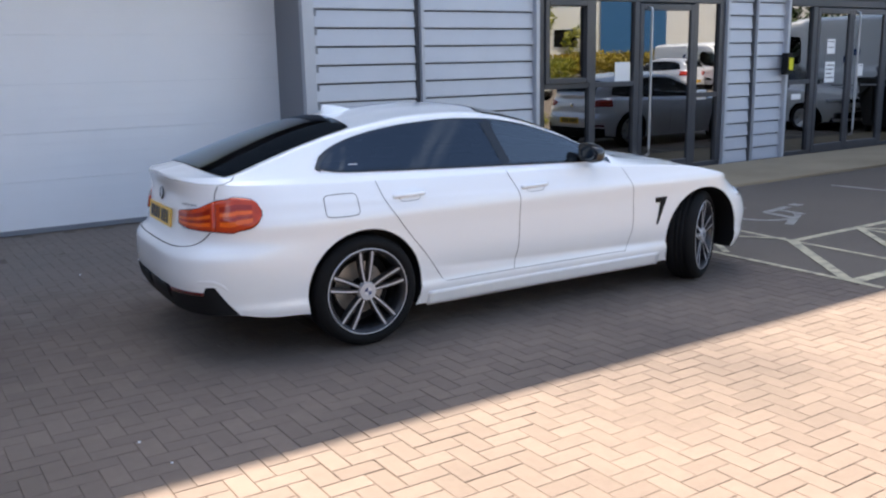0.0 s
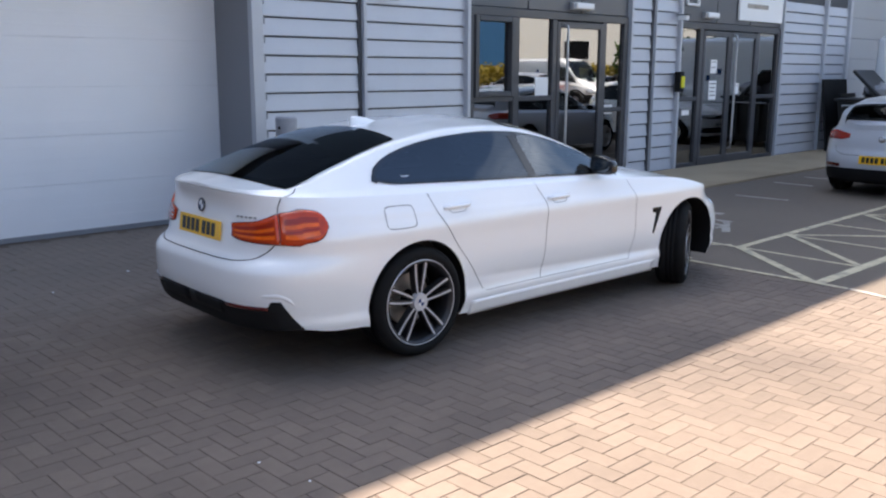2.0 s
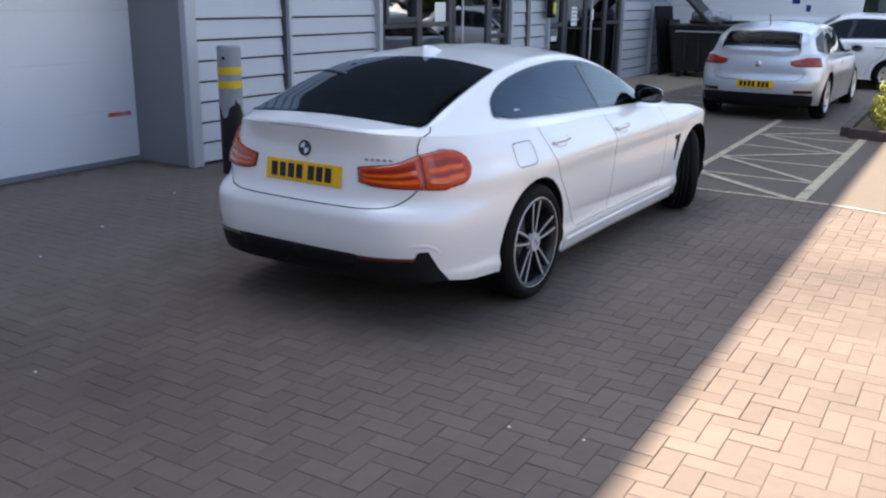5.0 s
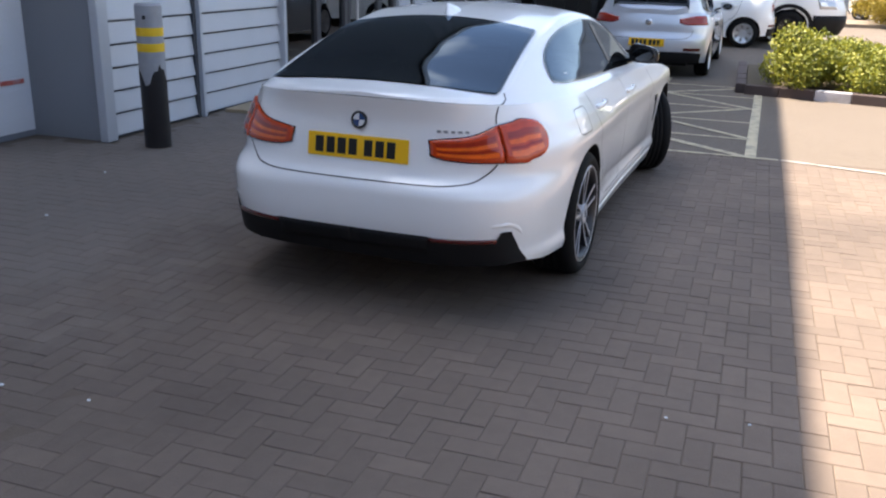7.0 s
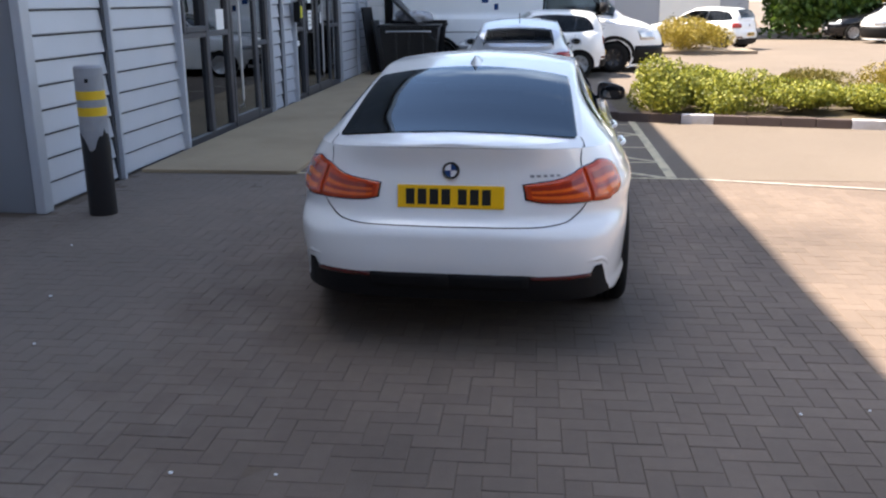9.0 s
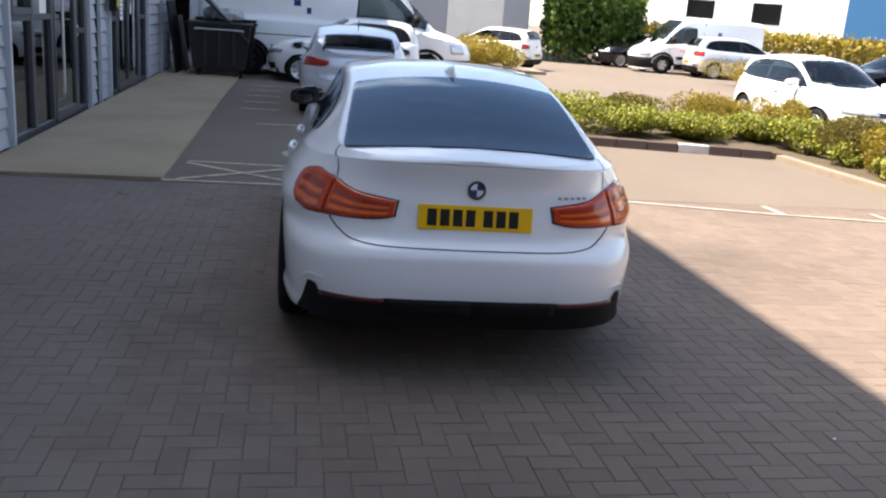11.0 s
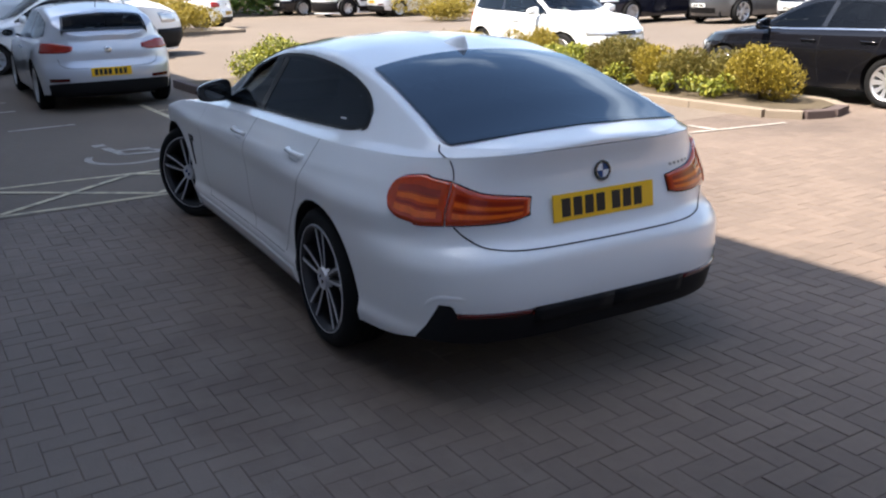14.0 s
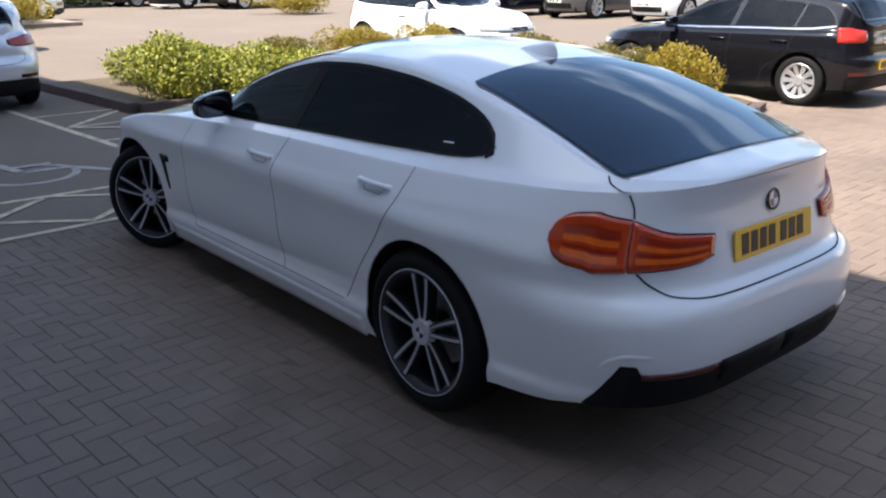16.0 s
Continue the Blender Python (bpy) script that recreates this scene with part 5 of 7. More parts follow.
    root = empty("white_saloon_car", pose(2.64, 4.985, 0.0, 0, 0, -2.5), "glossy white four-door fastback saloon with privacy glass, parked on block paving", "car")
    lo = pchip((-0.22, -0.1, 0.2, 0.6, 1.0, 1.5, 1.96), (1.062, 1.040, 1.026, 1.010, 0.996, 0.978, 0.960))
    hi = pchip((-0.22, -0.195, -0.12, 0.02, 0.2, 0.45, 0.75, 1.0, 1.25, 1.5, 1.75, 1.96), (1.066, 1.108, 1.160, 1.212, 1.252, 1.284, 1.298, 1.288, 1.250, 1.178, 1.078, 0.964))
    dlo = (lo, hi, -0.22, 1.96)
    front = Pane(1.13, 1.99, -0.13, -0.24, 0.56, 0.66)
    rear = Pane(0.10, -0.79, -0.03, 0.07, 0.53, 0.590, 2.6)
    ARCH = 0.370
    car_shell(S, root, "white_paint", WB, HZ + 0.008, ARCH, (front, rear), dlo, tall=66)
    glazing(S, root, dlo, [1.06], front, rear, ("side_tint", "door_glass"), "tint_glass", rear_bow=pchip((-0.8, -0.4, 0.1), (0.046, 0.049, 0.052)))
    cabin(S, root, -0.55, 1.75)
    part("underbody", box_bm(-0.55, 3.40, -0.60, 0.60, 0.18, 0.60, 0.04), "trim_black", root)
    for sign in (1, -1):
        part("floor_pan", box_bm(0.40, 2.40, min(sign * 0.60, sign * 0.83), max(sign * 0.60, sign * 0.83), 0.185, 0.45, 0.01), "trim_black", root)
    for sx, y, sign, steer in ((0.0, 0.777, 1, 0), (0.0, 0.777, -1, 0), (WB, 0.738, 1, 27), (WB, 0.742, -1, 29)):
        wheel(root, pose(sx, sign * y, HZ, 0, 0, steer + (0 if sign == 1 else 180)), 0.336, 0.245 if sx == 0 else 0.225, 0.257, "twin")
    for cx in (0.0, WB):
        for sign in (1, -1):
            arch_liner(S, root, cx, HZ + 0.008, ARCH, sign)
    # tail lamps: outer piece on the wing, inner piece on the tailgate, amber band inside
    Lc = S.length_at(-0.60)
    split = 0.70
    for sign in (1, -1):
        o_lo = pchip((split, split + 0.12, Lc - 0.14, Lc - 0.065, Lc - 0.022, Lc), (0.757, 0.753, 0.760, 0.778, 0.806, 0.844))
        o_hi = pchip((split, split + 0.10, Lc - 0.15, Lc - 0.06, Lc - 0.018, Lc), (0.918, 0.934, 0.940, 0.930, 0.904, 0.866))
        i_lo = pchip((0.36, 0.42, 0.55, split - 0.006), (0.783, 0.767, 0.759, 0.757))
        i_hi = pchip((0.36, 0.40, 0.55, split - 0.006), (0.846, 0.852, 0.870, 0.916))
        patch("lamp_seal", S.at, np.r_[np.linspace(split, Lc - 0.06, 14), np.linspace(Lc - 0.05, Lc + 0.004, 9)], lambda u: float(o_lo(min(u, Lc))) - 0.005, lambda u: float(o_hi(min(u, Lc))) + 0.005, 4, 0.004, "gloss_black", root, sign)
        patch("lamp_seal", S.at, np.linspace(0.352, split - 0.004, 12), lambda u: float(i_lo(max(u, 0.36))) - 0.005, lambda u: float(i_hi(max(u, 0.36))) + 0.005, 4, 0.004, "gloss_black", root, sign)
        a = patch("tail_lamp", S.at, np.r_[np.linspace(split, Lc - 0.06, 18), np.linspace(Lc - 0.05, Lc, 9)], o_lo, o_hi, 10, 0.014, "lamp_red", root, sign, "red and amber tail lamp", rim=0.02)
        b = patch("tailgate_lamp", S.at, np.linspace(0.36, split - 0.006, 18), i_lo, i_hi, 8, 0.012, "lamp_red", root, sign, "inner red tail lamp", rim=0.018)
        for k, (t0, t1, mt) in enumerate(((0.16, 0.30, "lamp_amber"), (0.34, 0.40, "lamp_dark_red"), (0.46, 0.58, "lamp_amber"), (0.62, 0.78, "lamp_dark_red"))):
            patch("light_band", S.at, np.linspace(split + 0.03, Lc - 0.05, 16), lambda u: float(o_lo(u)) * (1 - t0) + float(o_hi(u)) * t0, lambda u: float(o_lo(u)) * (1 - t1) + float(o_hi(u)) * t1, 3, 0.0165, mt, a, sign)
            patch("light_band", S.at, np.linspace(0.39, split - 0.03, 12), lambda u: float(i_lo(u)) * (1 - t0) + float(i_hi(u)) * t0, lambda u: float(i_lo(u)) * (1 - t1) + float(i_hi(u)) * t1, 3, 0.0145, mt, b, sign)
        # shut lines of the tailgate, doors and filler flap
        ribbon("tailgate_gap", S.at, smooth_line([(0.0, 0.652), (0.36, 0.654), (0.53, 0.668), (0.62, 0.705), (0.665, 0.75)], 36), 0.007, 0.0016, "gap", root, sign)
        ribbon("tailgate_gap", S.at, smooth_line([(0.695, 0.925), (0.712, 0.96), (0.752, 1.0)], 12), 0.006, 0.0016, "gap", root, sign)
        ribbon("tailgate_gap", lambda x, y: S.top(x, y), smooth_line([(-0.785, 0.621), (-0.75, 0.632), (-0.71, 0.630), (-0.68, 0.612)], 18), 0.006, 0.0016, "gap", root, sign)
        x2l = S.length_at
        ribbon("door_gap", S.at, smooth_line([(x2l(0.11), 0.975), (x2l(0.14), 0.87), (x2l(0.26), 0.69), (x2l(0.42), 0.49), (x2l(0.53), 0.33)], 40), 0.0042, 0.0016, "gap", root, sign)
        ribbon("door_gap", S.at, smooth_line([(x2l(1.06), 0.96), (x2l(1.115), 0.80), (x2l(1.115), 0.5), (x2l(1.08), 0.32)], 30), 0.0042, 0.0016, "gap", root, sign)
        ribbon("door_gap", S.at, smooth_line([(x2l(2.03), 0.91), (x2l(2.09), 0.75), (x2l(2.11), 0.5), (x2l(2.06), 0.32)], 30), 0.0032, 0.0016, "gap", root, sign)
        ribbon("door_gap", S.at, [(x2l(x), 0.318) for x in np.linspace(0.55, 2.06, 30)], 0.003, 0.0016, "gap", root, sign)
        ribbon("window_label", lambda x, z: S.side(x, z), [(-0.02, 1.074), (0.035, 1.072)], 0.006, 0.0075, "paper", root, sign, "tiny white label on the glass")
        handle(S, root, x2l(0.31), 0.880, sign, "white_paint")
        handle(S, root, x2l(1.25), 0.853, sign, "white_paint")
        mirror(S, root, 1.74, 0.980, sign, "gloss_black", 0.93, out=0.03)
        # side vent and its strip behind the front wheel
        edge = lambda z: x2l(2.352 + 0.36 * (z - 0.48))
        vent = patch("side_vent", lambda z, l: S.at(l, z), np.r_[np.linspace(0.478, 0.637, 12), np.linspace(0.641, 0.676, 4)], lambda z: x2l(2.312) if z > 0.639 else edge(z) - 0.016 - 0.22 * (z - 0.478), edge, 5, 0.004, "trim_black", root, sign, "black hooked air outlet", rim=0.006)
        patch("vent_blade", S.at, np.linspace(x2l(2.312), x2l(2.37), 5), lambda u: 0.668, lambda u: 0.678, 3, 0.008, "gloss_black", vent, sign)
        # sill skirt
        patch("side_skirt", S.at, np.linspace(x2l(0.42), x2l(2.38), 40), lambda u: 0.175, lambda u: 0.268, 5, 0.007, "white_paint", root, sign, rim=0.012)
        # rear corner inlet and reflector
        patch("corner_inlet", S.at, np.linspace(0.645, 0.835, 20), lambda u: 0.285, lambda u: max(0.288, 0.408 + 0.045 * min(1, max(0, (u - 0.648) / 0.03)) - 1.6 * max(0, u - 0.735)), 5, 0.004, "gap", root, sign)
        patch("reflector", S.at, np.linspace(0.318, 0.655, 12), lambda u: 0.400, lambda u: 0.420, 3, 0.008, "reflector_red", root, sign, "slim dark red reflector strip", rim=0.008)
        crest = smooth_line([(0.48, 0.464), (0.60, 0.480), (0.71, 0.484), (0.785, 0.455), (0.83, 0.39), (0.87, 0.31)], 26)
        crest = [lift(S.at, l, z, -0.0145 - 0.016 * (1 - math.sin(math.pi * k / 25))) for k, (l, z) in enumerate(crest)]
        part("bumper_crease", tube_bm(flip(crest, sign), 0.018, 14), "white_paint", root, smooth=True)
        # headlamp wrapping onto the wing
        Lf = x2l(3.13)
        patch("headlamp", S.at, np.linspace(Lf, Lf + 0.52, 14), lambda u: 0.610 - 0.05 * min(1, (u - Lf) / 0.3), lambda u: 0.655 - 0.025 * min(1, (u - Lf) / 0.3), 5, 0.006, "lamp_clear", root, sign, "clear headlamp", rim=0.01)
    flap = [(S.length_at(-0.14) + 0.105 * math.copysign(abs(math.cos(a)) ** 0.35, math.cos(a)), 0.862 + 0.062 * math.copysign(abs(math.sin(a)) ** 0.35, math.sin(a))) for a in np.linspace(0, math.tau, 64)]
    ribbon("filler_flap_gap", S.at, flap, 0.004, 0.0016, "gap", root, -1)
    # dark diffuser between the corner pieces, two tailpipes
    for sign in (1, -1):
        patch("diffuser", S.at, np.linspace(0.0, 0.70, 20), lambda u: 0.285, lambda u: 0.402 if u > 0.335 else 0.425, 6, 0.005, "trim_black", root, sign, "matt black diffuser")
    patch("diffuser_blade", S.at, np.linspace(0.0, 0.31, 10), lambda u: 0.35, lambda u: 0.425, 4, 0.010, "trim_black", root, 1, rim=0.010)
    patch("diffuser_blade", S.at, np.linspace(0.0, 0.31, 10), lambda u: 0.35, lambda u: 0.425, 4, 0.010, "trim_black", root, -1, rim=0.010)
    for y in (0.47, 0.56):
        bm = cyl_bm(0.030, -0.93, -0.80, n=20)
        bmesh.ops.transform(bm, matrix=pose(0, y, 0.296, 0, 90, 0), verts=bm.verts)
        part("tailpipe", bm, "trim_black", root, smooth=True)
    # badge, model bars, plate
    bx = float(S.xr(0.915))
    badge = empty("roundel")
    badge.parent, badge.matrix_local = root, pose(bx - 0.004, 0, 0.915, 0, 8, 0)
    ring = [(0.030, 0.0), (0.030, 0.006), (0.041, 0.006), (0.042, 0.0)]
    o = mesh_ob("roundel_ring", *lathe(ring, 32), "gloss_black", badge, smooth=True)
    o.matrix_local = pose(0, 0, 0, 0, 0, 90)
    for q in range(4):
        vs = [(-0.004, 0, 0)] + [(-0.004, 0.0305 * math.cos(a), 0.0305 * math.sin(a)) for a in np.linspace(q * math.pi / 2, (q + 1) * math.pi / 2, 9)]
        mesh_ob("roundel_quarter", vs, [(0, i, i + 1) for i in range(1, 9)], ("roundel_white", "roundel_blue")[q % 2], badge)
    for i in range(5):
        l = 0.40 + i * 0.034
        patch("model_mark", S.at, np.linspace(l, l + 0.020, 3), lambda u: 0.884, lambda u: 0.895, 3, 0.003, "badge_grey", root, -1)
    number_plate(root, pose(float(S.xr(0.79)) - 0.010, 0, 0.790, 0, 7, 0) @ pose(0, 0, 0, 0, 0, -90), 0.520, 0.111, "plate_yellow")
    # roof fin
    z = S.top(0.22, 0)[2]
    fin = bmesh.new()
    sec = [(0.12, 0.018, 0.0), (0.05, 0.026, 0.030), (-0.04, 0.022, 0.056), (-0.075, 0.012, 0.060), (-0.09, 0.004, 0.03)]
    rings = []
    for x, w, h in sec:
        rings.append([fin.verts.new((0.22 + x, y, S.top(0.22 + x, 0)[2] + q)) for y, q in ((w * 1.5, -0.004), (w * 0.5, h * 0.7), (0, h), (-w * 0.5, h * 0.7), (-w * 1.5, -0.004))])
    for a, b in zip(rings, rings[1:]):
        for k in range(4):
            fin.faces.new((a[k], a[k + 1], b[k + 1], b[k]))
    fin.faces.new(rings[-1])
    part("roof_fin", fin, "white_paint", root, smooth=True)
    # wiper grille at the screen's foot, bonnet gap
    for sign in (1, -1):
        ribbon("bonnet_gap", lambda x, y: S.top(x, y), smooth_line([(2.02, 0.70), (2.5, 0.68), (3.0, 0.62), (3.25, 0.50)], 20), 0.006, 0.0016, "gap", root, sign)
    patch("front_grille", S.at, np.linspace(S.L[-1] - 0.35, S.L[-1], 8), lambda u: 0.48, lambda u: 0.59, 4, 0.008, "gloss_black", root, 1)
    patch("front_grille", S.at, np.linspace(S.L[-1] - 0.35, S.L[-1], 8), lambda u: 0.48, lambda u: 0.59, 4, 0.008, "gloss_black", root, -1)
    return root


white_car()

# ---- the other parked vehicles ----
def hatch_shape(length, width, height, fine=0.5, tail=0.0, roof_drop=0.0):
    """A hatchback scaled from a 4.20 x 1.78 x 1.48 m one. Wheelbase 2.58, rear overhang 0.75 before scaling."""
    a, b, c = length / 4.20, width / 1.78, height / 1.48
    X = lambda d: [(x * a, z * c) for x, z in d]
    Z = lambda d: [(z * c, x * a) for z, x in d]
    W = lambda d: [(x * a, y * b) for x, y in d]
    S = Shape(
        xr=Z([(0.18, -0.67), (0.32, -0.735), (0.5, -0.75), (0.62, -0.735), (0.68, -0.70), (0.8, -0.69), (0.92, -0.665), (1.0, -0.64 + tail)]),
        xf=Z([(0.18, 3.34), (0.32, 3.42), (0.5, 3.45), (0.64, 3.42), (0.74, 3.33), (0.8, 3.25)]),
        half=W([(-0.75, 0.86), (0.0, 0.885), (1.2, 0.875), (2.58, 0.885), (3.45, 0.84)]),
        prof=[(0.15 * c, 0.94), (0.3 * c, 0.965), (0.5 * c, 0.99), (0.68 * c, 1.0), (0.8 * c, 0.985), (0.9 * c, 0.955), (1.0 * c, 0.91)],
        sill=X([(-0.75, 0.26), (-0.4, 0.24), (0.4, 0.20), (2.2, 0.20), (3.45, 0.20)]),
        shoulder=X([(-0.7, 0.97), (-0.3, 0.955), (1.0, 0.92), (2.0, 0.90), (2.6, 0.86), (3.1, 0.78), (3.45, 0.70)]),
        crown=X([(-0.70, 0.985), (-0.66, 1.03), (-0.58, 1.18), (-0.48, 1.34 - roof_drop), (-0.36, 1.415 - roof_drop), (-0.1, 1.45 - roof_drop * 0.7), (0.4, 1.475), (0.9, 1.48), (1.25, 1.455), (1.5, 1.385), (1.85, 1.20), (2.2, 1.0), (2.35, 0.965), (2.8, 0.915), (3.1, 0.84), (3.3, 0.765), (3.45, 0.70)]),
        rail=X([(-0.70, 0.982), (-0.66, 1.02), (-0.55, 1.17), (-0.42, 1.31 - roof_drop), (-0.2, 1.37 - roof_drop), (0.3, 1.405), (0.9, 1.41), (1.25, 1.37), (1.55, 1.25), (1.9, 1.07), (2.15, 0.96), (2.6, 0.90), (3.1, 0.81), (3.45, 0.70)]),
        belt=X([(-0.70, 0.98), (-0.6, 0.995), (0, 0.985), (1.0, 0.955), (1.9, 0.935), (2.3, 0.92), (3.0, 0.83), (3.45, 0.70)]),
        wbelt=W([(-0.7, 0.72), (-0.4, 0.76), (0.4, 0.79), (1.8, 0.78), (2.4, 0.75), (3.45, 0.6)]),
        wrail=W([(-0.7, 0.66), (-0.5, 0.63), (0, 0.61), (0.8, 0.60), (1.4, 0.63), (2.0, 0.69), (2.6, 0.58), (3.45, 0.45)]),
        xa=0.05 * a, xb=2.05 * a, nr=4.0, nf=2.7, fine=fine)
    return S, a, b, c


def hatchback(name, at, length, width, height, paint, label, spokes=7, rim="alloy_silver", plate_rear="plate_yellow", chrome=False, glass="hatch_glass", lamps="lamp_plain", lamp_box=(0.42, 0.72, 0.78, 0.95), tail=0.0, roof_drop=0.0, mirror_mat=None, fine=0.5, wheel_r=0.31, group="parked cars", three_door=False, lamp_wrap=-0.42, rear_glass=None):
    S, a, b, c = hatch_shape(length, width, height, fine, tail, roof_drop)
    root = empty(name, at, label, "car", group)
    lo = pchip(np.array((-0.36, 0.0, 0.8, 1.5, 2.02)) * a, np.array((1.05, 1.005, 0.985, 0.965, 0.955)) * c)
    hi = pchip(np.array((-0.36, -0.28, -0.1, 0.3, 0.8, 1.15, 1.5, 1.8, 2.02)) * a, np.array((1.056, 1.20, 1.30 - roof_drop, 1.345 - roof_drop * 0.5, 1.355, 1.335, 1.23, 1.09, 0.958)) * c)
    dlo = (lo, hi, -0.36 * a, 2.02 * a)
    front = Pane(1.42 * a, 2.22 * a, -0.10, -0.24, 0.56 * b, 0.66 * b)
    rear = Pane(-0.43 * a, -0.615 * a, 0.03, 0.02, 0.50 * b, 0.54 * b, 2.4)
    wb, hz, arch = 2.58 * a, wheel_r, wheel_r + 0.045
    car_shell(S, root, paint, wb, hz, arch, (front, rear), dlo, density=0.62)
    cuts = [0.62 * a] if three_door else [0.12 * a, 0.98 * a]
    glazing(S, root, dlo, cuts, front, rear, (glass,) * 3, rear_glass or glass, chrome=chrome)
    cabin(S, root, -0.35 * a, 1.9 * a, (0.0, 1.2 * a), 0.92 * c, ((0.98 * a, 0.36), (0.98 * a, -0.36)), 0.66 * b)
    part("underbody", box_bm(-0.6 * a, 3.2 * a, -0.58 * b, 0.58 * b, 0.18, 0.6, 0.03), "trim_black", root)
    for cx in (0.0, wb):
        for sign in (1, -1):
            arch_liner(S, root, cx, hz, arch, sign)
            wheel(root, pose(cx, sign * (0.885 * b - 0.12), hz, 0, 0, 0 if sign == 1 else 180), wheel_r, 0.205, wheel_r - 0.095, spokes, rim, rim, cap=False, n=40)
    l0, l1, z0, z1 = lamp_box
    x2l = S.length_at
    for sign in (1, -1):
        lamp = patch("tail_lamp", S.at, np.linspace(l0 * b, x2l(lamp_wrap * a), 16), lambda u: (z0 + 0.03 * max(0, 1 - (u - l0 * b) / 0.08)) * c, lambda u: (z1 - 0.05 * max(0, 1 - (u - l0 * b) / 0.25)) * c, 6, 0.010, lamps, root, sign, "red tail lamp", rim=0.014)
        patch("light_band", S.at, np.linspace(l0 * b + 0.05, x2l(lamp_wrap * a) - 0.05, 8), lambda u: (z0 * 0.6 + z1 * 0.4) * c, lambda u: (z0 * 0.35 + z1 * 0.65) * c, 3, 0.0125, "lamp_dark_red", lamp, sign)
        Lf = x2l(2.95 * a)
        patch("headlamp", S.at, np.linspace(Lf, Lf + 0.55, 12), lambda u: 0.62 * c, lambda u: 0.70 * c, 5, 0.008, "lamp_clear", root, sign, "clear headlamp", rim=0.012)
        ribbon("door_gap", S.at, smooth_line([(x2l(1.0 * a), 0.90 * c), (x2l(1.02 * a), 0.6 * c), (x2l(0.98 * a), 0.28 * c)], 16), 0.006, 0.0016, "gap", root, sign)
        ribbon("door_gap", S.at, smooth_line([(x2l(2.06 * a), 0.87 * c), (x2l(2.1 * a), 0.6 * c), (x2l(2.06 * a), 0.28 * c)], 16), 0.006, 0.0016, "gap", root, sign)
        if not three_door:
            ribbon("door_gap", S.at, smooth_line([(x2l(0.12 * a), 0.93 * c), (x2l(0.22 * a), 0.66 * c), (x2l(0.5 * a), 0.45 * c), (x2l(0.55 * a), 0.28 * c)], 16), 0.006, 0.0016, "gap", root, sign)
            handle(S, root, x2l(0.3 * a), 0.83 * c, sign, paint)
        handle(S, root, x2l(1.18 * a), 0.82 * c, sign, paint)
        patch("rear_reflector", S.at, np.linspace(0.52 * b, 0.78 * b, 8), lambda u: 0.43 * c, lambda u: 0.475 * c, 3, 0.006, "reflector_red", root, sign)
        mirror(S, root, 1.86 * a, 0.95 * c, sign, mirror_mat or paint)
        patch("rear_valance", S.at, np.linspace(0, 0.80 * b, 14), lambda u: 0.25 * c, lambda u: (0.415 - 0.12 * max(0, u / b - 0.62)) * c, 6, 0.014, "trim_black", root, sign)
        ribbon("tailgate_gap", S.at, smooth_line([(0.0, 0.60 * c), (0.45 * b, 0.605 * c), (0.60 * b, 0.66 * c), (0.62 * b, 0.74 * c)], 20), 0.006, 0.0016, "gap", root, sign)
        patch("grille", S.at, np.linspace(S.L[-1] - 0.45, S.L[-1], 8), lambda u: 0.60 * c, lambda u: 0.68 * c, 4, 0.006, "gloss_black", root, sign)
        patch("lower_grille", S.at, np.linspace(S.L[-1] - 0.55, S.L[-1], 8), lambda u: 0.27 * c, lambda u: 0.40 * c, 4, 0.005, "trim_black", root, sign)
    number_plate(root, pose(float(S.xr(0.55 * c)) - 0.014, 0, 0.545 * c, 0, 2, 0) @ pose(0, 0, 0, 0, 0, -90), 0.520, 0.111, plate_rear)
    number_plate(root, pose(float(S.xf(0.47 * c)) + 0.014, 0, 0.46 * c) @ pose(0, 0, 0, 0, 0, 90), 0.520, 0.111, "plate_white")
    bm = tube_bm([(0, 0, 0), (-0.06, 0, 0.10), (-0.10, 0, 0.17)], 0.006, 6)
    an = part("aerial", bm, "trim_black", root)
    an.matrix_local = pose(-0.15 * a, 0, float(S.crown(-0.15 * a)) - 0.01)
    ro = bmesh.new()
    bmesh.ops.create_uvsphere(ro, u_segments=16, v_segments=8, radius=0.05)
    o = part("tailgate_badge", ro, "chrome", root, smooth=True)
    o.matrix_local = pose(float(S.xr(0.84 * c)), 0, 0.84 * c) @ Matrix.Diagonal((0.25, 1, 1, 1))
    return root


# the silver three-door coupe standing ahead of the white car
hatchback("silver_hatchback", pose(12.42, 4.86, 0, 0, 0, -1.0), 4.25, 1.81, 1.40, "silver_paint", "silver three-door sports hatchback seen from behind, standing in the shade", spokes=5, roof_drop=0.05, lamp_box=(0.44, 0.72, 0.82, 0.955), mirror_mat="silver_paint", glass="door_glass", rear_glass="privacy_glass", three_door=True, wheel_r=0.32, fine=0.7)
hatchback("black_hatchback", pose(5.34, -3.50, 0, 0, 0, 0.5), 4.05, 1.72, 1.37, "black_paint", "glossy black five-door hatchback with a chrome strip, behind planting", spokes=10, chrome=True, wheel_r=0.305, lamp_box=(0.50, 0.72, 0.84, 1.03), lamps="lamp_plain", fine=0.7)
hatchback("white_hatchback", pose(13.85, -3.44, 0, 0, 0, 180), 3.97, 1.70, 1.44, "white_paint", "white three-door hatchback facing the planting strip in the sun", spokes=8, glass="car_glass", three_door=True, fine=0.6)
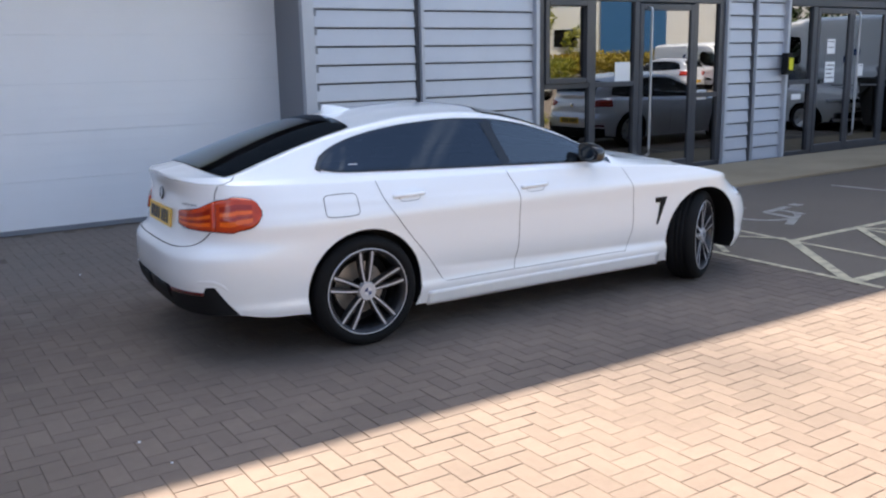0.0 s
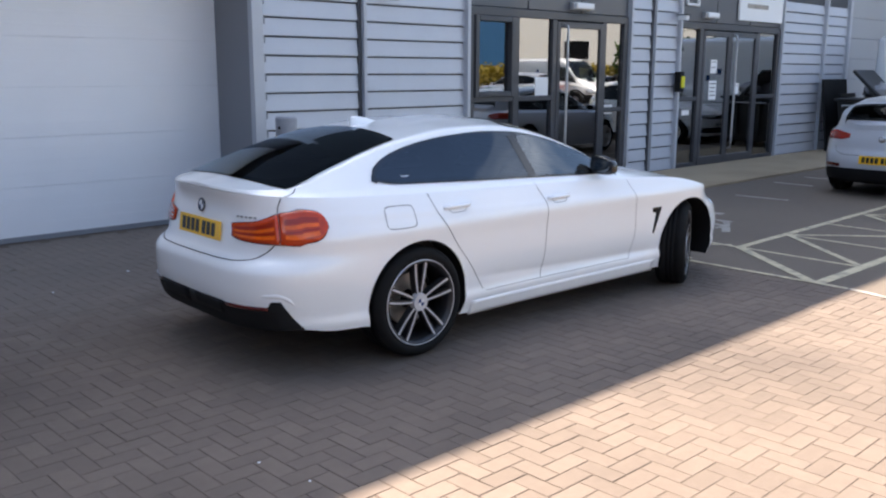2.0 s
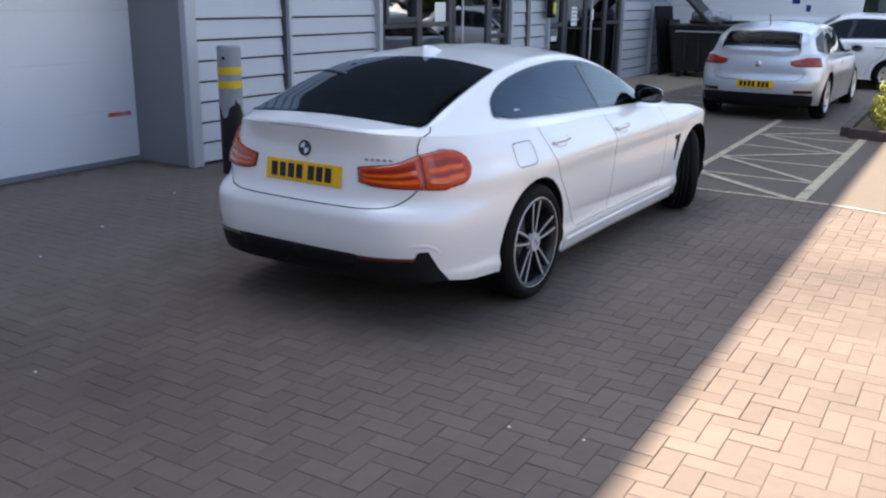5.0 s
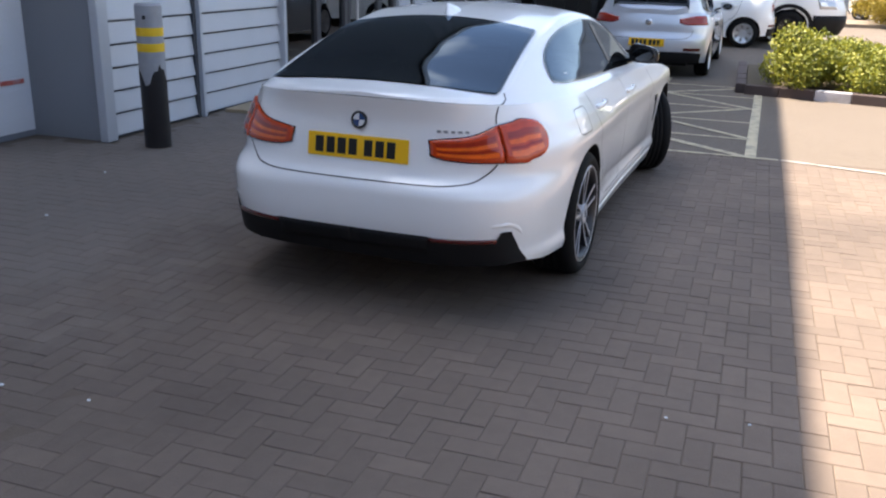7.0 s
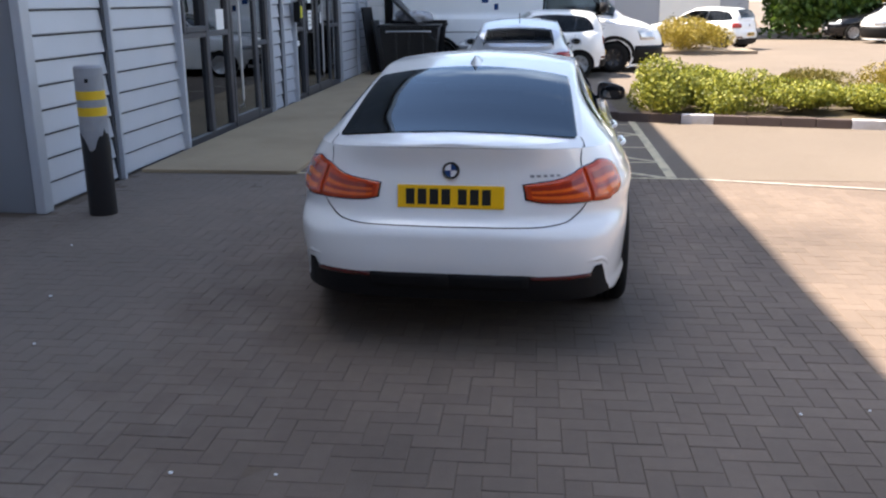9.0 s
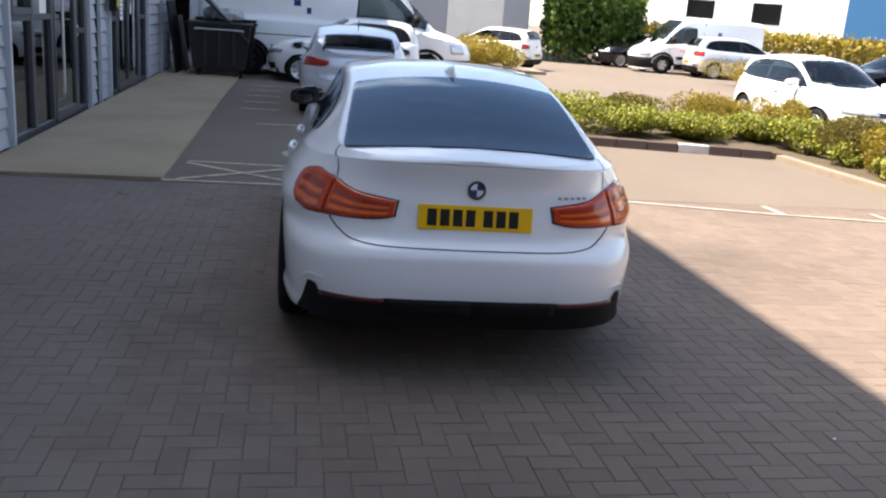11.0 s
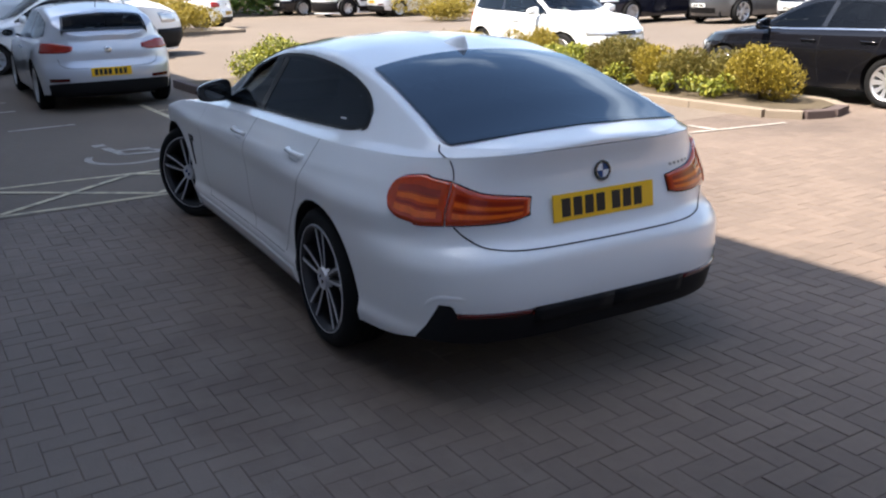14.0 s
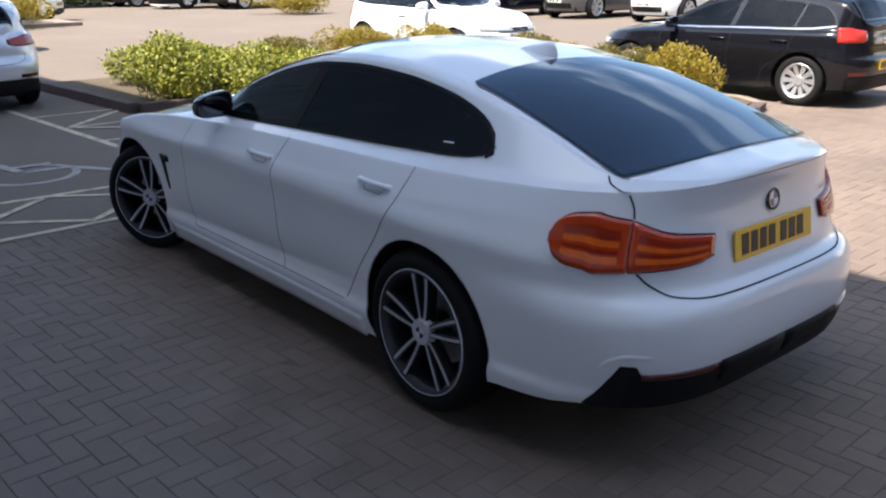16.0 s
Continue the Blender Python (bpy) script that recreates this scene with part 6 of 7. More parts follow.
hatchback("small_white_car", pose(18.5, 3.62, 0, 0, 0, 90), 3.40, 1.64, 1.48, "white_paint", "small white hatchback parked across, half in the shade", spokes=7, fine=0.5, wheel_r=0.29, lamp_wrap=-0.655, lamp_box=(0.60, 0.72, 0.70, 0.95))
hatchback("white_mini_hatchback", pose(29.3, -2.05, 0, 0, 0, 52), 3.85, 1.72, 1.41, "white_paint", "small white hatchback with a white roof, turned away", spokes=5, rim="alloy_dark", three_door=True, lamp_box=(0.55, 0.72, 0.76, 0.94), fine=0.4)
hatchback("black_estate_car", pose(21.0, -15.2, 0, 0, 0, 92), 4.6, 1.85, 1.62, "navy_paint", "dark estate car parked nose out with a chrome grille", spokes=10, fine=0.4, wheel_r=0.34)
hatchback("grey_offroad_car", pose(18.4, -17.3, 0, 0, 0, 90), 4.6, 1.84, 1.78, "grey_paint", "grey off-road car parked nose out with a broad chrome grille", spokes=6, fine=0.4, wheel_r=0.36, chrome=True)
hatchback("black_saloon_car", pose(24.2, -14.6, 0, 0, 0, 92), 4.7, 1.85, 1.50, "black_paint", "black car parked nose out in the sun", spokes=7, fine=0.4, wheel_r=0.33)
hatchback("white_offroad_car", pose(15.4, -17.6, 0, 0, 0, 90), 4.6, 1.85, 1.68, "white_paint", "white off-road car parked nose out", spokes=6, fine=0.4, wheel_r=0.35)
hatchback("silver_people_carrier", pose(31.6, -10.2, 0, 0, 0, 268), 4.5, 1.80, 1.62, "silver_paint", "silver people carrier parked side on in the sun", spokes=8, fine=0.4)
hatchback("dark_hatchback", pose(36.4, -10.6, 0, 0, 0, 92), 4.1, 1.75, 1.48, "black_paint", "dark hatchback beside the far van", spokes=7, fine=0.35)
hatchback("blue_hatchback", pose(34.5, 2.2, 0, 0, 0, 90), 4.1, 1.75, 1.46, "navy_paint", "dark blue hatchback parked by the far wall", spokes=7, fine=0.35)


def van(name, at, length, width, height, label, fine=0.5):
    """A white panel van with a short sloping bonnet."""
    r = length / 5.5
    k = height / 2.5
    X = lambda d: [(x * r, z * k) for x, z in d]
    S = Shape(
        xr=[(0.2, -0.96 * r), (0.4, -1.0 * r), (0.9 * k, -1.0 * r), (1.3 * k, -0.99 * r)],
        xf=[(0.2, 4.36 * r), (0.45, 4.46 * r), (0.7, 4.45 * r), (1.0 * k, 4.33 * r), (1.2 * k, 4.2 * r)],
        half=[(-1.0 * r, width / 2), (3.0 * r, width / 2), (4.5 * r, width / 2 * 0.95)],
        prof=[(0.2, 0.96), (0.5, 0.99), (0.9, 1.0), (1.3 * k, 0.985)],
        sill=X([(-1, 0.18), (4.5, 0.15)]),
        shoulder=X([(-1, 1.25), (2.8, 1.20), (3.4, 1.12), (4.0, 1.02), (4.45, 0.86)]),
        crown=X([(-1.0, 2.42), (-0.9, 2.47), (0, 2.5), (2.2, 2.5), (2.6, 2.43), (2.85, 2.22), (3.15, 1.86), (3.5, 1.44), (3.62, 1.30), (4.0, 1.16), (4.3, 1.0), (4.45, 0.88)]),
        rail=X([(-1.0, 2.32), (-0.9, 2.36), (0, 2.38), (2.2, 2.37), (2.6, 2.28), (2.85, 2.08), (3.15, 1.76), (3.5, 1.38), (3.62, 1.26), (4.0, 1.12), (4.45, 0.87)]),
        belt=X([(-1, 1.35), (2.8, 1.30), (3.4, 1.20), (4.0, 1.06), (4.45, 0.865)]),
        wbelt=[(-1, width / 2 * 0.975), (3.0, width / 2 * 0.97), (4.0, width / 2 * 0.86), (4.5, width / 2 * 0.7)],
        wrail=[(-1, width / 2 * 0.88), (2.5, width / 2 * 0.86), (3.2, width / 2 * 0.84), (3.7, width / 2 * 0.8), (4.5, width / 2 * 0.6)],
        xa=-0.4, xb=2.9 * r, nr=7.0, nf=3.0, fine=fine)
    root = empty(name, at, label, "van", "parked vans")
    wb, hz = 3.45 * r, 0.35
    lo = pchip((2.05 * r, 2.6 * r, 3.2 * r, 3.42 * r), (1.42 * k, 1.36 * k, 1.30 * k, 1.28 * k))
    hi = pchip((2.05 * r, 2.1 * r, 2.5 * r, 2.8 * r, 3.1 * r, 3.42 * r), (1.43 * k, 2.02 * k, 2.04 * k, 1.93 * k, 1.64 * k, 1.29 * k))
    dlo = (lo, hi, 2.05 * r, 3.42 * r)
    front = Pane(2.72 * r, 3.58 * r, -0.08, -0.22, width * 0.38, width * 0.42)
    car_shell(S, root, "white_paint", wb, hz, 0.41, (front,), dlo, density=0.7)
    glazing(S, root, dlo, [], front, None, ("car_glass",), "car_glass")
    part("cab_floor", box_bm(1.6 * r, 3.4 * r, -width * 0.4, width * 0.4, 0.5, 0.56), "cabin", root)
    part("bulkhead_panel", box_bm(1.7 * r, 1.75 * r, -width * 0.44, width * 0.44, 0.5, 2.25 * k), "cabin", root)
    part("dashboard", box_bm(3.0 * r, 3.5 * r, -width * 0.4, width * 0.4, 0.8, 1.22 * k, 0.05), "cabin", root)
    part("underbody", box_bm(-0.8 * r, 4.1 * r, -0.6, 0.6, 0.22, 0.7, 0.03), "trim_black", root)
    for s in (1, -1):
        for cx in (0, wb):
            arch_liner(S, root, cx, hz, 0.41, s)
            wheel(root, pose(cx, s * (width / 2 - 0.14), hz, 0, 0, 0 if s == 1 else 180), 0.35, 0.22, 0.20, 6, "alloy_dark", "alloy_silver" if name == "white_delivery_van" else "alloy_dark", cap=False, n=36)
        x2l = S.length_at
        patch("front_bumper", S.at, np.linspace(x2l(3.85 * r), S.L[-1], 16), lambda u: 0.2, lambda u: 0.62, 5, 0.012, "trim_black", root, s, "black plastic bumper", rim=0.014)
        for cx in (0, wb):
            x_at = lambda u: float(np.interp(u, S.L, S.xs))
            patch("wheel_surround", S.at, np.linspace(x2l(cx - 0.50), x2l(cx + 0.50), 28), lambda u: hz + math.sqrt(max(0, 0.42**2 - (x_at(u) - cx) ** 2)), lambda u: hz + math.sqrt(max(0.0001, 0.505**2 - (x_at(u) - cx) ** 2)), 3, 0.012, "trim_black", root, s, "black plastic wheel surround")
        # black strip painting in the shadow along the lower sill
        patch("sill_moulding", S.at, np.linspace(x2l(0.5), x2l(wb - 0.5), 12), lambda u: 0.2, lambda u: 0.42, 3, 0.010, "trim_black", root, s)
        patch("side_moulding", S.at, np.linspace(x2l(0.5), x2l(2.9 * r), 24), lambda u: 0.60, lambda u: 0.72, 3, 0.015, "trim_black", root, s, rim=0.014)
        for z in (0.95, 1.15):
            ribbon("side_crease", S.at, [(x2l(x), z) for x in np.linspace(-0.6, 2.8 * r, 24)], 0.02, 0.004, "gap" if z < 1 else "white_paint", root, s)
        patch("headlamp", S.at, np.linspace(x2l(3.95 * r), x2l(3.95 * r) + 0.42, 10), lambda u: 0.74 * k, lambda u: 0.95 * k, 4, 0.01, "lamp_clear", root, s, "clear headlamp", rim=0.012)
        ribbon("door_gap", S.at, smooth_line([(x2l(2.05 * r), 1.18 * k), (x2l(2.05 * r), 0.4)], 12), 0.008, 0.0016, "gap", root, s)
        ribbon("door_gap", S.at, smooth_line([(x2l(3.3 * r), 1.1 * k), (x2l(3.1 * r), 0.7), (x2l(2.95 * r), 0.4)], 12), 0.008, 0.0016, "gap", root, s)
        # plain dark strokes standing in for the lettering on the side
        f = lambda x, z: S.side(x, z)
        patch("lettering_bar", f, np.linspace(1.0, 1.16, 5), lambda x: 1.62, lambda x: 1.76, 3, 0.004, "roundel_blue", root, s)
        patch("lettering_bar", f, np.linspace(1.30, 1.40, 5), lambda x: 1.46, lambda x: 1.60, 3, 0.004, "roundel_blue", root, s)
        mirror(S, root, 3.2 * r, 1.42 * k, s, "trim_black", 1.7)
    return root


van("white_panel_van", pose(20.35, 6.86, 0, 0, 0, 269), 6.6, 2.06, 2.55, "large white panel van parked across, its side in the shade")
van("white_delivery_van", pose(33.6, -12.2, 0, 0, 0, 92), 5.5, 2.0, 2.3, "white delivery van parked nose out in the sun")

# ---- plants ----
def bush(name, at, size, leaf, count, label, seed, leaf_size=0.05, upright=0.3, group="shrubs in the planting bed", lumps=7):
    """A shrub: short stems and a lumpy crown of many small folded leaves."""
    rng = np.random.default_rng(seed)
    root = empty(name, pose(*at, 0, 0, float(rng.uniform(0, 360))), label, "shrub", group)
    sx, sy, sz = size
    centres = []
    for i in range(lumps):
        a = rng.uniform(0, math.tau)
        r = math.sqrt(rng.uniform(0, 1)) * 0.74
        centres.append((math.cos(a) * r * sx / 2, math.sin(a) * r * sy / 2, sz * rng.uniform(0.26, 0.70), rng.uniform(0.20, 0.36)))
    vs, fs = [], []
    for i in range(count):
        cx, cy, cz, rr = centres[rng.integers(lumps)]
        d = rng.normal(size=3)
        d /= np.linalg.norm(d)
        q = rng.uniform(0.55, 1.0) ** 0.5 * (1 + 0.14 * max(0, rng.normal()))
        p = np.array((cx + d[0] * rr * sx * 0.75 * q, cy + d[1] * rr * sy * 0.75 * q, max(0.03, cz + d[2] * rr * sz * 0.95 * q)))
        n = d + rng.normal(size=3) * 0.5 + np.array((0, 0, 0.3))
        n /= np.linalg.norm(n)
        t = np.cross(n, rng.normal(size=3))
        t = t * (1 - upright) + upright * np.array((0, 0, 1.0)) + d * 0.4
        t /= np.linalg.norm(t)
        s = np.cross(n, t)
        s /= np.linalg.norm(s) + 1e-9
        l, w = leaf_size * rng.uniform(0.6, 1.4), leaf_size * rng.uniform(0.25, 0.5)
        k = len(vs)
        vs += [p - t * l * 0.5, p + s * w + n * w * 0.25, p + t * l * 0.6, p - s * w + n * w * 0.25]
        fs += [(k, k + 1, k + 2), (k, k + 2, k + 3)]
    mesh_ob("crown", vs, fs, leaf, root)
    for i in range(6):
        a = rng.uniform(0, math.tau)
        e = (math.cos(a) * sx * 0.25, math.sin(a) * sy * 0.25, sz * 0.5)
        part("stem", tube_bm([(0, 0, -0.02), (e[0] * 0.5, e[1] * 0.5, sz * 0.28), e], 0.012, 5), "bark", root)
    return root


G, Y, O = "leaf_green", "leaf_gold", "leaf_olive"
LG, LY, LO = "leafy light green shrub in the planting bed", "golden feathery shrub in the planting bed", "brownish green feathery shrub in the planting bed"
shrubs = [
    (10.95, 2.75, 1.2, 1.35, 0.84, G), (11.05, 1.75, 1.3, 1.6, 0.62, G), (11.0, 0.75, 1.2, 1.6, 0.48, G), (11.0, -0.35, 1.2, 1.5, 0.46, G),
    (12.2, 2.2, 1.3, 1.6, 0.70, G), (12.3, 0.2, 1.3, 1.8, 0.60, O), (12.2, -1.2, 1.3, 1.5, 0.66, Y), (11.0, -1.3, 1.1, 1.1, 0.46, G), (11.4, -2.0, 1.2, 0.9, 0.70, Y),
    (10.1, -1.75, 1.1, 0.85, 0.48, G), (9.1, -1.85, 1.1, 0.9, 0.70, O), (8.2, -1.85, 1.0, 0.85, 0.60, Y), (7.35, -1.85, 1.1, 0.9, 0.62, O), (6.45, -1.80, 1.0, 0.85, 0.70, Y),
]
for i, (x, y, a, b, h, l) in enumerate(shrubs):
    bush("shrub", (x, y, 0.08), (a, b, h), l, 13000 if x < 10.5 else 10000, {G: LG, Y: LY, O: LO}[l], 20 + i, 0.042 if l == G else 0.030, 0.2 if l == G else 0.6, lumps=14)
for i, (x, y) in enumerate(((8.7, -1.5), (7.75, -1.5), (6.95, -1.5), (9.6, -1.45))):
    bush("low_shrub", (x, y, 0.08), (0.8, 0.45, 0.32), G, 700, "low light green ground cover beside the kerb", 60 + i, 0.05, 0.1, lumps=5)
bush("golden_shrub", (27.3, -0.4, 0.05), (2.4, 3.2, 1.15), Y, 12000, "large rounded golden shrub on the far island", 80, 0.06, 0.4, lumps=16)
bush("golden_shrub", (27.0, -9.5, 0.05), (2.2, 2.6, 0.9), Y, 6000, "rounded golden shrub on the far island", 81, 0.06, 0.4, lumps=12)
tagged(part("far_island", prism([(26.3, 1.6), (28.6, 1.6), (28.8, -2.3), (26.5, -2.3)], 0, 0.10), "kerb"), "kerbed planting island across the car park", "kerb", kind="structure")


def tree(at, height, spread, seed, leaf="leaf_green", count=5000):
    rng = np.random.default_rng(seed)
    root = empty("tree", pose(*at), "broad green tree beyond the car park", "tree", "trees behind the car park")
    bm = bmesh.new()
    n = 10
    rings = []
    for z, r in ((0, 0.24), (0.4, 0.19), (height * 0.35, 0.15), (height * 0.6, 0.10), (height * 0.85, 0.03)):
        rings.append([bm.verts.new((r * math.cos(k * math.tau / n) + 0.05 * math.sin(z), r * math.sin(k * math.tau / n), z)) for k in range(n)])
    for a, b in zip(rings, rings[1:]):
        for k in range(n):
            bm.faces.new((a[k], a[(k + 1) % n], b[(k + 1) % n], b[k]))
    tips = []
    for i in range(11):
        a, z = rng.uniform(0, math.tau), height * rng.uniform(0.25, 0.7)
        e = (math.cos(a) * spread * rng.uniform(0.4, 0.9), math.sin(a) * spread * rng.uniform(0.4, 0.9), z + height * rng.uniform(0.05, 0.3))
        tube_bm([(0, 0, z), (e[0] * 0.5, e[1] * 0.5, (z + e[2]) / 2 + 0.1), e], 0.05, 6, bm)
        tips.append(e)
    part("trunk", bm, "bark", root)
    vs, fs = [], []
    for i in range(count):
        c = tips[rng.integers(len(tips))]
        d = rng.normal(size=3)
        d = d / np.linalg.norm(d) * rng.uniform(0.3, 1.0) ** 0.5
        p = np.array(c) + d * np.array((spread * 0.45, spread * 0.45, height * 0.16))
        t, s = rng.normal(size=3), rng.normal(size=3)
        t /= np.linalg.norm(t)
        s = np.cross(t, s)
        s /= np.linalg.norm(s)
        l = 0.16 * rng.uniform(0.6, 1.3)
        k = len(vs)
        vs += [p - t * l, p + s * l * 0.5, p + t * l, p - s * l * 0.5]
        fs.append((k, k + 1, k + 2, k + 3))
    mesh_ob("crown", vs, fs, leaf, root)
    return root


for i, (x, y, h, s, l) in enumerate(((44, -9, 8, 3.4, "leaf_dark"), (27, -31, 7, 2.6, "leaf_green"), (13, -31, 8, 3.2, "leaf_olive"), (43, -33, 7, 2.8, "leaf_green"))):
    tree((x, y, 0), h, s, 200 + i, l)
# clipped hedges behind the far rows, made of leaves
def hedge(x0, x1, y0, y1, h, leaf, count, seed, label):
    rng = np.random.default_rng(seed)
    vs, fs = [], []
    for i in range(count):
        p = np.array((rng.uniform(x0, x1), rng.uniform(y0, y1), h * math.sqrt(rng.uniform(0.0, 1.0)) + 0.12 * rng.normal()))
        p[2] = max(0.02, p[2])
        t, s = rng.normal(size=3), rng.normal(size=3)
        t /= np.linalg.norm(t)
        s = np.cross(t, s)
        s /= np.linalg.norm(s)
        l = 0.13 * rng.uniform(0.6, 1.3)
        k = len(vs)
        vs += [p - t * l, p + s * l * 0.55, p + t * l, p - s * l * 0.55]
        fs.append((k, k + 1, k + 2, k + 3))
    return tagged(mesh_ob("hedge", vs, fs, leaf), label, "hedge", kind="stuff")


hedge(40, 42.5, -30, -6.5, 1.9, "leaf_gold", 14000, 301, "tall green hedge behind the far cars")
hedge(10, 40, -29, -26.5, 1.6, "leaf_green", 14000, 302, "green hedge behind the back row of cars")
hedge(-14, 10, -24, -22.6, 1.3, "leaf_gold", 9000, 303, "yellow-green hedge across the car park")
hedge(36.5, 38.5, -9.5, -5.2, 3.0, "leaf_mid", 12000, 304, "green clipped hedge by the far wall")

# ---- buildings round the car park ----
def block(name, x0, x1, y0, y1, h, material, label, windows):
    root = tagged(empty(name, pose(0, 0, 0)), label, "building", kind="structure")
    part("wall", box_bm(x0, x1, y0, y1, 0, h), material, root)
    part("roof", box_bm(x0 - 0.2, x1 + 0.2, y0 - 0.2, y1 + 0.2, h, h + 0.25), "flashing", root)
    for face, u, z, w, hh in windows:
        if face == "y1":
            bx = (u - w / 2, u + w / 2, y1, y1 + 0.03, z, z + hh)
            fx = (u - w / 2 - 0.07, u + w / 2 + 0.07, y1, y1 + 0.02, z - 0.07, z + hh + 0.07)
        else:
            bx = (x0 - 0.03, x0, u - w / 2, u + w / 2, z, z + hh)
            fx = (x0 - 0.02, x0, u - w / 2 - 0.07, u + w / 2 + 0.07, z - 0.07, z + hh + 0.07)
        wn_ = part("window", box_bm(*fx), "paper", root)
        part("pane", box_bm(*bx), "gloss_black", wn_)
    return root


block("east_office_building", 47, 60, -46, -8, 7.5, "render_white", "cream office building beyond the hedge", [("x0", u, z, 1.7, 1.25) for z in (2.5, 5.4) for u in (-12, -17.5, -21.5, -33, -37, -41)])
block("office_building", -12, 30, -46, -34, 7.0, "render_white", "cream two-storey office building across the car park", [("y1", u, z, 1.6, 1.2) for z in (1.2, 4.2) for u in range(-10, 26, 4)])
block("blue_unit", -30, -15, -44, -34, 6.5, "sky_blue_panel", "blue-clad unit across the car park", [("y1", u, 1.2, 1.6, 1.2) for u in (-27, -22, -18)])
eb = bpy.data.objects["east_office_building"]
part("blue_panel", box_bm(46.93, 47.0, -30.5, -26.0, 1.0, 7.3, 0.01), "sky_blue_panel", eb, "tall blue wall panel")
eb.matrix_world = pose(47, -27, 0, 0, 0, -36) @ pose(-47, 27, 0)
fb = block("far_unit", 37.5, 52, -4.4, 26, 6.5, "far_grey", "grey-clad unit at the far end of the car park", [])
part("white_panel", box_bm(37.44, 37.5, -3.2, -0.7, 0, 4.4, 0.01), "render_white", fb, "white shutter panel")
for y in (1.2, 4.8, 8.4):
    part("shutter", box_bm(37.45, 37.5, y, y + 2.8, 0, 3.6, 0.01), "cladding", fb)

# ---- bins and cage by the end of the front ----
def waste_bin(at, label, lid_open=0):
    """A four-wheeled waste container with a domed lid."""
    b = empty("waste_bin", at, label, "bin", "waste bins")
    bm = bmesh.new()
    lo = [bm.verts.new(p) for p in ((-0.40, -0.55, 0.16), (0.40, -0.55, 0.16), (0.40, 0.55, 0.16), (-0.40, 0.55, 0.16))]
    hi = [bm.verts.new(p) for p in ((-0.52, -0.66, 1.12), (0.52, -0.66, 1.12), (0.52, 0.66, 1.12), (-0.52, 0.66, 1.12))]
    for i in range(4):
        bm.faces.new((lo[i], lo[(i + 1) % 4], hi[(i + 1) % 4], hi[i]))
    bm.faces.new(lo[::-1])
    bm.faces.new(hi)
    bmesh.ops.bevel(bm, geom=bm.edges[:], offset=0.03, segments=2, affect="EDGES")
    part("tub", bm, "bin_black", b)
    part("rim", box_bm(-0.56, 0.56, -0.70, 0.70, 1.10, 1.16, 0.015), "bin_black", b)
    for y in (-0.3, 0.0, 0.3):
        part("rib", box_bm(-0.535, -0.49, y - 0.03, y + 0.03, 0.3, 1.1, 0.01), "bin_black", b)
    lid = part("lid", box_bm(-0.54, 0.54, -0.68, 0.68, 0, 0.07, 0.03), "bin_black", b)
    lid.matrix_local = pose(0, 0, 1.165) if not lid_open else pose(0, -0.10, 1.22, lid_open, 0, 0)
    for x in (-0.34, 0.34):
        for y in (-0.45, 0.45):
            c = cyl_bm(0.08, -0.025, 0.025, n=18)
            bmesh.ops.transform(c, matrix=pose(x, y, 0.08, 90, 0, 0), verts=c.verts)
            w = part("castor", c, "rubber", b)
    part("handle", tube_bm([(-0.58, -0.5, 1.0), (-0.62, -0.5, 1.02), (-0.62, 0.5, 1.02), (-0.58, 0.5, 1.0)], 0.018, 8), "galv", b)
    return b


waste_bin(pose(18.4, 7.45, 0, 0, 0, 2), "large black four-wheeled waste bin with its lid propped open", 44)
waste_bin(pose(19.7, 7.35, 0, 0, 0, -4), "black four-wheeled waste bin behind another")
for i, (x, y, z, s) in enumerate(((18.2, 7.3, 1.25, 0.24), (18.62, 7.6, 1.25, 0.26), (18.5, 7.15, 1.25, 0.22))):
    bm = bmesh.new()
    bmesh.ops.create_icosphere(bm, subdivisions=3, radius=s)
    for v in bm.verts:
        v.co = v.co * (1 + 0.35 * noise.noise(v.co * 6 + Vector((i * 7, 0, 0))))
        v.co.z = max(-0.03, v.co.z * 0.7 + 0.05)
    o = part("rubbish_bag", bm, "plastic_wrap", None, "pale crumpled plastic wrapping on the bin lid", smooth=False)
    tagged(o, category="rubbish", group="rubbish on the bin")
    o.matrix_world = pose(x, y, z)
bd = empty("leaning_board", pose(18.75, 8.35, 0.0), "dark flat boards leaning against the wall", "board")
o = part("board", box_bm(-0.6, 0.6, -0.02, 0.02, 0.02, 1.55, 0.005), "trim_black", bd)
o.matrix_local = pose(0, 0, 0, -7, 0, 0)
o = part("board", box_bm(-0.3, 0.5, -0.02, 0.02, 0.02, 1.25, 0.005), "bin_black", bd)
o.matrix_local = pose(0.3, -0.12, 0, -8, 0, 0)

# ---- cladding planks ----
def plank_mesh(w, h, material="cladding"):
    """A plank, its lower lip standing proud over a dark shadow gap."""
    d = 0.030
    vs = []
    for x in (0, w):
        vs += [(x, 0.0, h - 0.012), (x, -0.006, h - 0.012), (x, -d, 0.022), (x, -d, 0.010), (x, 0.0, 0.004)]
    fs = [(i, i + 1, i + 6, i + 5) for i in range(4)] + [(4, 3, 2, 1, 0), (5, 6, 7, 8, 9)]
    me = bpy.data.meshes.new("plank")
    me.from_pydata(vs, [], fs)
    me.materials.append(M[material])
    me.update()
    return me


PITCH = 0.2035
for x0, x1 in BAYS:
    me = plank_mesh(x1 - x0, PITCH)
    z = 0.018
    while z < 3.05:
        o = new("plank", me)
        o.parent, o.matrix_local = facade, pose(x0, FY + 0.045, z)
        z += PITCH

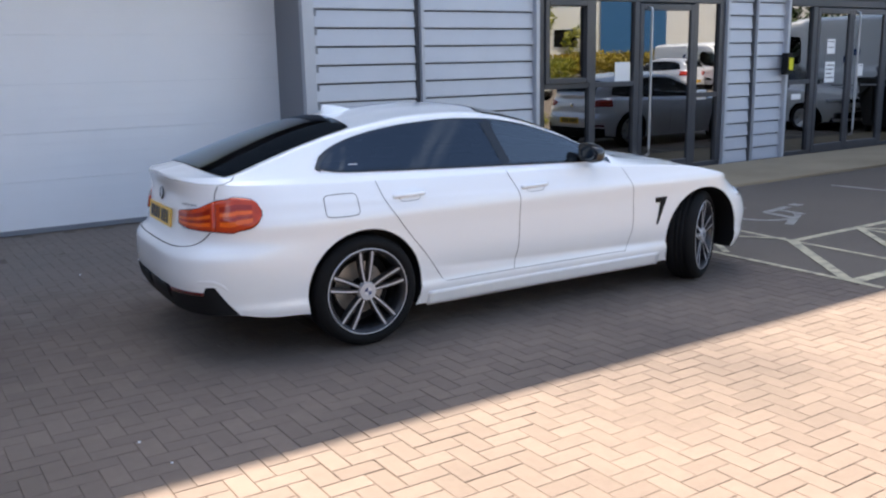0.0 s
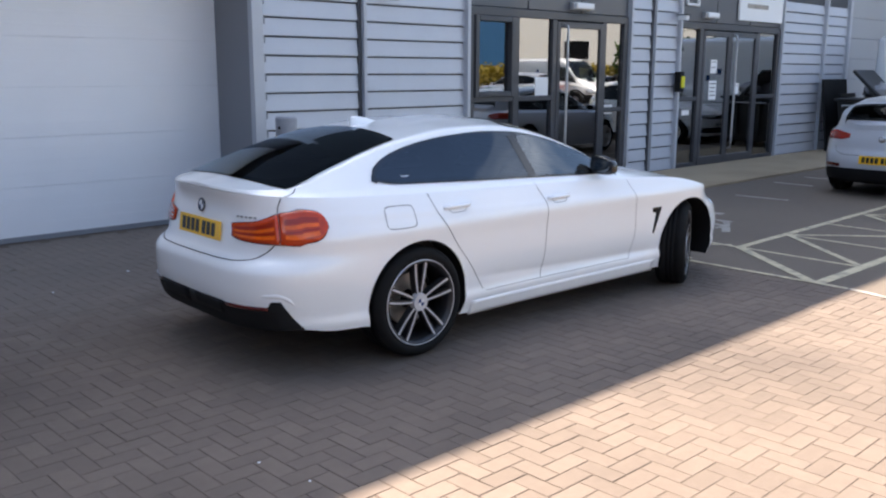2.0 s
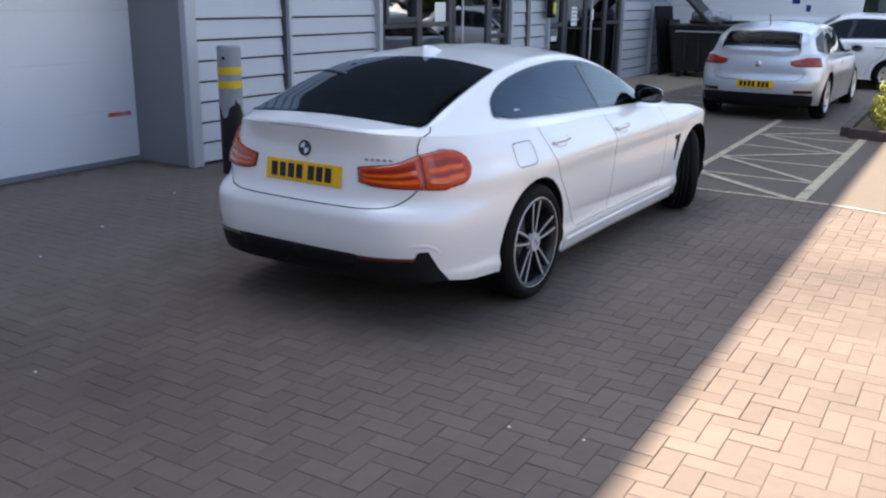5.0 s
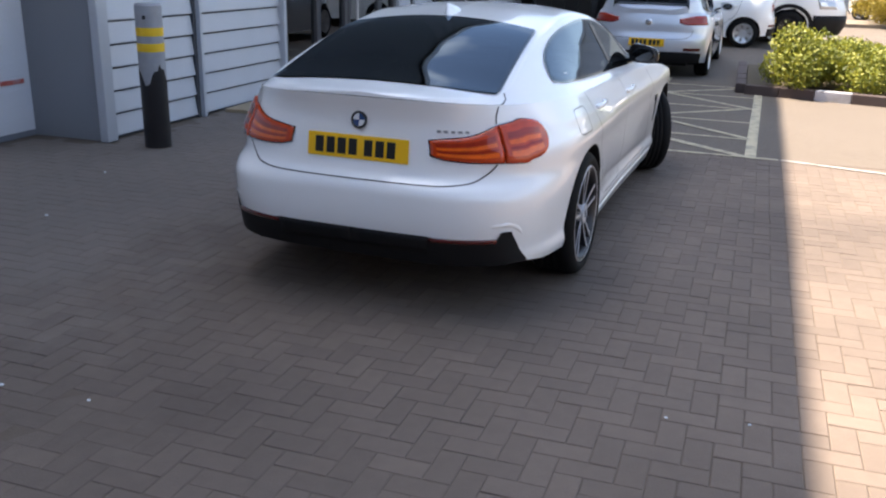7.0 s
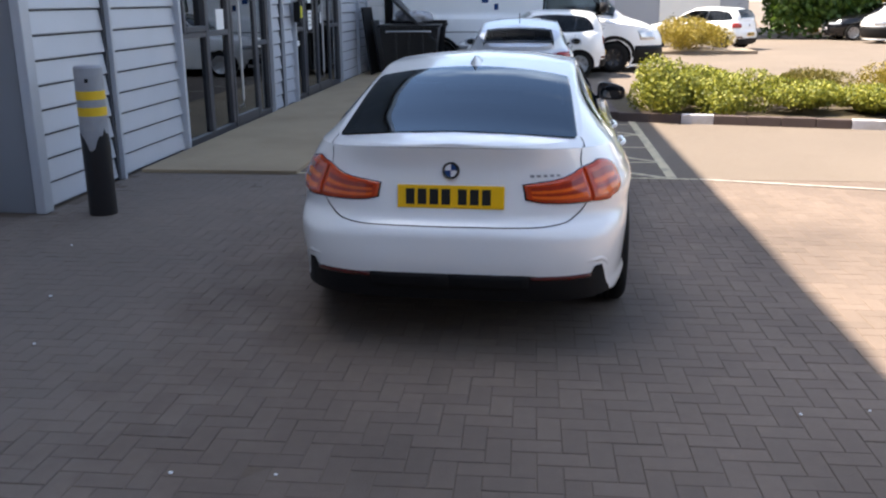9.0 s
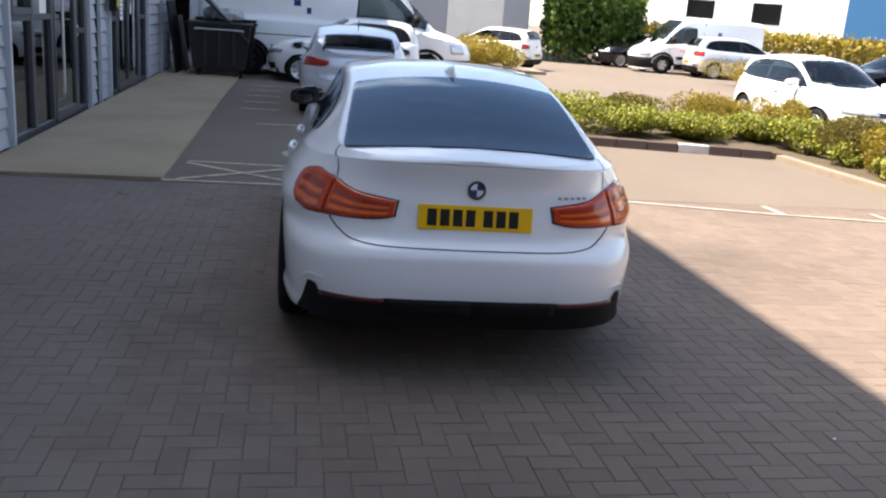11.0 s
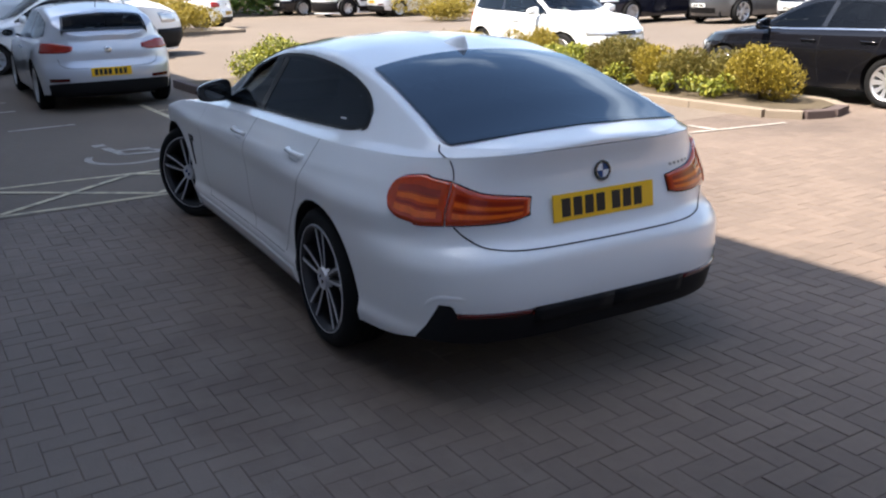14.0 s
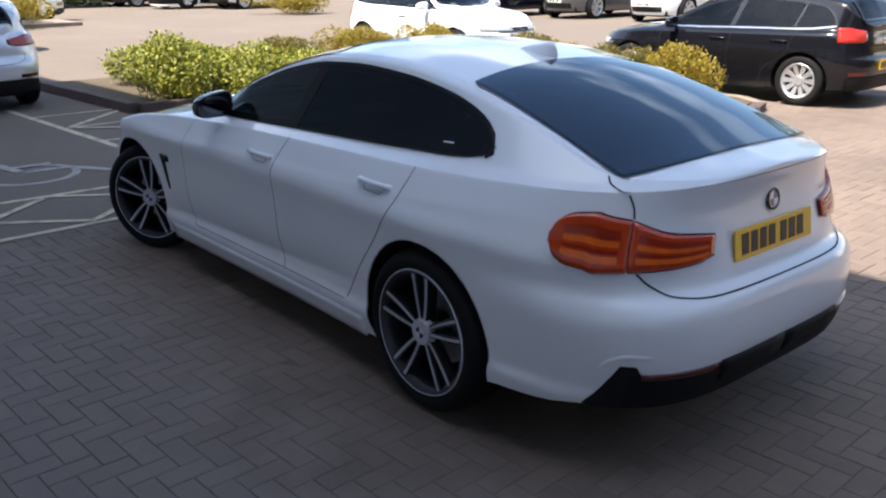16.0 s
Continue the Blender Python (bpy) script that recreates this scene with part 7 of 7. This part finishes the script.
# ---- block paving: herringbone of 200 x 100 mm blocks ----
def block_mesh(name, lx, ly):
    g, c, d = 0.0015, 0.0030, 0.03
    x0, x1, y0, y1 = g, lx - g, g, ly - g
    vs = [(x0, y0, -d), (x1, y0, -d), (x1, y1, -d), (x0, y1, -d), (x0, y0, -c), (x1, y0, -c), (x1, y1, -c), (x0, y1, -c), (x0 + c, y0 + c, 0), (x1 - c, y0 + c, 0), (x1 - c, y1 - c, 0), (x0 + c, y1 - c, 0)]
    fs = []
    for a in (0, 4):
        fs += [(a + i, a + (i + 1) % 4, a + 4 + (i + 1) % 4, a + 4 + i) for i in range(4)]
    fs.append((8, 9, 10, 11))
    return np.array(vs), fs


H, V = block_mesh("h", 0.2, 0.1), block_mesh("v", 0.1, 0.2)
hm = {}
for key, (vs, fs) in (("h", H), ("v", V)):
    me = bpy.data.meshes.new("paving_block")
    me.from_pydata([tuple(v) for v in vs], [], fs)
    me.materials.append(M["brick"])
    me.update()
    hm[key] = me
rng = np.random.default_rng(11)
X0, X1, Y0, Y1 = -10.95, 6.216, -8.4, 9.46
allv, allf, near = [], [], []
for i in range(-6, 190):
    for j in range(-60, 60):
        # the cell repeats along the diagonal: one lying and one standing block
        bx, by = X0 + 0.1 * i + 0.2 * j, Y0 + 0.1 * i - 0.2 * j
        for key, ox, oy, lx, ly in (("h", 0, 0, 0.2, 0.1), ("v", 0.2, -0.1, 0.1, 0.2)):
            x, y = bx + ox, by + oy
            if x < X0 or y < Y0 or x + 0.02 > X1 or y + ly > Y1 or (x > 4.2 and y + ly > 8.70):
                continue
            dz = -0.0018 * rng.random() + 0.004 * (noise.noise(Vector((x * 0.8, y * 0.8, 0))) - 0.3)
            tx, ty = rng.normal() * 0.005, rng.normal() * 0.005
            if -1.05 < x < 0.75 and 2.9 < y < 6.2 and len(near) < 300:
                near.append((key, x, y, dz, tx, ty))
                continue
            vs, fs = H if key == "h" else V
            k = len(allv)
            for v in vs:
                allv.append((min(x + v[0], X1), y + v[1], v[2] + dz + tx * (v[0] - lx / 2) + ty * (v[1] - ly / 2)))
            allf += [tuple(k + q for q in f) for f in fs]
paving = tagged(empty("block_paving", pose(0, 0, 0)), "grey-brown block paving laid in herringbone, partly in sun", "paving", kind="structure")
ob = mesh_ob("paving_blocks", allv, allf, "brick", paving)
tagged(ob, kind="stuff")
for key, x, y, dz, tx, ty in near:
    o = new("paving_block", hm[key])
    o.parent, o.matrix_local = paving, pose(x, y, dz, math.degrees(ty), -math.degrees(tx), 0)
